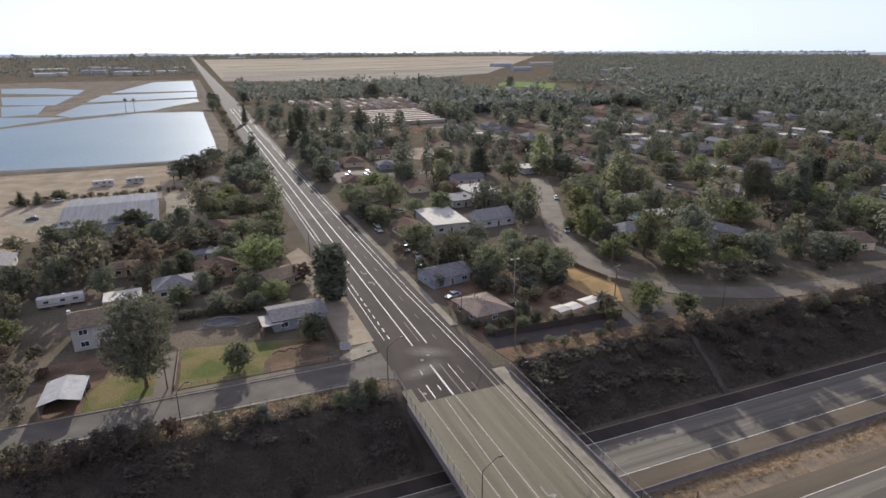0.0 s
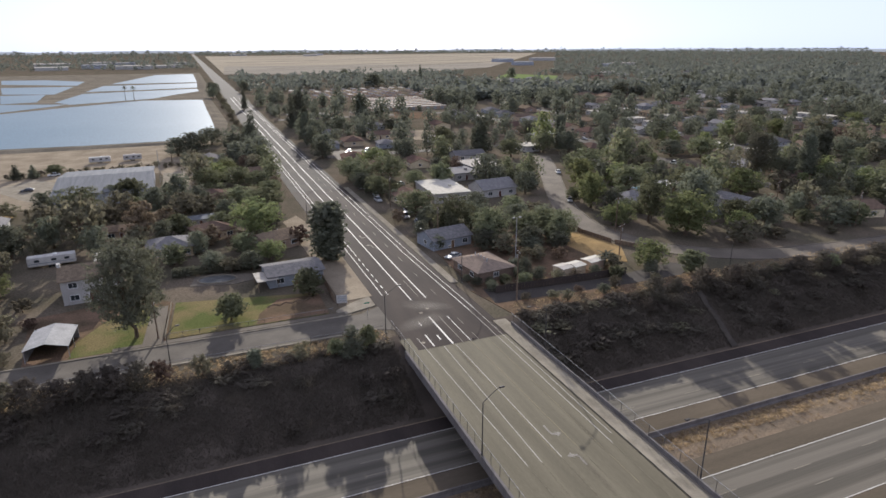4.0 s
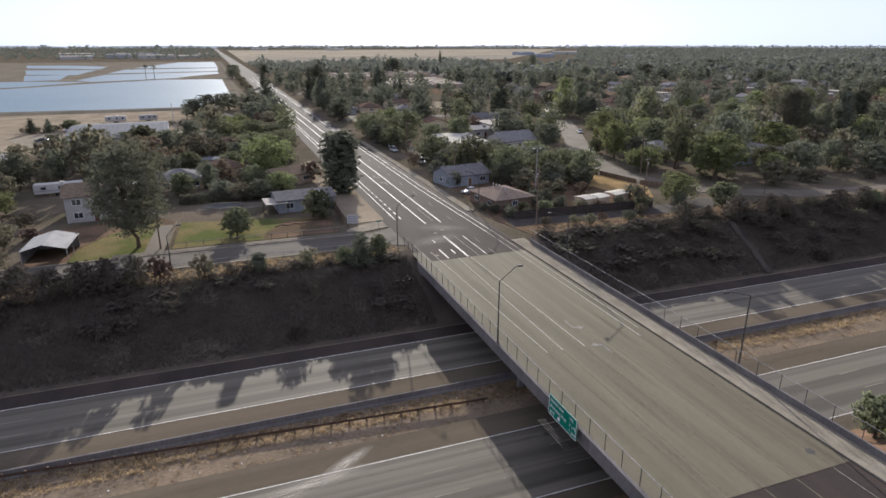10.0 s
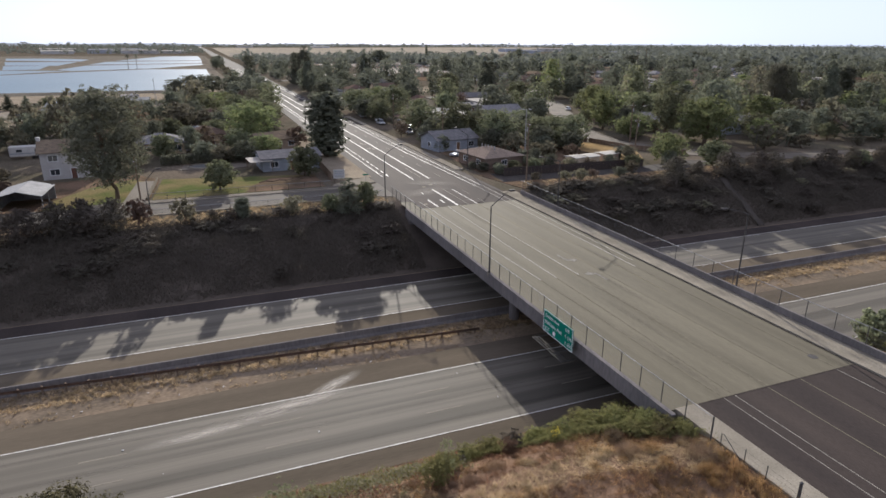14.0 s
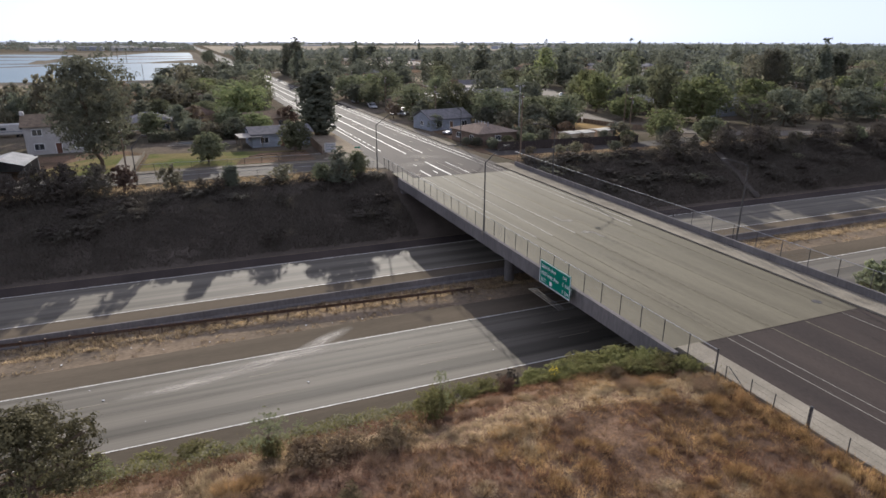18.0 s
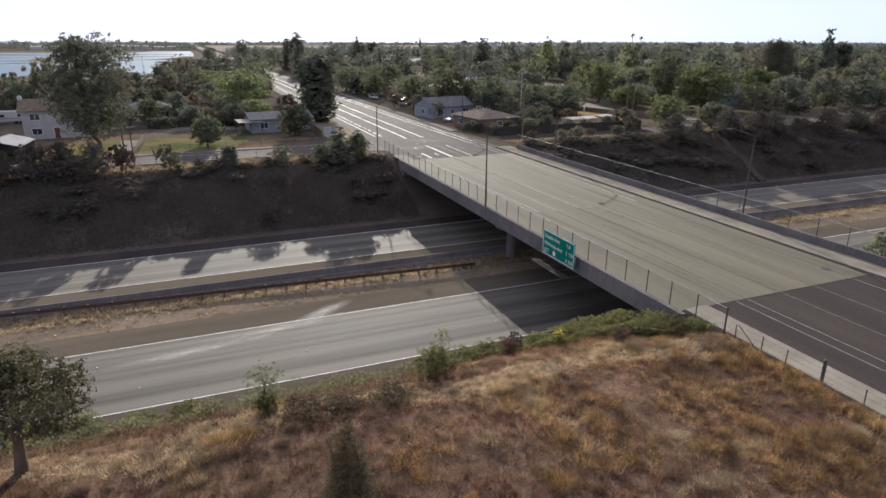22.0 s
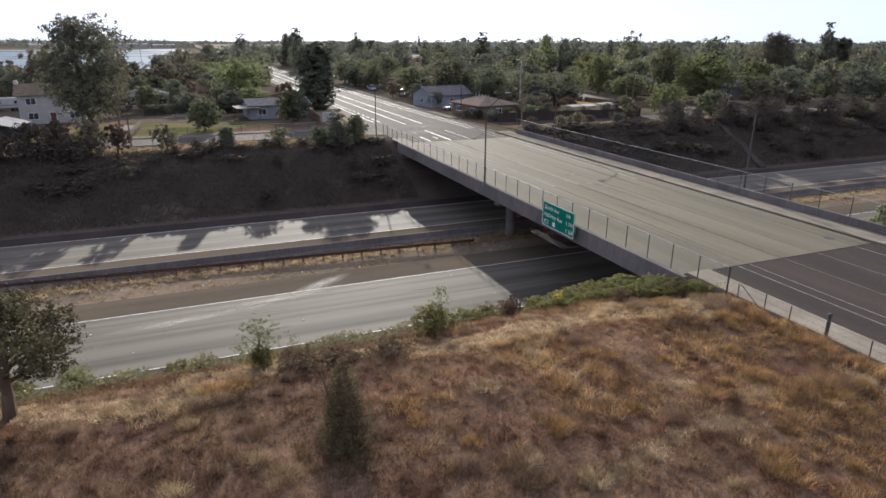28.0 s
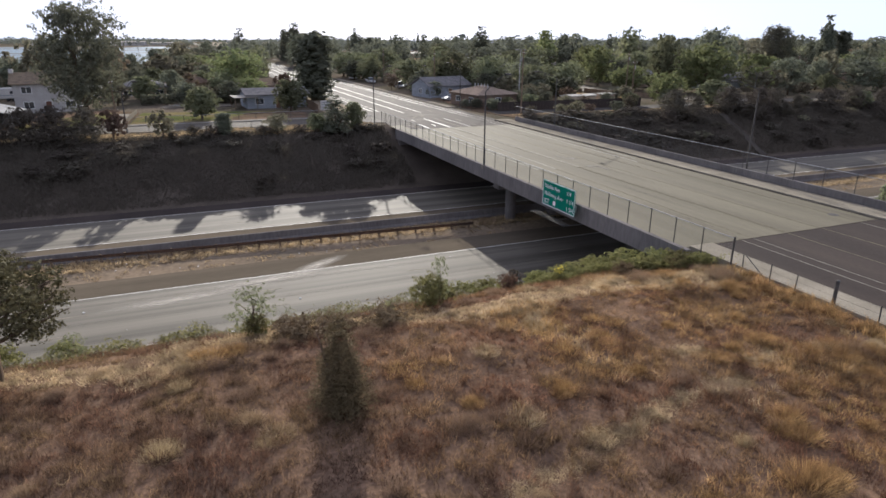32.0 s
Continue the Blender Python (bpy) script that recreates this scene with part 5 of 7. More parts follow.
put(house("flat white roofed building with a roof unit", 13, 18, 3.3, 0.1, "flat", "stucco_white", "roof_white"), 113, 240, 4)
put(house("low building with a dark flat roof beside pale roofs", 11, 12, 2.9, 0.1, "flat", "stucco_white", "roof_grey"), 100, 230.5, 4)
put(house("small flat roofed house behind the swimming pool", 11, 8, 2.8, 0.1, "flat", "stucco_white", "roof_white"), 166.5, 203, 8)
put(house("house with a blue grey hip roof", 13, 11, 2.8, 0.4, "hip", "stucco_tan", "roof_grey"), 135.5, 165.5, 10)
put(house("long low brown roofed house near the street", 22, 11, 2.8, 0.3, "gable", "stucco_tan", "roof_brown"), 190.5, 130, -14)
put(house("small house with a white flat roof", 8, 6, 2.9, 0.1, "flat", "stucco_tan", "roof_white"), -22.5, 165, 4)
put(house("low house with a grey hip roof among trees", 11, 10, 2.7, 0.35, "hip", "stucco_tan", "roof_grey"), -10, 171, 4)
put(house("small house with a brown hip roof among trees", 10, 9, 2.7, 0.4, "hip", "stucco_tan", "roof_brown"), 1, 182, 20)
put(house("tan roofed shed among olive trees", 9, 7, 2.6, 0.2, "gable", "stucco_tan", "roof_brown"), -23, 192, 0)
put(house("low house with a tan roof by the dirt verge", 10, 9, 2.7, 0.3, "gable", "stucco_tan", "roof_brown"), 16.5, 166.5, 25)
put(house("long shed with a pale roof among trees", 14, 5, 2.5, 0.1, "gable", "stucco_white", "roof_metal"), -2, 196, 6)
barn = house("large grey sheet metal warehouse with a shallow gable roof", 31, 45, 4.8, 0.09, "gable", "stucco_grey", "roof_metal", windows=False, name="warehouse", category="warehouse")
put(barn, -32.6, 256.5, 2)
box("roller_door", 15.2, -8, 0.0, 15.6, -2, 4.2, M["steel"], barn)
box("roller_door", 15.2, 4, 0.0, 15.6, 10, 4.2, M["steel"], barn)
for k in range(6):
    box("roof_rib", -15.3 + k * 6.0, -22.9, 4.75, -15.15 + k * 6.0, -22.8, 5.1, M["steel"], barn)
TAKEN += [(-15.2, 262, 9), (-33, 240, 14), (-20, 245, 8), (110, 480, 14), (140, 470, 16), (165, 470, 16), (190, 480, 14)]
for x, y, w in ((77.5, 116.6, 3.2), (81.3, 116.9, 3.4), (87.3, 118.3, 5.0)):
    put(house("small garden shed with a white sheet roof", w, 3.4, 2.1, 0.12, "gable", "stucco_tan", "roof_white", windows=False, name="garden_shed", category="shed", over=0.2), x, y, 12)
# carport with a white gable roof
port = thing("carport", "white sheet metal carport roof on thin posts", "carport", pose(-29.0, 119.2, 0, 0, 0, -2))
bm = bmesh.new()
for a, b in ((-1, 0), (0, 1)):
    za, zb = (2.35, 3.3) if a else (3.3, 2.35)
    vs = [bm.verts.new((3.6 * k, y, z + dz)) for dz in (0, 0.07) for k, z in ((a, za), (b, zb)) for y in (-4.5, 4.7)]
    for f in ((4, 6, 7, 5), (0, 1, 3, 2), (0, 2, 6, 4), (1, 5, 7, 3), (0, 4, 5, 1), (2, 3, 7, 6)):
        bm.faces.new([vs[i] for i in f])
bmesh.ops.recalc_face_normals(bm, faces=bm.faces[:])
part("roof_sheet", bm, M["sheet"], port)
# dark walls added to stand in for the shade under the roof
box("back_wall", -3.4, 4.36, 0.0, 3.4, 4.42, 2.6, M["roof_grey"], port)
box("side_wall", -3.46, -3.8, 0.0, -3.40, 4.36, 2.3, M["roof_grey"], port)
for x in (-3.45, 3.45):
    for y in (-4.2, 0, 4.4):
        box("post", x - 0.05, y - 0.05, -0.1, x + 0.05, y + 0.05, 2.4, M["steel"], port)
# travel trailers
def trailer(label, w, x, y, turn):
    ob = thing("travel_trailer", label, "trailer", pose(x, y, 0, 0, 0, turn))
    box("body", -w / 2, -1.2, 0.55, w / 2, 1.2, 2.95, M["stucco_white"], ob, bevel=0.18)
    box("stripe", -w / 2 + 0.2, -1.225, 1.2, w / 2 - 0.2, -1.205, 1.4, M["stucco_grey"], ob)
    for cx in (-w * 0.3, 0.05 * w, w * 0.32):
        box("window", cx - 0.55, -1.23, 1.65, cx + 0.55, -1.2, 2.25, M["pane"], ob)
    for cx in (-0.6, 0.4):
        for sy in (-1.1, 1.1):
            tube("wheel", [(cx, sy - 0.1, 0.33), (cx, sy + 0.1, 0.33)], 0.33, M["tyre"], ob, seg=12)
    box("air_conditioner", 0.4, -0.4, 2.95, 1.3, 0.4, 3.22, M["frame"], ob, bevel=0.05)
    return ob


trailer("white travel trailer parked beside the house", 10.5, -37.5, 171.5, 6)
trailer("white box trailer parked on the dirt field", 9, -43.3, 327, 3)
trailer("grey box trailer parked on the dirt field", 8, -29.5, 328, 6)

# ordinary houses, a few types repeated along the streets
TYPES = [
    house("ordinary house with a brown gable roof and tan walls", 13, 9.5, 2.7, 0.36, "gable", "stucco_tan", "roof_brown"),
    house("ordinary house with a grey gable roof and white walls", 14, 9, 2.7, 0.34, "gable", "stucco_white", "roof_grey"),
    house("ordinary house with a brown hip roof and tan walls", 13, 10.5, 2.7, 0.36, "hip", "stucco_tan", "roof_brown"),
    house("ordinary house with a grey hip roof and grey walls", 12, 10, 2.7, 0.38, "hip", "stucco_grey", "roof_grey"),
    house("small house with a white flat roof", 11, 8, 2.8, 0.1, "flat", "stucco_white", "roof_white"),
]
FAR_TYPES = [
    house("distant house with a brown roof among trees", 15, 11, 2.8, 0.3, "hip", "stucco_tan", "roof_brown", windows=False),
    house("distant house with a pale roof among trees", 15, 11, 2.8, 0.2, "gable", "stucco_white", "roof_white", windows=False),
    house("distant house with a grey roof among trees", 15, 11, 2.8, 0.3, "gable", "stucco_white", "roof_grey", windows=False),
]
rng = random.Random(4)
USED = set()
STREETS = [205, 272, 340, 408, 480]


def repeat(types, x, y, turn, size=1.0, group="neighbourhood houses"):
    k = rng.choice(range(len(types)))
    m = pose(x, y, 0, 0, 0, turn) @ Matrix.Scale(size, 4)
    key = (id(types), k)
    if key in USED:
        ob = copy_thing(types[k], m)
    else:
        USED.add(key)
        ob = types[k]
        ob.matrix_basis = m
    ob.scale = (size, size, size)
    tagged(ob, group=group)
    TAKEN.append((x, y, 8.5))
    return ob


def free(x, y, r):
    return all((x - a) ** 2 + (y - b) ** 2 > (r + c) ** 2 for a, b, c in TAKEN)


def near_path(x, y, gap):
    return any((x - a) ** 2 + (y - b) ** 2 < gap * gap for a, b in smooth)


for sx in STREETS:
    for n, y in enumerate(range(128, 460, 23)):
        for s in (-1, 1):
            x = sx + s * 17 + rng.uniform(-2, 2)
            if near_path(x, y, 13) or not free(x, y, 4) or rng.random() < 0.12:
                continue
            repeat(TYPES, x, y + rng.uniform(-3, 3), 90 * s + rng.choice((0, 0, 0, 90)) + rng.uniform(-4, 4), rng.uniform(0.9, 1.1))
for x, y in ((66, 175), (67, 197), (70, 255), (68, 282), (66, 330), (92, 262), (98, 285), (120, 268), (150, 250), (160, 280), (152, 210), (166, 232), (95, 320), (128, 330), (158, 320), (100, 352), (72, 385), (110, 395), (150, 380), (150, 150), (168, 152), (162, 178), (228, 128), (90, 178), (80, 335), (2, 225), (18, 262), (5, 305), (-60, 210), (-62, 172)):
    if free(x, y, 3) and not near_path(x, y, 11):
        repeat(TYPES, x, y, rng.choice((0, 90, 180, 270)) + rng.uniform(-8, 8), rng.uniform(0.9, 1.1))
for sx in STREETS:
    box("street_surface", sx - 4, 118, -0.2, sx + 4, 620, 0.015, M["street"], kind="structure")
for y in (300, 470):
    box("street_surface", 58, y - 4, -0.2, 560, y + 4, 0.018, M["street"], kind="structure")
# long storage roofs and the mobile home park
for k in range(7):
    ob = thing("storage_row", "long low storage building with a tan roof", "building", pose(170 + k * 1.2, 502 + k * 15.5, 0, 0, 0, 1), group="storage rows")
    box("wall", -34, -2.6, -0.2, 34, 2.6, 2.85, M["stucco_tan"], ob)
    bm = bmesh.new()
    vs = [bm.verts.new(p) for p in ((-34.4, -2.9, 2.8), (34.4, -2.9, 2.8), (34.4, 2.9, 2.8), (-34.4, 2.9, 2.8), (-34.4, 0, 3.0), (34.4, 0, 3.0))]
    for f in ((0, 1, 5, 4), (2, 3, 4, 5), (1, 2, 5), (3, 0, 4), (3, 2, 1, 0)):
        bm.faces.new([vs[i] for i in f])
    part("roof", bm, M["roof_bright"], ob)
    for j in range(10):
        box("roller_door", -31 + j * 6.6, -2.66, 0, -28 + j * 6.6, -2.58, 2.3, M["steel"], ob)
    TAKEN.extend((x, 502 + k * 15.5, 7) for x in (140, 155, 170, 185, 200))
HOMES = [house("pale mobile home in a row of many", 17, 5.2, 2.9, 0.16, "gable", "stucco_tan", r, windows=False, name="mobile_home", category="mobile home", over=0.25) for r in ("roof_grey", "roof_white", "roof_grey")]
for i in range(14):
    for j in range(5):
        if rng.random() < 0.85:
            repeat(HOMES, 108 + i * 12.0, 622 + j * 27, 90 + rng.uniform(-3, 3), 1.0, "mobile home park")
for i in range(5):
    repeat(HOMES, 68 + i * 12, 470 + (i % 2) * 26, 90, 1.0, "mobile home park")
# scattered far houses and sheds
for k in range(150):
    x, y = rng.uniform(250, 900), rng.uniform(430, 1000)
    if x < 300 and y < 620 or y > 850 and x < 640 or x > y * 1.3:
        continue
    if free(x, y, 8):
        repeat(FAR_TYPES, x, y, rng.choice((0, 90)) + rng.uniform(-10, 10), rng.uniform(0.9, 1.5))
for k in range(60):
    x, y = rng.uniform(500, 880), rng.uniform(170, 440)
    if free(x, y, 8):
        repeat(FAR_TYPES, x, y, rng.choice((0, 90)) + rng.uniform(-10, 10), rng.uniform(0.9, 1.3))
SHEDS = [house("long distant industrial shed with a pale roof", 60, 26, 6, 0.1, "gable", "stucco_white", "roof_white", windows=False, name="industrial_shed", category="shed"), house("long distant industrial shed with a grey roof", 46, 30, 7, 0.12, "gable", "stucco_grey", "roof_metal", windows=False, name="industrial_shed", category="shed")]
for x, y in ((-280, 1650), (-200, 1720), (-110, 1640), (-40, 1700), (-150, 1860), (-320, 1900), (-20, 1980), (-230, 2100), (900, 1750), (820, 1480), (930, 1260), (1020, 1330), (1100, 1850), (640, 3300), (560, 3100), (250, 3400)):
    repeat(SHEDS, x, y, rng.uniform(-15, 15), rng.uniform(0.9, 1.4), "far sheds")


# ---- more trees: between the houses, on the slopes, far away ----
def open_ground(x, y):
    if 29 < x < 57 or 100 < y < 117 and x < 60:
        return False
    if x < 29 and y > 345:
        return False
    if 58 < y < 101 or y < 118 and x < 110:
        return False
    if near_path(x, y, 9.5) or any(abs(x - s) < 6.5 for s in STREETS if y > 118):
        return False
    if 130 < x < 212 and 492 < y < 606 or 108 < x < 153 and 326 < y < 382 or 138 < x < 178 and 428 < y < 488 or 60 < x < 90 and 282 < y < 320:
        return False
    if -76 < x < -3 and 238 < y < 296:
        return False
    if -10 < x < 22 and 113 < y < 136 or 75 < x < 103 and 112 < y < 150:
        return False
    if -125 < x < -8 and 232 < y < 345 or 100 < x < 275 and 606 < y < 750 or 66 < x < 92 and 655 < y < 680:
        return False
    return True


rng = random.Random(9)
fill = ["broad"] * 6 + ["dark"] * 7 + ["olive"] * 2 + ["round"] * 3 + ["bright"] * 2 + ["red", "dark"]
REST = {}
count = 0
for k in range(13000):
    if rng.random() < 0.78:
        y = 120 + 560 * rng.random() ** 1.1
        x = rng.uniform(58, 140 + y * 1.1)
    else:
        y = rng.uniform(135, 340)
        x = rng.uniform(-130, 28)
        if y < 178 and x > -50:
            continue
    r = 2.8 + 6.2 * rng.random() ** 1.7
    if not open_ground(x, y) or not free(x, y, r * 0.55) or noise.noise((x * 0.02, y * 0.02, 8)) + 0.6 * noise.noise((x * 0.07, y * 0.07, 2)) > rng.uniform(-0.65, 0.2):
        continue
    kind = rng.choice(fill) if rng.random() > 0.03 else rng.choice(("fir", "cypress"))
    h = r * 2 * rng.uniform(0.62, 1.05) if kind not in ("fir", "cypress") else rng.uniform(10, 17)
    if k % 13 == 0:
        h *= 1.4
    w = r * 2 if kind not in ("fir", "cypress") else h * 0.5
    if x * x + y * y < 235 ** 2 and count < 150:
        plant(kind, x, y, w, h, group="neighbourhood trees")
        count += 1
    else:
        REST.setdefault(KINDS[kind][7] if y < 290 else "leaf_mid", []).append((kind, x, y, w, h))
    TAKEN.append((x, y, r * 0.72))
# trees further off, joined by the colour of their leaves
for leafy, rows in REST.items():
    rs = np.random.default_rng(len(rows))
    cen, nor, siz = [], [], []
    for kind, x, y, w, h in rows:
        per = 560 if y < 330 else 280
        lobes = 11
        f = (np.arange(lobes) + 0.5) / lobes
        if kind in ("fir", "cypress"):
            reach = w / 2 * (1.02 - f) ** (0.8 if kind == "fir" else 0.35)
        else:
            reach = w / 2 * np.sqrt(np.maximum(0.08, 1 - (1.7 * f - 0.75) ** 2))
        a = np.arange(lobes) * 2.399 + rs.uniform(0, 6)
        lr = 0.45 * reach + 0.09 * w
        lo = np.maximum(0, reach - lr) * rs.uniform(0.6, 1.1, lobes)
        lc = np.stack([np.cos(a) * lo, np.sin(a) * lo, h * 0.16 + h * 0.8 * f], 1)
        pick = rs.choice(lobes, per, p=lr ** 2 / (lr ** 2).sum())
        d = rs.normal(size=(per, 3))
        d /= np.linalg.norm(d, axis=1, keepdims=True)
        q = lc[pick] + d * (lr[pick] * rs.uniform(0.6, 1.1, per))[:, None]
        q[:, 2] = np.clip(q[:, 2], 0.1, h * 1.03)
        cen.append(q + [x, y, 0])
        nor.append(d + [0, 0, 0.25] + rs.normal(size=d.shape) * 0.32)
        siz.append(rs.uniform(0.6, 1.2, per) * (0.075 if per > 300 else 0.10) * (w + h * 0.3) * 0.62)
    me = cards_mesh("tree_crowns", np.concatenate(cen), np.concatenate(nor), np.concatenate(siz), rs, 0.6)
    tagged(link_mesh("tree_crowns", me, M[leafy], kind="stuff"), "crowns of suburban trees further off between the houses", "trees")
    bm = bmesh.new()
    for kind, x, y, w, h in rows:
        add_tube(bm, [(x, y, -0.2), (x, y, h * 0.6)], [0.28, 0.14], 5, False)
    part("tree_trunks", bm, M["bark"], kind="stuff")
# tall landmark trees on the skyline
for kind, x, y, w, h in (("fir", 227.1, 173, 10.5, 23.2), ("cypress", 226.4, 172, 6, 18), ("fir", 219.4, 173, 8.5, 15.4), ("fir", 234.5, 176, 9, 17.6), ("gum", 206.5, 179, 10.5, 19.2), ("gum", 213, 180, 10, 18.6), ("dark", 217, 177, 8, 10),
                         ("fir", 195, 263.5, 10, 16.8), ("fir", 175, 272, 10, 15.2), ("cypress", 189.8, 297, 7, 15.4), ("fir", 227, 307, 9, 15), ("fir", 42, 561, 7, 19), ("dark", 118, 460, 19, 17), ("fir", 117, 458, 9, 22), ("dark", 223, 795, 38, 17.3), ("fir", 318, 881, 9, 24.7), ("dark", 232, 1000, 16, 16),
                         ("dark", 415, 538, 22, 15.5), ("dark", 558, 636, 20, 15), ("dark", 560, 606, 30, 17.2), ("dark", 440, 418, 16, 15.2), ("dark", 455, 415, 18, 14.8), ("dark", 284, 443, 16, 18.6), ("fir", 292, 452, 12, 17.5), ("dark", 466, 875, 18, 18.3), ("dark", 424, 300, 18, 13.4), ("gum", 68, 452, 14, 20)):
    plant(kind, x, y, w, h, group="skyline trees")
# shrub row between the levee and the road
for k in range(34):
    plant("dry_shrub" if k % 3 else "olive", 28 + rng.uniform(-2.5, 1.5), 400 + k * 15 + rng.uniform(-4, 4), rng.uniform(5, 8), rng.uniform(2.5, 4.5), group="roadside shrubs")
for x, y, w, h in ((22, 700, 14, 11), (27, 760, 14, 12), (24, 820, 13, 10), (60, 770, 14, 12), (62, 830, 14, 11)):
    plant("dark", x, y, w, h, group="roadside trees")
# scrub round the warehouse
for k in range(22):
    plant("dry_shrub" if k % 4 else "shrub", -76 + k * 3.4 + rng.uniform(-1, 1), 303 + rng.uniform(-4, 5), rng.uniform(3, 6), rng.uniform(1.6, 3.2), group="warehouse scrub")
for x, y, w, h in ((-46, 238, 9, 6), (-38, 236, 8, 5.5), (-29, 238, 9, 6.5), (-21, 238, 8, 6), (-12, 240, 7, 5)):
    plant("dark", x, y, w, h, group="neighbourhood trees")
# brush on the far slope of the freeway cutting
for k in range(230):
    x = rng.uniform(-95, 29) if k % 2 else rng.uniform(57, 185)
    y = 83.5 + 16.5 * rng.random() ** 0.6
    if x > 80 and abs(x - (101.5 - (99.2 - y) * 0.253)) < 2:
        continue
    s = rng.uniform(0.7, 1.5) if x < 57 else rng.uniform(0.9, 1.9)
    kind = "shrub" if x < 57 or rng.random() < 0.85 else "dry_shrub"
    plant(kind, x, y, 3.6 * s, max(0.6, min(2.3 * s, 0.9 - (99 - y) * 0.325 - ground_z(x, y))) * rng.uniform(0.8, 1.2), group="slope brush")
rs = np.random.default_rng(31)
xs = np.concatenate([rs.uniform(-115, 29.5, 80000), rs.uniform(56.5, 210, 70000)])
ys = 82.6 + 17.2 * rs.random(len(xs))
zs = np.array([ground_z(x, y) + max(0.0, 0.5 + 1.0 * noise.noise((x * 0.16, y * 0.16, 17))) * min(1, (y - 82) / 2, (100.5 - y) / 8) for x, y in zip(xs, ys)])
keep = np.array([not (x > 80 and abs(x - (101.5 - (99.2 - y) * 0.253)) < 0.75) for x, y in zip(xs, ys)])
cen = np.stack([xs, ys, zs + rs.uniform(-0.3, 0.1, len(xs))], 1)[keep]
foot = np.repeat(cen, 3, axis=0) + rs.normal(size=(len(cen) * 3, 3)) * [0.2, 0.2, 0.04]
up = rs.normal(size=foot.shape) * [0.16, 0.16, 0.0] + [0, 0, 1]
tip = foot + up * rs.uniform(0.12, 0.42, (len(foot), 1))
a = rs.uniform(0, math.tau, len(foot))
side = np.stack([np.cos(a), np.sin(a), 0 * a], 1) * rs.uniform(0.03, 0.075, (len(foot), 1))
vs = np.stack([foot - side, foot + side, tip], 1).reshape(-1, 3)
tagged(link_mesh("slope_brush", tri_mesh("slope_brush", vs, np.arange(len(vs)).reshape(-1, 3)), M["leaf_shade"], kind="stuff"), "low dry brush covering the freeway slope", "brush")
for kind, x, y, w, h in (("fir", 21.3, 97.6, 6.0, 6.0), ("round", 24.5, 99.0, 4, 4.2), ("round", 18.6, 98.6, 4, 2.8), ("olive", 12.5, 99.2, 4.6, 3.0), ("cypress", 4.6, 99, 2.7, 3.3), ("olive", -4.0, 99.2, 4.6, 3.9), ("red", -10.4, 99.2, 4.6, 4.4), ("brush", -13.6, 99, 5.3, 4.7), ("brush", -17.4, 98.5, 6.3, 5), ("brush", -21, 98.5, 6.3, 5), ("brush", -25, 98, 6.3, 4.7), ("brush", -29, 98.5, 6.3, 5.4), ("olive", -33, 99, 7.3, 5.1), ("brush", -37, 98, 7.3, 5.4), ("brush", -42, 98.5, 8, 6.9), ("brush", -47, 98, 8, 8.1), ("brush", -53, 98, 9.2, 7.5), ("olive", -60, 98, 9.2, 7.5), ("brush", -67, 98, 9.2, 7.5),
                         ("olive", 70, 103, 4, 2.6), ("olive", 84, 105, 4, 3.0), ("brush", 88.8, 97.3, 7, 5.3), ("brush", 85.5, 95, 5, 3), ("brush", 92, 94.5, 5, 3), ("brush", 95.3, 98, 3, 3.4), ("brush", 103, 97.5, 7.2, 5.3), ("brush", 106, 94.5, 6, 3.4), ("brush", 111, 97, 7, 5.2), ("brush", 115, 97, 6, 4.8), ("brush", 109.5, 94, 5, 3), ("brush", 116, 95, 5, 3.2), ("brush", 122, 97, 3, 3.2), ("brush", 129.5, 95, 6, 2.8), ("olive", 126, 99, 4, 2.6), ("brush", 132, 97, 7, 4.8), ("brush", 140, 97, 6, 4.8), ("brush", 144, 94.5, 6, 2.6), ("olive", 155, 95, 6, 2.6), ("brush", 150, 97, 6, 4.2), ("brush", 161, 97, 7, 4.5), ("brush", 172, 97, 6, 4.5), ("brush", 184, 97, 7, 5)):
    plant(kind, x, y, w, h, group="slope trees")
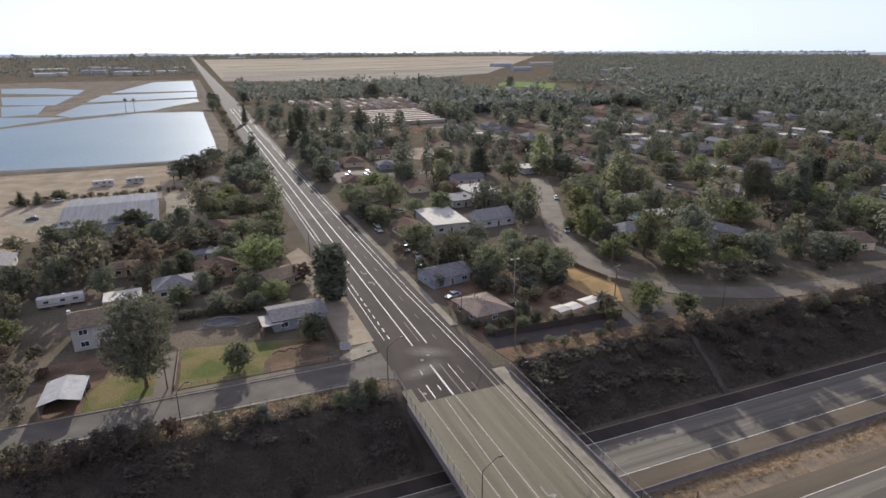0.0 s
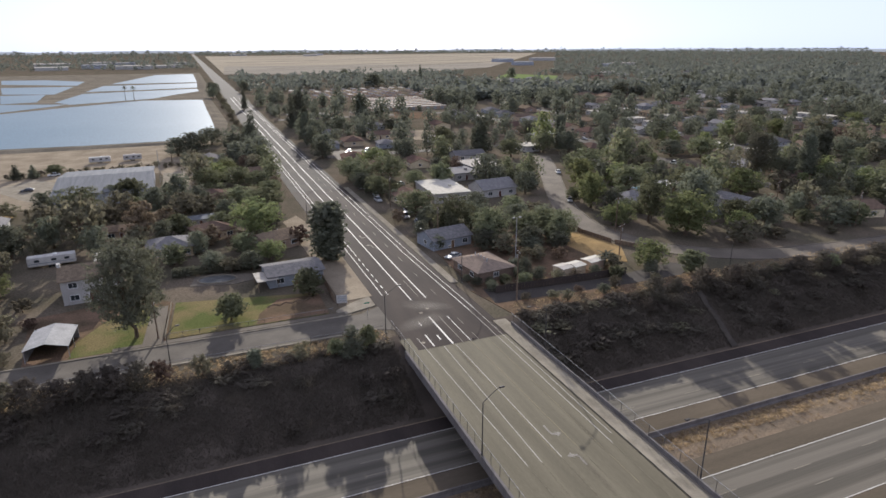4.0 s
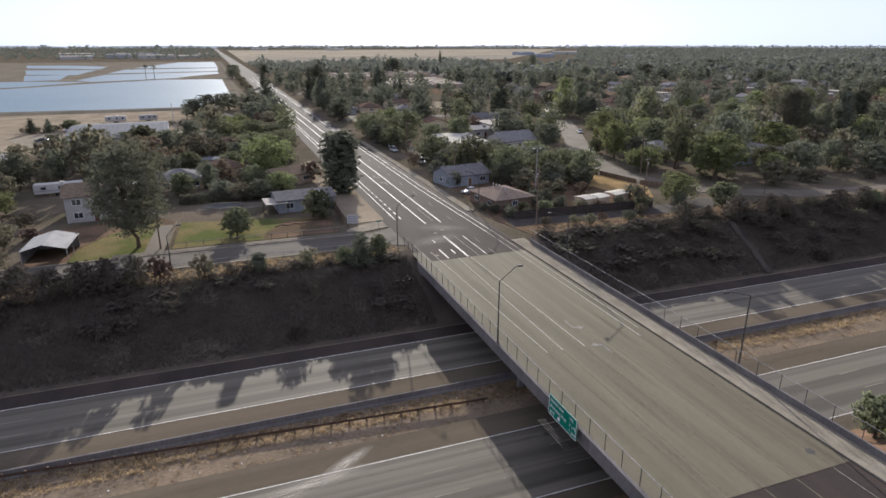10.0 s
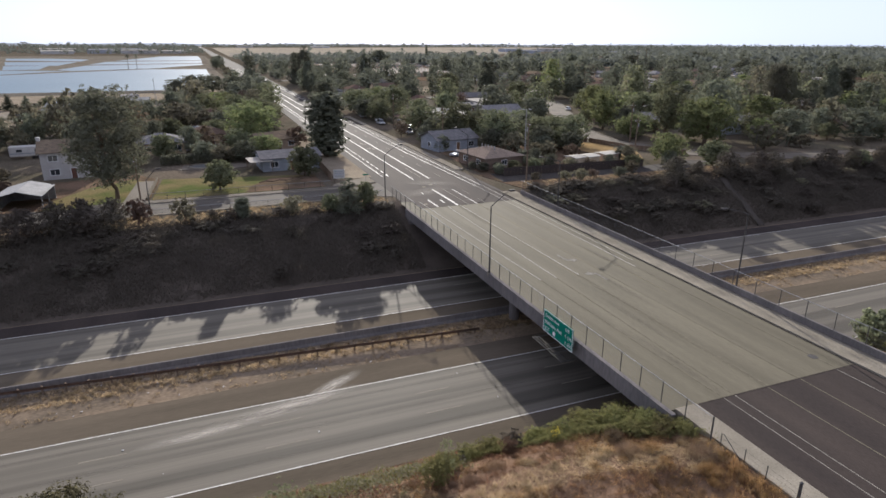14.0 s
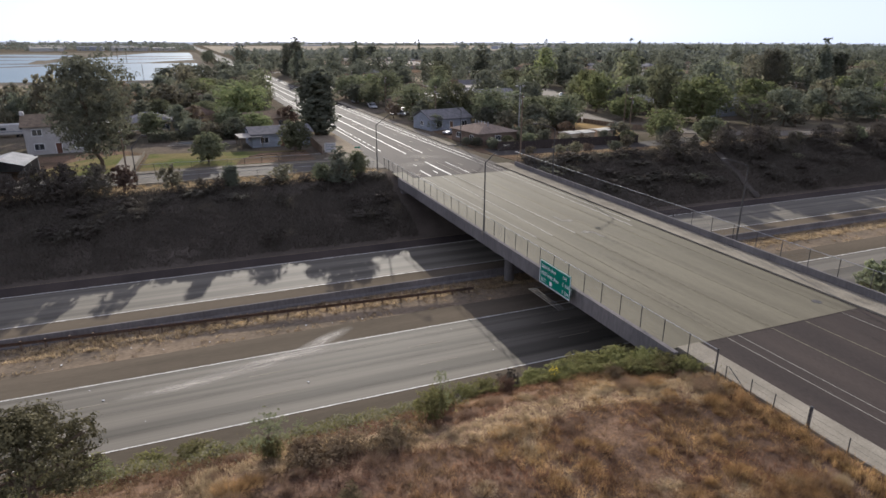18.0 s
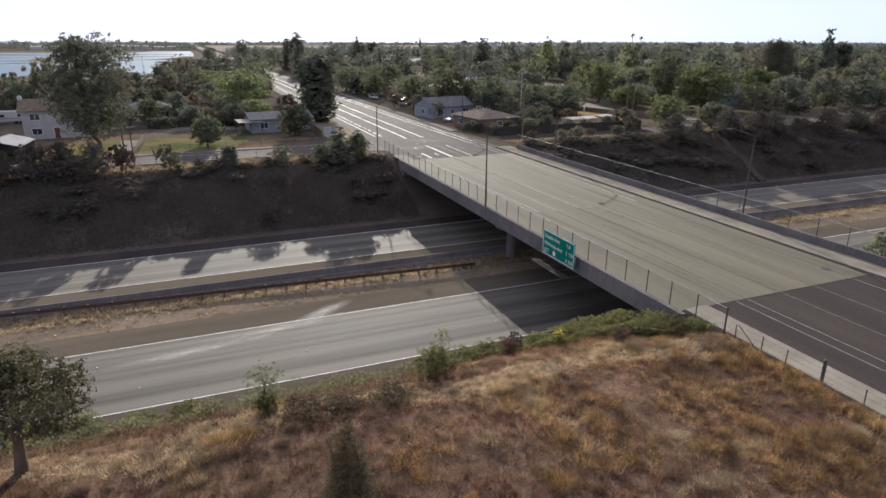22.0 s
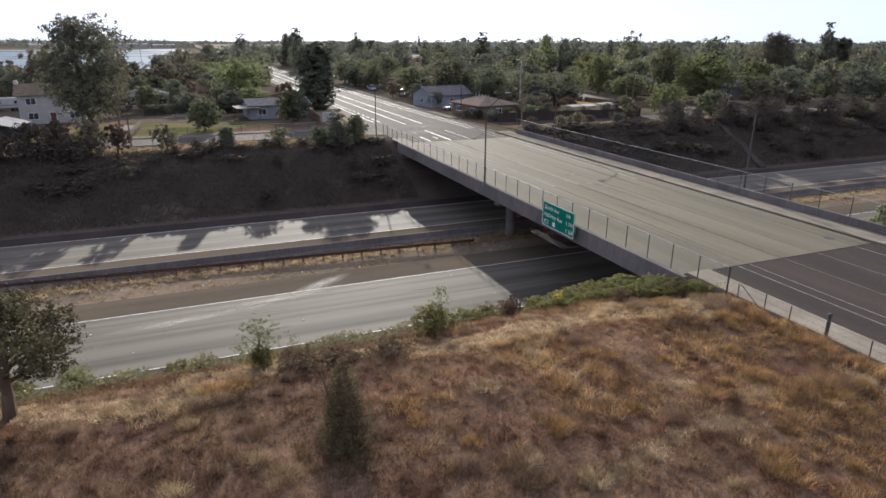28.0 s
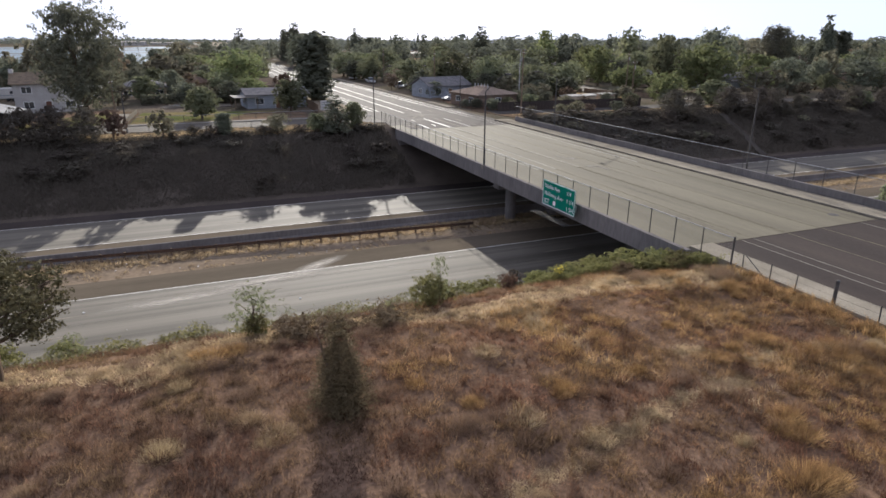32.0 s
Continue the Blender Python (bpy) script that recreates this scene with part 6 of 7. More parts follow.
# bank in front: the lone tree, the sapling and the bushes along the edge
plant("bank_tree", -9.3, 29.6, 8.6, 5.8)
plant("sapling", 4.35, 21.2, 2.9, 4.2)
for kind, x, y, w, h in (("green_bush", 12.0, 31.6, 2.6, 2.0), ("weed", 12.9, 32.0, 1.5, 3.0), ("brown_bush", 8.7, 29.2, 4.0, 0.85), ("weed", 9.1, 29.8, 0.7, 1.1), ("brown_bush", 4.2, 29.5, 4.2, 0.9), ("brown_bush", 6.0, 29.7, 3.0, 0.75), ("green_bush", 13.4, 33.4, 2.2, 1.4), ("dry_shrub", 14.8, 34.2, 1.6, 0.8), ("brown_bush", 18.4, 33.6, 1.6, 1.2), ("brown_bush", 3.6, 30.6, 1.8, 0.8), ("weed", 2.0, 31.4, 3.2, 2.9), ("green_bush", 2.0, 31.2, 1.8, 1.2), ("green_bush", 15.6, 34.6, 2.4, 1.3), ("green_bush", 17.4, 35.0, 2.6, 1.4), ("shrub", 19.4, 34.8, 2.0, 1.7), ("green_bush", 21.2, 34.6, 2.8, 1.3),
                         ("green_bush", 23.4, 34.2, 3.4, 1.3), ("green_bush", 25.4, 33.6, 3.8, 1.4), ("green_bush", 27.3, 32.8, 4.0, 1.5), ("green_bush", 29.2, 31.4, 3.4, 1.3), ("green_bush", 26.2, 35.4, 3.6, 1.5), ("green_bush", 28.6, 34.6, 3.6, 1.7), ("brown_bush", 25.4, 30.8, 1.8, 0.9), ("brown_bush", 29.3, 29.6, 2.2, 0.8), ("green_bush", -2.2, 36.6, 3.4, 1.1), ("green_bush", -5.0, 37.2, 3.0, 1.1), ("green_bush", -8.0, 36.4, 2.6, 1.6), ("green_bush", -11.0, 35.4, 3.2, 1.8), ("weed", -7.0, 34.2, 1.6, 1.8), ("weed", 4.2, 35.0, 1.0, 1.5), ("dry_shrub", -1.0, 34.6, 2.2, 0.9)):
    plant(kind, x, y, w, h, group="bank bushes")
for x, y, w, h in ((29.4, 29.8, 3.0, 1.2), (30.0, 28.6, 2.2, 0.9), (27.6, 30.8, 2.6, 1.0)):
    plant("green_bush", x, y, w, h, group="bank bushes")
yellow = plant("green_bush", 22.1, 33.2, 1.1, 1.0, label="small bush with yellow flowers")
rs = np.random.default_rng(3)
c = np.stack([22.1 + rs.normal(size=70) * 0.2, 33.2 + rs.normal(size=70) * 0.2, ground_z(22.1, 33.2) + rs.uniform(0.75, 1.2, 70)], 1)
petals = link_mesh("flowers", cards_mesh("flowers", c - [22.1, 33.2, ground_z(22.1, 33.2)], rs.normal(size=c.shape) + [0, -0.5, 1], rs.uniform(0.03, 0.055, 70), rs), M["flower"], label="bright yellow flowers")
petals.parent, petals.matrix_parent_inverse = yellow, Matrix.Diagonal((1 / yellow.scale.x, 1 / yellow.scale.y, 1 / yellow.scale.z, 1))
for kind, x, y, w, h in (("round", 62.4, 36.5, 5.6, 5.0), ("shrub", 65, 33, 5, 4.0), ("shrub", 65.6, 36.5, 4.5, 3.0), ("green_bush", 60.4, 33.5, 2.6, 2.0)):
    plant(kind, x, y, w, h, group="bank bushes")


# shrubs round the corner house and along its fence
for kind, x, y, w, h in (("dark", 55.6, 118.4, 3.2, 2.2), ("dark", 58.4, 116.8, 3.4, 2.2), ("round", 62.0, 116.6, 3.6, 2.4), ("dark", 66.8, 118.6, 4.2, 3.0), ("dark", 68.4, 124, 4.4, 3.2), ("dark", 54.6, 121.6, 2.6, 1.8), ("dark", 57.5, 114.2, 3.6, 2.4), ("olive", 61.5, 113.6, 3.2, 2.0), ("round", 66, 114.5, 4.4, 3.0), ("dark", 70.5, 116, 4.6, 3.4), ("olive", 74.5, 114.5, 4, 2.6), ("red", 79, 113.4, 3.6, 2.4), ("dark", 84, 113, 4, 3.0), ("round", 88, 110, 4.2, 3.2), ("olive", 62, 107, 3.0, 1.6), ("olive", 68, 105.6, 3.4, 1.8), ("red", 75, 106.2, 3.0, 1.6), ("dark", 80, 103.6, 3.6, 2.2), ("olive", 95, 104.6, 3.6, 2.4), ("dark", 98, 110, 4.4, 3.6), ("dark", 70, 122, 5, 3.8), ("olive", 73.5, 128, 5, 4)):
    plant(kind, x, y, w, h, group="yard shrubs")


# thick green growth where the bank meets the bridge
rs = np.random.default_rng(77)
c = []
for k in range(36000):
    f = rs.random()
    x = 14.5 + 16.4 * f
    y = 35.4 - 5.2 * max(0.0, f - 0.35) / 0.65 * f + rs.normal() * (0.55 + 0.75 * f)
    top = (0.45 + 0.7 * f) * (0.75 + 0.6 * noise.noise((x * 0.55, y * 0.55, 6)))
    c.append((x, y, ground_z(x, y) + max(0.12, top) * (1 - 0.6 * rs.random() ** 2)))
c = np.array(c)
tagged(link_mesh("bank_growth", cards_mesh("bank_growth", c, rs.normal(size=c.shape) * 0.7 + [0, -0.2, 0.8], rs.uniform(0.035, 0.08, len(c)), rs), M["leaf_hedge"], kind="stuff"), "thick green growth along the edge of the bank", "bushes")
c = []
for k in range(30000):
    x = rs.uniform(-24, 15)
    y = 35.0 + 0.9 * noise.noise((x * 0.2, 0, 3)) + rs.normal() * 1.3
    c.append((x, y, ground_z(x, y) + rs.random() * max(0.12, 0.62 + 0.9 * noise.noise((x * 0.5, y * 0.5, 2)))))
c = np.array(c)
for share, leafy in ((slice(0, None, 2), "leaf_hedge"), (slice(1, None, 2), "leaf_olive")):
    q = c[share]
    tagged(link_mesh("low_weeds", cards_mesh("low_weeds", q, rs.normal(size=q.shape) * 0.7 + [0, -0.2, 0.8], rs.uniform(0.05, 0.11, len(q)), rs), M[leafy], kind="stuff"), "low olive green weeds along the freeway shoulder", "weeds")


# palms: leaning trunk with a head of drooping fronds
def palm(x, y, h, z=0.0, spread=2.2):
    ob = thing("palm_tree", "tall thin palm with a round head of fronds", "palm", pose(x, y, z))
    tube("trunk", [(0, 0, -0.3), (h * 0.01, 0, h * 0.5), (h * 0.02, 0, h)], [0.26, 0.2, 0.17], M["bark"], ob)
    bm = bmesh.new()
    for k in range(26):
        a, lift = k * 2.4, 0.9 - 1.7 * (k / 26)
        last = None
        for s in range(5):
            f = s / 4
            r = spread * f
            p = Vector((math.cos(a) * r + h * 0.02, math.sin(a) * r, h + lift * r - 0.5 * r * f))
            wd = Vector((-math.sin(a), math.cos(a), 0)) * (0.34 * (1 - f) ** 0.5 + 0.03)
            pair = [bm.verts.new(p - wd), bm.verts.new(p + wd)]
            if last:
                bm.faces.new((last[0], last[1], pair[1], pair[0]))
            last = pair
    part("fronds", bm, M["leaf_dark"], ob)
    return ob


palm(-59.5, 692.5, 13.2, 0.9, 3.2)
palm(-51.7, 690, 13.2, 0.9, 3.2)
palm(90.5, 118, 3.0, 0, 2.6)
palm(148, 121, 2.8, 0, 2.2)
palm(-12, 318, 6, 0, 2.6)
palm(330, 420, 24, 0, 2.4)
palm(345, 428, 22, 0, 2.4)
palm(385, 640, 24, 0, 3)

# far woods, too many to count
rs = np.random.default_rng(21)
pts = []
for k in range(22000):
    y = 560 + 4000 * rs.random() ** 1.9
    x = rs.uniform(-0.5 * y - 60, 1.4 * y + 150)
    edge = 250 + (y - 640) * 0.9
    if 1050 < y < 3350 and 50 < x < 0.62 * y:
        continue
    if -440 < x < 62 and y < 1560 or x < 62 and y < 1500 or y < 1050 and 55 < x < 240 and y < 760:
        continue
    if 25 < x < 58:
        continue
    if 455 < x < 610 and 850 < y < 1140 or 380 < x < 600 and 690 < y < 1000 and rs.random() < 0.9:
        continue
    if x < 0 and rs.random() < 0.45:
        continue
    pts.append((x, y))
for k in range(3200):
    y = rs.uniform(110, 560)
    x = rs.uniform(500, 1500)
    pts.append((x, y))
for k in range(150):
    pts.append((rs.uniform(60, 470), rs.uniform(1040, 1110)))
pts = np.array(pts)
hs = rs.uniform(6.0, 12.0, len(pts)) * (1 + np.clip(pts[:, 1] - 1500, 0, 3000) / 6000) * np.where(rs.random(len(pts)) < 0.05, 1.7, 1.0)
ws = hs * rs.uniform(0.35, 0.62, len(pts))
per = 16
idx = np.repeat(np.arange(len(pts)), per)
d = rs.normal(size=(len(idx), 3))
d /= np.linalg.norm(d, axis=1, keepdims=True)
cen = np.stack([pts[idx, 0], pts[idx, 1], hs[idx] * 0.55], 1) + d * np.stack([ws[idx], ws[idx], hs[idx] * 0.45], 1) * rs.uniform(0.5, 1.05, (len(idx), 1))
woods = cards_mesh("far_woods", cen, d + rs.normal(size=d.shape) * 0.3, hs[idx] * rs.uniform(0.12, 0.24, len(idx)), rs, 0.7)
# bluish pale leaf tone: the haze over the far woods is in the colour
M["leaf_far"] = leaf_mat("hazed_distant_leaves", (0.076, 0.082, 0.068), (0.104, 0.11, 0.092), 0.35)
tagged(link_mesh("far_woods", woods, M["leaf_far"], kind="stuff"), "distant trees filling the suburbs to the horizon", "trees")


# ---- dry grass, too many blades to count ----
def grass(name, label, places, per, height, lean, material, seed, width=0.035):
    rg = np.random.default_rng(seed)
    k = len(places)
    base = np.repeat(places, per, axis=0) + np.concatenate([rg.normal(size=(k * per, 2)) * 0.13, np.zeros((k * per, 1))], 1)
    hh = np.repeat(height, per) * rg.uniform(0.5, 1.15, k * per)
    a = rg.uniform(0, math.tau, k * per)
    side = np.stack([np.cos(a), np.sin(a), 0 * a], 1) * width * rg.uniform(0.6, 1.5, (k * per, 1))
    tip = base + np.stack([rg.normal(size=k * per) * lean * hh, rg.normal(size=k * per) * lean * hh, hh], 1)
    vs = np.stack([base - side - [0, 0, 0.04], base + side - [0, 0, 0.04], tip], 1).reshape(-1, 3)
    return tagged(link_mesh(name, tri_mesh(name, vs, np.arange(k * per * 3).reshape(-1, 3)), material, kind="stuff"), label, "grass")


def spots(n, x0, x1, y0, y1, seed, keep=None):
    rg = np.random.default_rng(seed)
    out, hh = [], []
    for k in range(n):
        x, y = rg.uniform(x0, x1), rg.uniform(y0, y1)
        v = noise.noise((x * 0.22, y * 0.22, 11)) + 0.5 * noise.noise((x * 0.9, y * 0.9, 4))
        if keep and not keep(x, y, v):
            continue
        out.append((x, y, ground_z(x, y)))
        hh.append(0.28 + 0.22 * v + 0.16 * noise.noise((x * 1.7, y * 1.7, 29)) + 0.1 * rg.random())
    return np.array(out), np.clip(np.array(hh), 0.1, 0.8)


def bare(x, y):
    """Trodden soil near the fence."""
    return noise.noise((x * 0.25, y * 0.25, 21)) * 4 + (x - 21) * 0.9 - (y - 15) * 0.8 > 6.0 and x < 29.5


TRAIL = [(7.0, 13.6), (9.9, 14.7), (12.7, 15.3), (16.4, 16.5), (20.9, 16.9), (23.5, 18.2)]


def trail(x, y):
    """How near a place lies to the broken pale streak across the bank."""
    best = 9.0
    for (ax, ay), (bx, by) in zip(TRAIL, TRAIL[1:]):
        f = max(0.0, min(1.0, ((x - ax) * (bx - ax) + (y - ay) * (by - ay)) / ((bx - ax) ** 2 + (by - ay) ** 2)))
        best = min(best, math.hypot(x - ax - f * (bx - ax), y - ay - f * (by - ay)))
    best = min(best, math.hypot(x - 20.3, y - 19.7) - 0.3)
    return best + 0.7 * noise.noise((x * 0.9, y * 0.9, 61))


def crest(x, y):
    """How much a place belongs to the pale top edge of the bank."""
    return max(0.0, 1 - abs(y - 29.5 - 2.2 * noise.noise((x * 0.12, 3, 9)) + 0.10 * max(0, x - 8)) / 2.8)


def gold(x, y):
    return noise.noise((x * 0.16, y * 0.16, 31)) + 0.045 * (x - 13) - 0.02 * abs(y - 22)


p, hh = spots(26000, -26, 30.6, 6, 40, 1, lambda x, y, v: v < 0.55 and not bare(x, y) and crest(x, y) < 0.6 and trail(x, y) > 0.3)
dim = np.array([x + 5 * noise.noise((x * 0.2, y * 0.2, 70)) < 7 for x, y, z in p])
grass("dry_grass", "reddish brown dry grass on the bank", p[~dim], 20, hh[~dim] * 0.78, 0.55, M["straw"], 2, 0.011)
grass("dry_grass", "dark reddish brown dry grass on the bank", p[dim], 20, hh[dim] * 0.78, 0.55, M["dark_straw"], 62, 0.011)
p, hh = spots(20000, -26, 30.6, 6, 40, 3, lambda x, y, v: (gold(x, y) + 0.6 * v > 0.22) and not bare(x, y) and crest(x, y) < 0.7)
grass("golden_grass", "golden dry tufts on the bank", p, 18, hh * 0.75, 0.55, M["gold_straw"], 4, 0.011)
p, hh = spots(19000, -26, 30.6, 22, 38, 15, lambda x, y, v: crest(x, y) + 0.5 * v > 0.42)
grass("pale_grass", "pale straw along the crest of the bank", p, 14, hh * 0.65, 0.8, M["pale_straw"], 16, 0.016)
p, hh = spots(5200, -26, 30.6, 6, 40, 17, lambda x, y, v: v - 0.3 * noise.noise((x * 0.5, y * 0.5, 44)) > 0.48 - 0.013 * x)
grass("pale_tufts", "pale grey tufts in the brown grass", p, 16, hh * 0.6, 0.8, M["pale_straw"], 18, 0.014)
p, hh = spots(9000, 6, 24.5, 12.5, 21.5, 27, lambda x, y, v: trail(x, y) < 0.42)
grass("trodden_straw", "pale flattened straw along a trodden streak", p, 16, hh * 0.4, 1.6, M["pale_straw"], 28, 0.012)
p, hh = spots(420, 29.4, 30.7, 8, 29.5, 13, lambda x, y, v: v > 0.05)
grass("tall_grass", "tall dry grass along the fence", p, 14, hh * 1.3, 0.45, M["gold_straw"], 14, 0.016)


def tuft(label, x, y, w, h, material, seed, blades=420):
    """One clump of grass that stands out from the rest."""
    rg = np.random.default_rng(seed)
    a, r = rg.uniform(0, math.tau, blades), w / 2 * np.sqrt(rg.random(blades))
    foot = np.stack([np.cos(a) * r, np.sin(a) * r, np.full(blades, -0.08)], 1)
    hh = h * rg.uniform(0.55, 1.1, blades) * (1.05 - 0.5 * (2 * r / w) ** 2)
    tip = foot + np.stack([np.cos(a) * r * 0.6 + rg.normal(size=blades) * 0.22 * h, np.sin(a) * r * 0.6 + rg.normal(size=blades) * 0.22 * h, hh], 1)
    b = rg.uniform(0, math.tau, blades)
    side = np.stack([np.cos(b), np.sin(b), 0 * b], 1) * 0.009
    me = tri_mesh("grass_tuft", np.stack([foot - side, foot + side, tip], 1).reshape(-1, 3), np.arange(blades * 3).reshape(-1, 3))
    ob = link_mesh("grass_tuft", me, material)
    ob.location = (x, y, ground_z(x, y))
    return tagged(ob, label, "grass", group="grass tufts")


TUFTS = [(13.3, 19.2, 1.0, 0.6, "gold_straw"), (13.0, 18.8, 0.7, 0.5, "gold_straw"), (20.1, 14.0, 1.1, 0.65, "gold_straw"), (19.8, 12.9, 1.2, 0.6, "gold_straw"), (19.3, 13.5, 0.9, 0.6, "gold_straw"), (17.7, 11.1, 1.5, 0.75, "gold_straw"), (18.5, 11.0, 1.2, 0.7, "gold_straw"), (27.7, 16.7, 1.2, 0.6, "leaf_dry"), (9.8, 18.1, 1.2, 0.4, "dead"), (10.8, 17.9, 1.0, 0.4, "dead"), (18.5, 17.6, 1.1, 0.45, "dead"), (-0.5, 27.8, 1.7, 0.6, "gold_straw"), (0.6, 28.2, 1.2, 0.5, "gold_straw"), (17.8, 22.6, 1.0, 0.45, "gold_straw"), (26.9, 16.5, 1.3, 0.55, "gold_straw"), (25.9, 17.4, 1.0, 0.5, "gold_straw"), (25.2, 28.6, 1.6, 0.7, "leaf_dry"), (29.2, 26.2, 1.5, 0.7, "leaf_dry"), (28.4, 24.6, 1.2, 0.6, "gold_straw"), (16.5, 16.4, 1.2, 0.25, "pale_straw"), (9.2, 19.3, 0.8, 0.45, "gold_straw"), (1.2, 23.8, 1.3, 0.35, "dead")]
rng = random.Random(51)
for k in range(150):
    x, y = rng.uniform(-18, 30), rng.uniform(8, 32)
    g = gold(x, y)
    TUFTS.append((x, y, rng.uniform(0.5, 1.2), rng.uniform(0.3, 0.55), "gold_straw" if g > rng.uniform(-0.1, 0.5) else rng.choice(("dead", "dead", "leaf_dry", "pale_straw" if x > 10 else "dead"))))
for k, (x, y, w, h, mm) in enumerate(TUFTS):
    tuft({"gold_straw": "golden tuft of dry grass", "dead": "dark dead weed clump in dry grass", "leaf_dry": "tan dry weed clump in dry grass", "pale_straw": "pale flattened tuft of dry grass"}[mm], x, y, w, h, M[mm], 40 + k, int(520 * w + 300))
p, hh = spots(7000, -60, 130, 59.9, 63.5, 5)
grass("median_grass", "orange brown dry grass in the freeway median", p, 9, hh * 0.85, 0.6, M["median_straw"], 6, 0.035)
p, hh = spots(2200, -60, 130, 57.6, 59.9, 19, lambda x, y, v: v > 0.0)
grass("median_grass", "short dry straw in the freeway median", p, 7, hh * 0.45, 0.6, M["median_straw"], 20, 0.035)
p, hh = spots(3600, -70, 29, 98.5, 104.4, 7)
grass("verge_grass", "golden dry grass along the top of the slope", p, 8, hh * 0.9, 0.5, M["median_straw"], 8, 0.045)
p, hh = spots(4200, 57, 190, 97, 106, 9)
grass("verge_grass", "brown dry grass along the top of the slope", p, 8, hh * 0.9, 0.5, M["median_straw"], 10, 0.045)
p, hh = spots(5200, 57, 215, 98.3, 100.6, 33, lambda x, y, v: not 99 < x < 101.5)
grass("crest_weeds", "dense dark weeds along the crest of the slope", p, 12, hh * 2.3, 0.35, M["leaf_shade"], 34, 0.06)


# ---- lamps, poles, signs ----
def street_lamp(x, y, z, h, arm, rise=1.7, label="grey steel street lamp with a curved arm"):
    """A tall lamp: base, shaft, rising arm and flat head; arm: sideways reach, plus x or minus x."""
    ob = thing("street_lamp", label, "street lamp", pose(x, y, z), group="street lamps")
    s = 1 if arm > 0 else -1
    box("base", -0.22, -0.22, -0.3, 0.22, 0.22, 0.12, M["concrete"], ob, bevel=0.02)
    tube("shaft", [(0, 0, 0.1), (0, 0, h - rise)], [0.105, 0.07], M["dark_steel"], ob)
    a = abs(arm)
    tube("arm", [(0, 0, h - rise - 0.05), (s * a * 0.06, 0, h - 0.95 * rise), (s * a * 0.5, 0, h - 0.48 * rise), (s * a * 0.85, 0, h - 0.12 * rise), (s * a, 0, h)], [0.06, 0.055, 0.05, 0.045, 0.04], M["dark_steel"], ob)
    head = box("head", min(s * a, s * (a + 0.75)), -0.16, h - 0.07, max(s * a, s * (a + 0.75)), 0.16, h + 0.11, M["dark_steel"], ob, bevel=0.05)
    box("lens", min(s * (a + 0.1), s * (a + 0.65)), -0.12, h - 0.12, max(s * (a + 0.1), s * (a + 0.65)), 0.12, h - 0.06, M["dark_steel"], head)
    return ob


street_lamp(30.35, 62.3, 0, 10.0, 2.3)
street_lamp(29.2, 103.0, 0, 9.4, 2.6)
street_lamp(54.0, 47.5, -0.2, 10.0, -3.2, 0.9)
street_lamp(53.95, 85.5, -0.2, 9.2, -3.3, 0.9)
street_lamp(53.2, 121.5, 0, 9.2, -2.6)
street_lamp(29.6, 190, 0, 9.2, 2.6)
street_lamp(118, 105.0, 0, 8.2, -1.8)
street_lamp(-9.0, 104.2, 0, 7.6, 1.6)


def utility_pole(x, y, h, turn=0):
    ob = thing("utility_pole", "weathered wooden utility pole with a crossarm", "pole", pose(x, y, 0, 0, 0, turn), group="utility poles")
    tube("shaft", [(0, 0, -0.4), (0, 0, h)], [0.17, 0.11], M["wood"], ob)
    box("crossarm", -1.2, -0.06, h - 0.9, 1.2, 0.06, h - 0.76, M["wood"], ob)
    for k in (-1.1, -0.5, 0.5, 1.1):
        tube("insulator", [(k, 0, h - 0.76), (k, 0, h - 0.6)], 0.05, M["frame"], ob, seg=6)
    tube("transformer", [(0.3, 0, h - 2.2), (0.3, 0, h - 1.4)], 0.22, M["steel"], ob, seg=10)
    return ob


POLES = [(59.7, 106.8, 12), (97.5, 121.5, 9.5), (58.5, 150, 11), (58.8, 195, 11), (59, 240, 11), (130, 148, 10), (176, 142, 10), (181, 118, 11), (-11.4, 117, 7.6), (111, 141, 10.8)]
for x, y, h in POLES:
    utility_pole(x, y, h, 80 if x < 62 else 20)
for a, b in ((0, 2), (2, 3), (3, 4), (0, 1), (1, 9), (9, 5), (5, 6)):
    for o in (-0.9, 0.9):
        (xa, ya, ha), (xb, yb, hb) = POLES[a], POLES[b]
        line = [(xa + (xb - xa) * t, ya + o + (yb - ya) * t, ha - 0.6 + (hb - ha) * t - 1.6 * 4 * t * (1 - t) * 0.4) for t in (0, 0.2, 0.4, 0.6, 0.8, 1)]
        tagged(tube("overhead_wire", line, 0.018, M["tar"], seg=4), "thin dark overhead wire between poles", "wire", group="overhead wires")

flood = thing("flood_light", "tall grey light pole with two lamp heads", "light pole", pose(71.8, 129.8, 0), group="street lamps")
tube("shaft", [(0, 0, -0.3), (0, 0, 11.6)], [0.14, 0.10], M["steel"], flood)
tube("crossbar", [(-0.9, 0, 11.5), (0.9, 0, 11.5)], 0.05, M["dark_steel"], flood, seg=6)
for x in (-0.9, 0.9):
    box("head", x - 0.35, -0.22, 11.42, x + 0.35, 0.22, 11.66, M["steel"], flood, bevel=0.04)
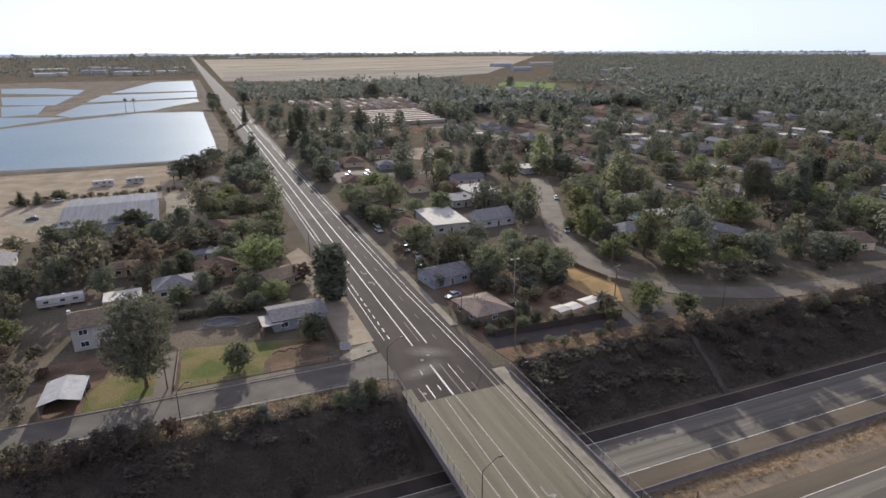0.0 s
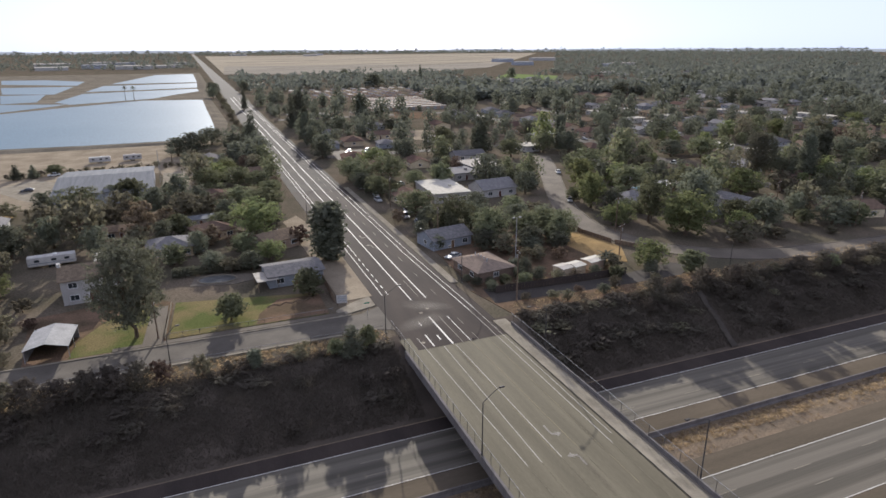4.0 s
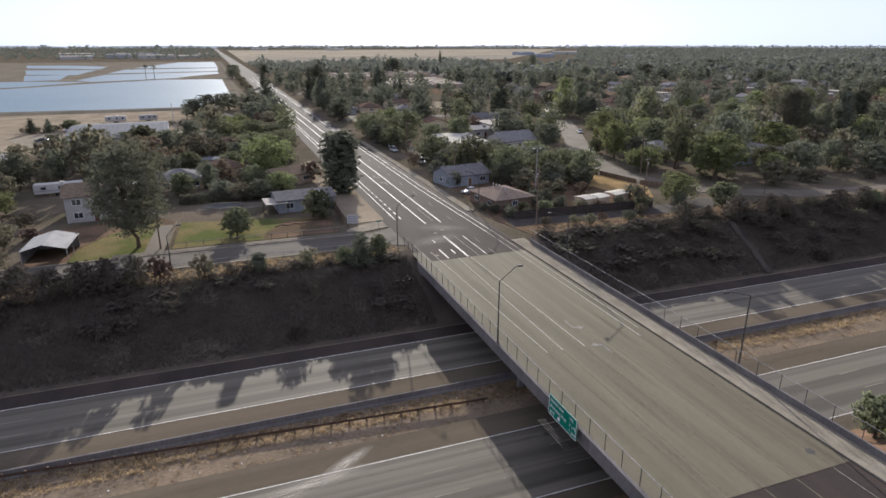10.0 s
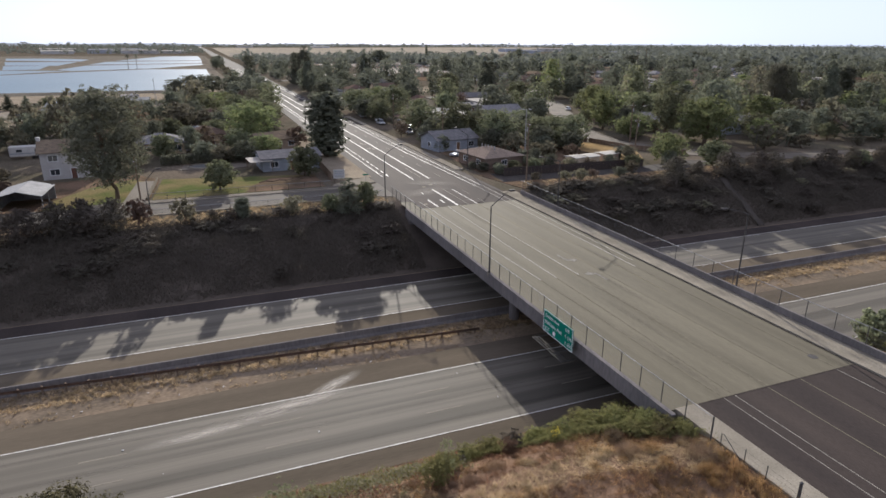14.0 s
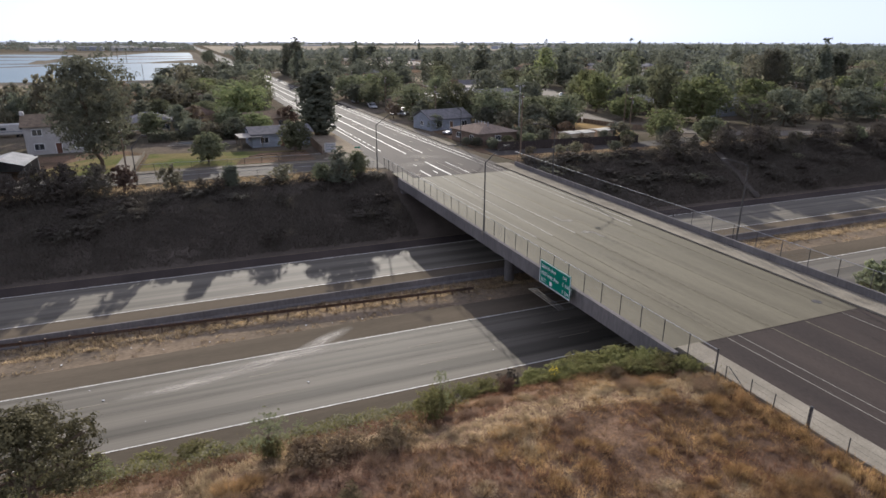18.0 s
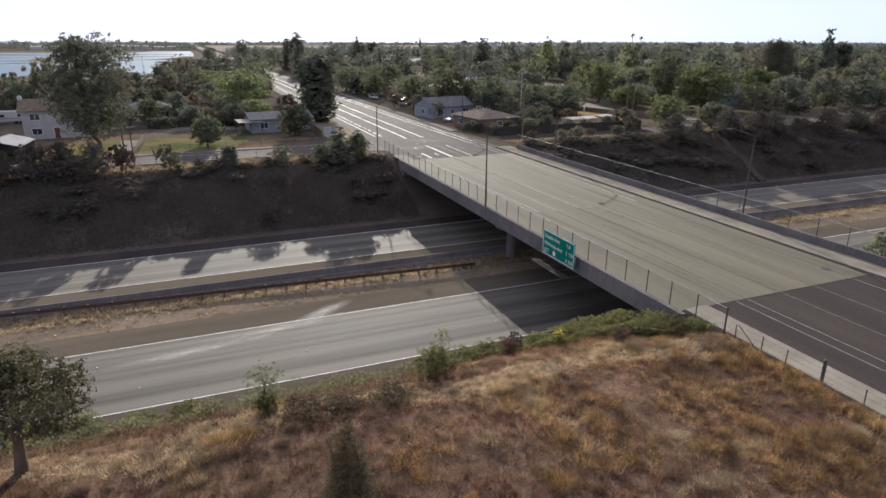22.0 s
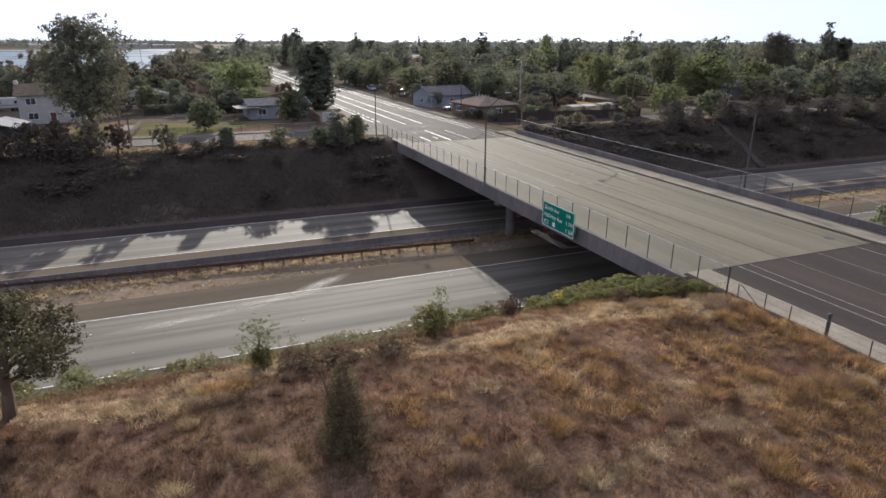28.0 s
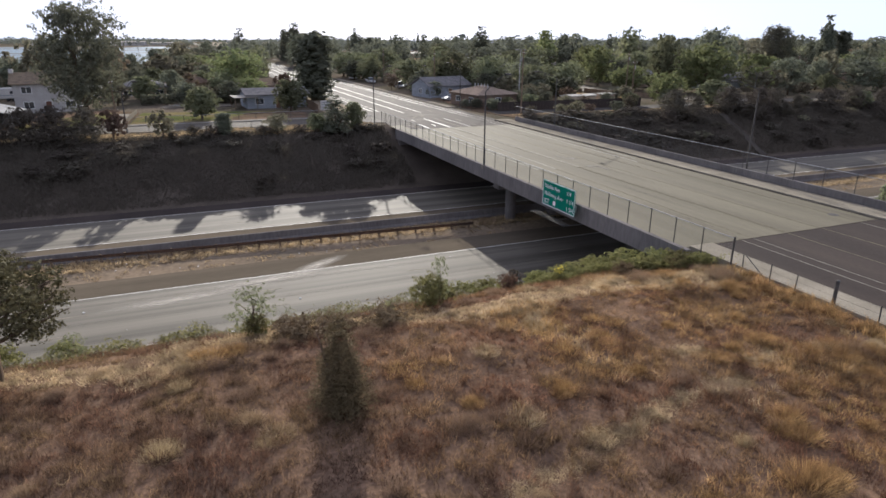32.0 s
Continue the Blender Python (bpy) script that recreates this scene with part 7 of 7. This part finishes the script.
# freeway guide sign hung on the bridge
sign = thing("guide_sign", "green freeway guide sign with white lettering hung on the bridge", "sign")
SX, SY0, SY1, SZ0, SZ1 = 29.5, 42.75, 47.95, -0.78, 1.5
box("panel", SX, SY0, SZ0, SX + 0.06, SY1, SZ1, M["green_sign"], sign, "green sign sheet")
for a in ((SY0, SZ0, SY1, SZ0 + 0.07), (SY0, SZ1 - 0.07, SY1, SZ1), (SY0, SZ0, SY0 + 0.07, SZ1), (SY1 - 0.07, SZ0, SY1, SZ1)):
    box("border", SX - 0.012, a[0], a[1], SX - 0.002, a[2], a[3], M["sign_white"], sign)
for y in (43.4, 45.2, 47.0):
    box("bracket", SX + 0.06, y - 0.05, -0.6, SX + 1.26, y + 0.05, 0.0, M["steel"], sign)
for x in (SX - 1.15, SX - 0.85, SX - 0.55):
    box("catwalk_rail", x - 0.03, 42.6, -1.42, x + 0.03, 48.0, -1.37, M["dark_steel"], sign)
for y in (42.6, 44.4, 46.2, 47.9):
    box("catwalk_arm", SX - 1.2, y - 0.03, -1.48, SX + 1.3, y + 0.03, -1.42, M["dark_steel"], sign)


def lettering(text, y, z, size):
    c = bpy.data.curves.new("lettering", "FONT")
    c.body, c.size, c.extrude = text, size, 0.004
    tmp = bpy.data.objects.new("lettering", c)
    scene.collection.objects.link(tmp)
    me = bpy.data.meshes.new_from_object(tmp.evaluated_get(bpy.context.evaluated_depsgraph_get()))
    bpy.data.objects.remove(tmp)
    me.materials.clear()
    bm = bmesh.new()
    bm.from_mesh(me)
    todo = set(bm.verts)
    while todo:
        piece, front = set(), [todo.pop()]
        while front:
            v = front.pop()
            piece.add(v)
            for e in v.link_edges:
                w = e.other_vert(v)
                if w in todo:
                    todo.discard(w)
                    front.append(w)
        order = {v: n for n, v in enumerate(sorted(piece, key=lambda v: v.index))}
        one = bpy.data.meshes.new("letter")
        one.from_pydata([v.co[:] for v in order], [], [[order[v] for v in f.verts] for f in bm.faces if f.verts[0] in piece])
        ob = link_mesh("letter", one, M["sign_white"], sign)
        ob.matrix_basis = Matrix.Translation((SX - 0.008, y, z)) @ Matrix(((0, 0, -1, 0), (-1, 0, 0, 0), (0, 1, 0, 0), (0, 0, 0, 1)))
    bm.free()


for words, miles, z in (("Shields Ave", "1/4", 0.83), ("McKinley Ave", "1 1/4", 0.14), ("JCT", "1 3/4", -0.55)):
    lettering(words, 47.65, z, 0.54)
    lettering(miles, 44.05, z, 0.54)
box("route_shield", SX - 0.011, 45.75, -0.55, SX - 0.003, 46.15, -0.15, M["sign_white"], sign, "small route shield")

# tall thin mast behind the warehouse
mast = thing("radio_mast", "thin pale lattice mast beside the warehouse", "mast", pose(-15.2, 268, 0))
for k in range(3):
    a = k * math.tau / 3
    tube("leg", [(0.5 * math.cos(a), 0.5 * math.sin(a), -0.2), (0.06 * math.cos(a), 0.06 * math.sin(a), 13)], [0.07, 0.05], M["steel"], mast, seg=5)
for k in range(8):
    r = 0.5 - 0.44 * (k + 0.7) / 9
    z = (k + 0.7) * 13 / 9
    tube("brace", [(r * math.cos(a), r * math.sin(a), z) for a in (0, math.tau / 3, 2 * math.tau / 3, math.tau)], 0.03, M["steel"], mast, seg=4)
# zigzag edging and a driveway on the lawn
edge = thing("lawn_edging", "low zigzag timber edging on the dry lawn", "edging")
for k in range(8):
    x0, y0 = 9.5 + k * 1.3, 124.2 + (0.7 if k % 2 else -0.4) + 0.12 * k
    x1, y1 = 9.5 + (k + 1) * 1.3, 124.2 + (-0.4 if k % 2 else 0.7) + 0.12 * (k + 1)
    tube("timber", [(x0, y0, 0.06), (x1, y1, 0.06)], 0.14, M["wood"], edge, seg=6)
slab("driveway", [(-14.2, 113.7), (-10.6, 113.7), (-9.9, 133), (-13.0, 133)], -0.1, 0.035, M["dusty"], kind="structure")
slab("dry_lawn", [(6.5, 116.2), (21.0, 116.2), (21.0, 127), (12, 127.5), (7.5, 121)], -0.1, 0.03, M["yard"], kind="structure")
hedge = thing("yard_hedge", "dark clipped hedge behind the garden pool", "hedge", pose(2.5, 150.4, 0))
rs = np.random.default_rng(8)
c = np.stack([rs.uniform(-12, 9, 5200), rs.normal(size=5200) * 0.6, rs.uniform(0.1, 2.2, 5200)], 1)
link_mesh("foliage", cards_mesh("foliage", c, rs.normal(size=c.shape) + [0, 0, 0.4], rs.uniform(0.14, 0.26, 5200), rs), M["leaf_dark"], hedge)
tube("stem", [(0, 0, -0.2), (0, 0, 1.2)], 0.08, M["bark"], hedge)
# small signs and yard things
board = thing("sign_board", "white sign board on two posts in the yard", "sign", pose(24.2, 118.2, 0, 0, 0, -15))
box("panel", -1.1, -0.04, 0.9, 1.1, 0.04, 2.7, M["stucco_white"], board, bevel=0.02)
for k, (a, b) in enumerate(((2.35, 0.8), (2.0, 0.9), (1.7, 0.7), (1.4, 0.85))):
    box("writing_bar", -b, -0.06, a - 0.08, b, -0.045, a + 0.06, M["stucco_grey"], board)
for x in (-0.9, 0.9):
    box("post", x - 0.05, -0.05, -0.3, x + 0.05, 0.05, 0.95, M["wood"], board)
stop = thing("street_sign", "street name sign on a thin post at the corner", "sign", pose(28.2, 112.8, 0))
tube("post", [(0, 0, -0.2), (0, 0, 2.5)], 0.035, M["steel"], stop, seg=6)
box("plate", -0.55, -0.02, 2.3, 0.55, 0.02, 2.55, M["green_sign"], stop)
tub = thing("garden_pool", "oval garden pond with a pale stone rim beside the house", "pool", pose(0.5, 145.2, 0, 0, 0, -10))
ovalpts = [(4.4 * math.cos(a), 2.7 * math.sin(a)) for a in (k * math.tau / 22 for k in range(22))]
slab("water", [(x * 0.93, y * 0.9) for x, y in ovalpts], -0.1, 0.10, M["murky"], tub)
tube("rim", [(x, y, 0.15) for x, y in ovalpts + ovalpts[:1]], 0.16, M["concrete"], tub, seg=6)
slab("paving", [(-5.6, -3.4), (4.0, -3.8), (8.5, -2.0), (8.0, 2.6), (-2, 3.8), (-5.4, 2.4)], -0.1, 0.05, M["dusty"], tub)
swim = thing("swimming_pool", "turquoise swimming pool with pale paving behind a house", "pool", pose(156, 186.5, 0, 0, 0, 20))
slab("paving", [(-9, -5), (9, -5), (10, 6), (-8, 7)], -0.2, 0.08, M["concrete"], swim)
slab("water", [(-4, -2), (3, -2.2), (4, 1.5), (-3, 2)], -0.1, 0.11, M["pool"], swim)


def plank_fence(label, pts, h, material, pitch=0.5):
    f = thing("wooden_fence", label, "fence", group="yard fences")
    made = None
    for a, b in zip(pts, pts[1:]):
        d = Vector(b) - Vector(a)
        for k in range(int(d.length / pitch)):
            p = Vector(a) + d.normalized() * (k + 0.5) * pitch
            if made is None:
                bm = bmesh.new()
                add_box(bm, -pitch * 0.47, -0.02, -0.1, pitch * 0.47, 0.02, h)
                made = part("board", bm, material, f)
            else:
                o = new("board", made.data)
                o.parent = f
                made = o
            made.matrix_basis = pose(p.x, p.y, 0, 0, 0, math.degrees(math.atan2(d.y, d.x)))
        tube("rail", [(*a, h * 0.75), (*b, h * 0.75)], 0.05, material, f, seg=4)
    return f


plank_fence("pale wooden fence between the yards", [(-10.2, 116), (-9.3, 133)], 0.9, M["concrete"], 0.6)
plank_fence("dark wooden fence along the alley", [(57.5, 112.5), (92, 111.2)], 1.8, M["dark_wood"], 0.8)
plank_fence("low wooden rail fence along the street", [(93, 168), (101, 146), (104, 132), (112, 120)], 1.2, M["wood"], 1.2)
plank_fence("weathered wooden fence beside the verge", [(23.2, 121), (23.8, 152)], 1.7, M["wood"], 0.7)
fence("street_fence", "thin chain link fence along the frontage street", [(-60, 104.2), (29, 104.0)], 1.2, lambda x, y: 0.0, 3.0)
fence("yard_fence", "thin chain link fence in front of the lawn", [(-10, 115.8), (22, 115.6)], 1.2, lambda x, y: 0.0, 3.0)


# ---- parked cars ----
def car(label, paint, long=4.6, tall=1.45):
    ob = thing("car", label, "car", group="parked cars")
    hw = 0.9
    prof = [(-0.5, 0.42), (-0.49, 0.72), (-0.33, 0.86), (-0.19, 0.92), (0.17, 0.95), (0.40, 0.95), (0.5, 0.86), (0.5, 0.40), (0.42, 0.28), (-0.44, 0.28)]
    bm = bmesh.new()
    rings = [[bm.verts.new((x * long, s * hw * (0.94 if z > 0.8 else 1.0), z)) for x, z in prof] for s in (-1, 1)]
    for i in range(len(prof)):
        bm.faces.new((rings[0][i], rings[0][(i + 1) % len(prof)], rings[1][(i + 1) % len(prof)], rings[1][i]))
    bm.faces.new(rings[0][::-1])
    bm.faces.new(rings[1])
    bmesh.ops.recalc_face_normals(bm, faces=bm.faces[:])
    bmesh.ops.bevel(bm, geom=bm.edges[:], offset=0.05, segments=1, affect="EDGES")
    part("body", bm, M[paint], ob)
    cab = [(-0.21, 0.90), (-0.07, tall - 0.06), (0.22, tall - 0.05), (0.40, 0.93)]
    bm = bmesh.new()
    rings = [[bm.verts.new((x * long, s * (0.84 if z < 1 else 0.66), z)) for x, z in cab] for s in (-1, 1)]
    for i in range(3):
        bm.faces.new((rings[0][i], rings[0][i + 1], rings[1][i + 1], rings[1][i]))
    bm.faces.new(rings[0][::-1])
    bm.faces.new(rings[1])
    bmesh.ops.recalc_face_normals(bm, faces=bm.faces[:])
    part("cabin_glass", bm, M["pane"], ob, "dark car window glass")
    bm = bmesh.new()
    add_box(bm, -0.075 * long, -0.64, tall - 0.06, 0.225 * long, 0.64, tall, 0.03)
    part("roof", bm, M[paint], ob)
    for x in (-0.31, 0.29):
        for s in (-1, 1):
            wh = tube("wheel", [(x * long, s * 0.72, 0.32), (x * long, s * 0.91, 0.32)], 0.32, M["tyre"], ob, seg=14)
            tube("rim", [(x * long, s * 0.90, 0.32), (x * long, s * 0.93, 0.32)], 0.19, M["steel"], wh, seg=10)
    for s in (-1, 1):
        box("headlight", -0.505 * long, s * 0.62 - 0.18, 0.60, -0.48 * long, s * 0.62 + 0.18, 0.74, M["frame"], ob)
        box("tail_light", 0.485 * long, s * 0.66 - 0.15, 0.66, 0.505 * long, s * 0.66 + 0.15, 0.82, M["door"], ob)
    return ob


CARS = [car("light coloured sedan parked by the kerb", "paint_light"), car("dark sedan parked by the kerb", "paint_dark"), car("light coloured sport utility car parked by the kerb", "paint_light", 4.7, 1.75)]
rng = random.Random(17)
spaces = [(57.5, 160, 70), (58.5, 166, 75), (60.5, 172, 80), (59, 180, 90), (62, 186, 88), (57, 204, 92), (58.5, 212, 85), (56.5, 226, 90), (59, 236, 70), (119.3, 178, 63), (142.2, 222, 66), (58, 138, 20), (-4, 168, 30), (-12, 250, 40), (-8, 256, 60), (-62, 270, 0), (-58, 300, 20), (72, 226, 10), (96, 226, 30), (148, 178, 10), (166, 168, 40), (70, 168, 15)]
spaces += [(66 + 3.2 * k, 294 + 8 * (k % 3), 85 + 5 * (k % 2)) for k in range(7)]
for sx in STREETS[:3]:
    spaces += [(sx + rng.choice((-3, 3)), y + rng.uniform(-4, 4), 90) for y in range(140, 460, 27)]
for k, (x, y, turn) in enumerate(spaces):
    c = rng.choice((0, 0, 1, 2))
    m = pose(x, y, 0.02, 0, 0, turn)
    if c in USED:
        copy_thing(CARS[c], m)
    else:
        USED.add(c)
        CARS[c].matrix_basis = m
# litter in the median
rng = random.Random(23)
bm = bmesh.new()
add_box(bm, -0.12, -0.09, 0, 0.12, 0.09, 0.1, 0.03)
scrap = bpy.data.meshes.new("scrap")
bm.to_mesh(scrap)
bm.free()
scrap.materials.append(M["frame"])
for k in range(26):
    x, y = rng.uniform(-25, 28), rng.choice((rng.uniform(57.8, 59.8), rng.uniform(61, 63), rng.uniform(46, 53)))
    o = new("litter", scrap)
    o.matrix_basis = pose(x, y, max(ground_z(x, y), FZ if y < 57 else -9), 0, 0, rng.uniform(0, 360)) @ Matrix.Scale(rng.uniform(0.25, 0.7), 4)
    tagged(o, "small white scrap of litter on the ground", "litter", "litter")
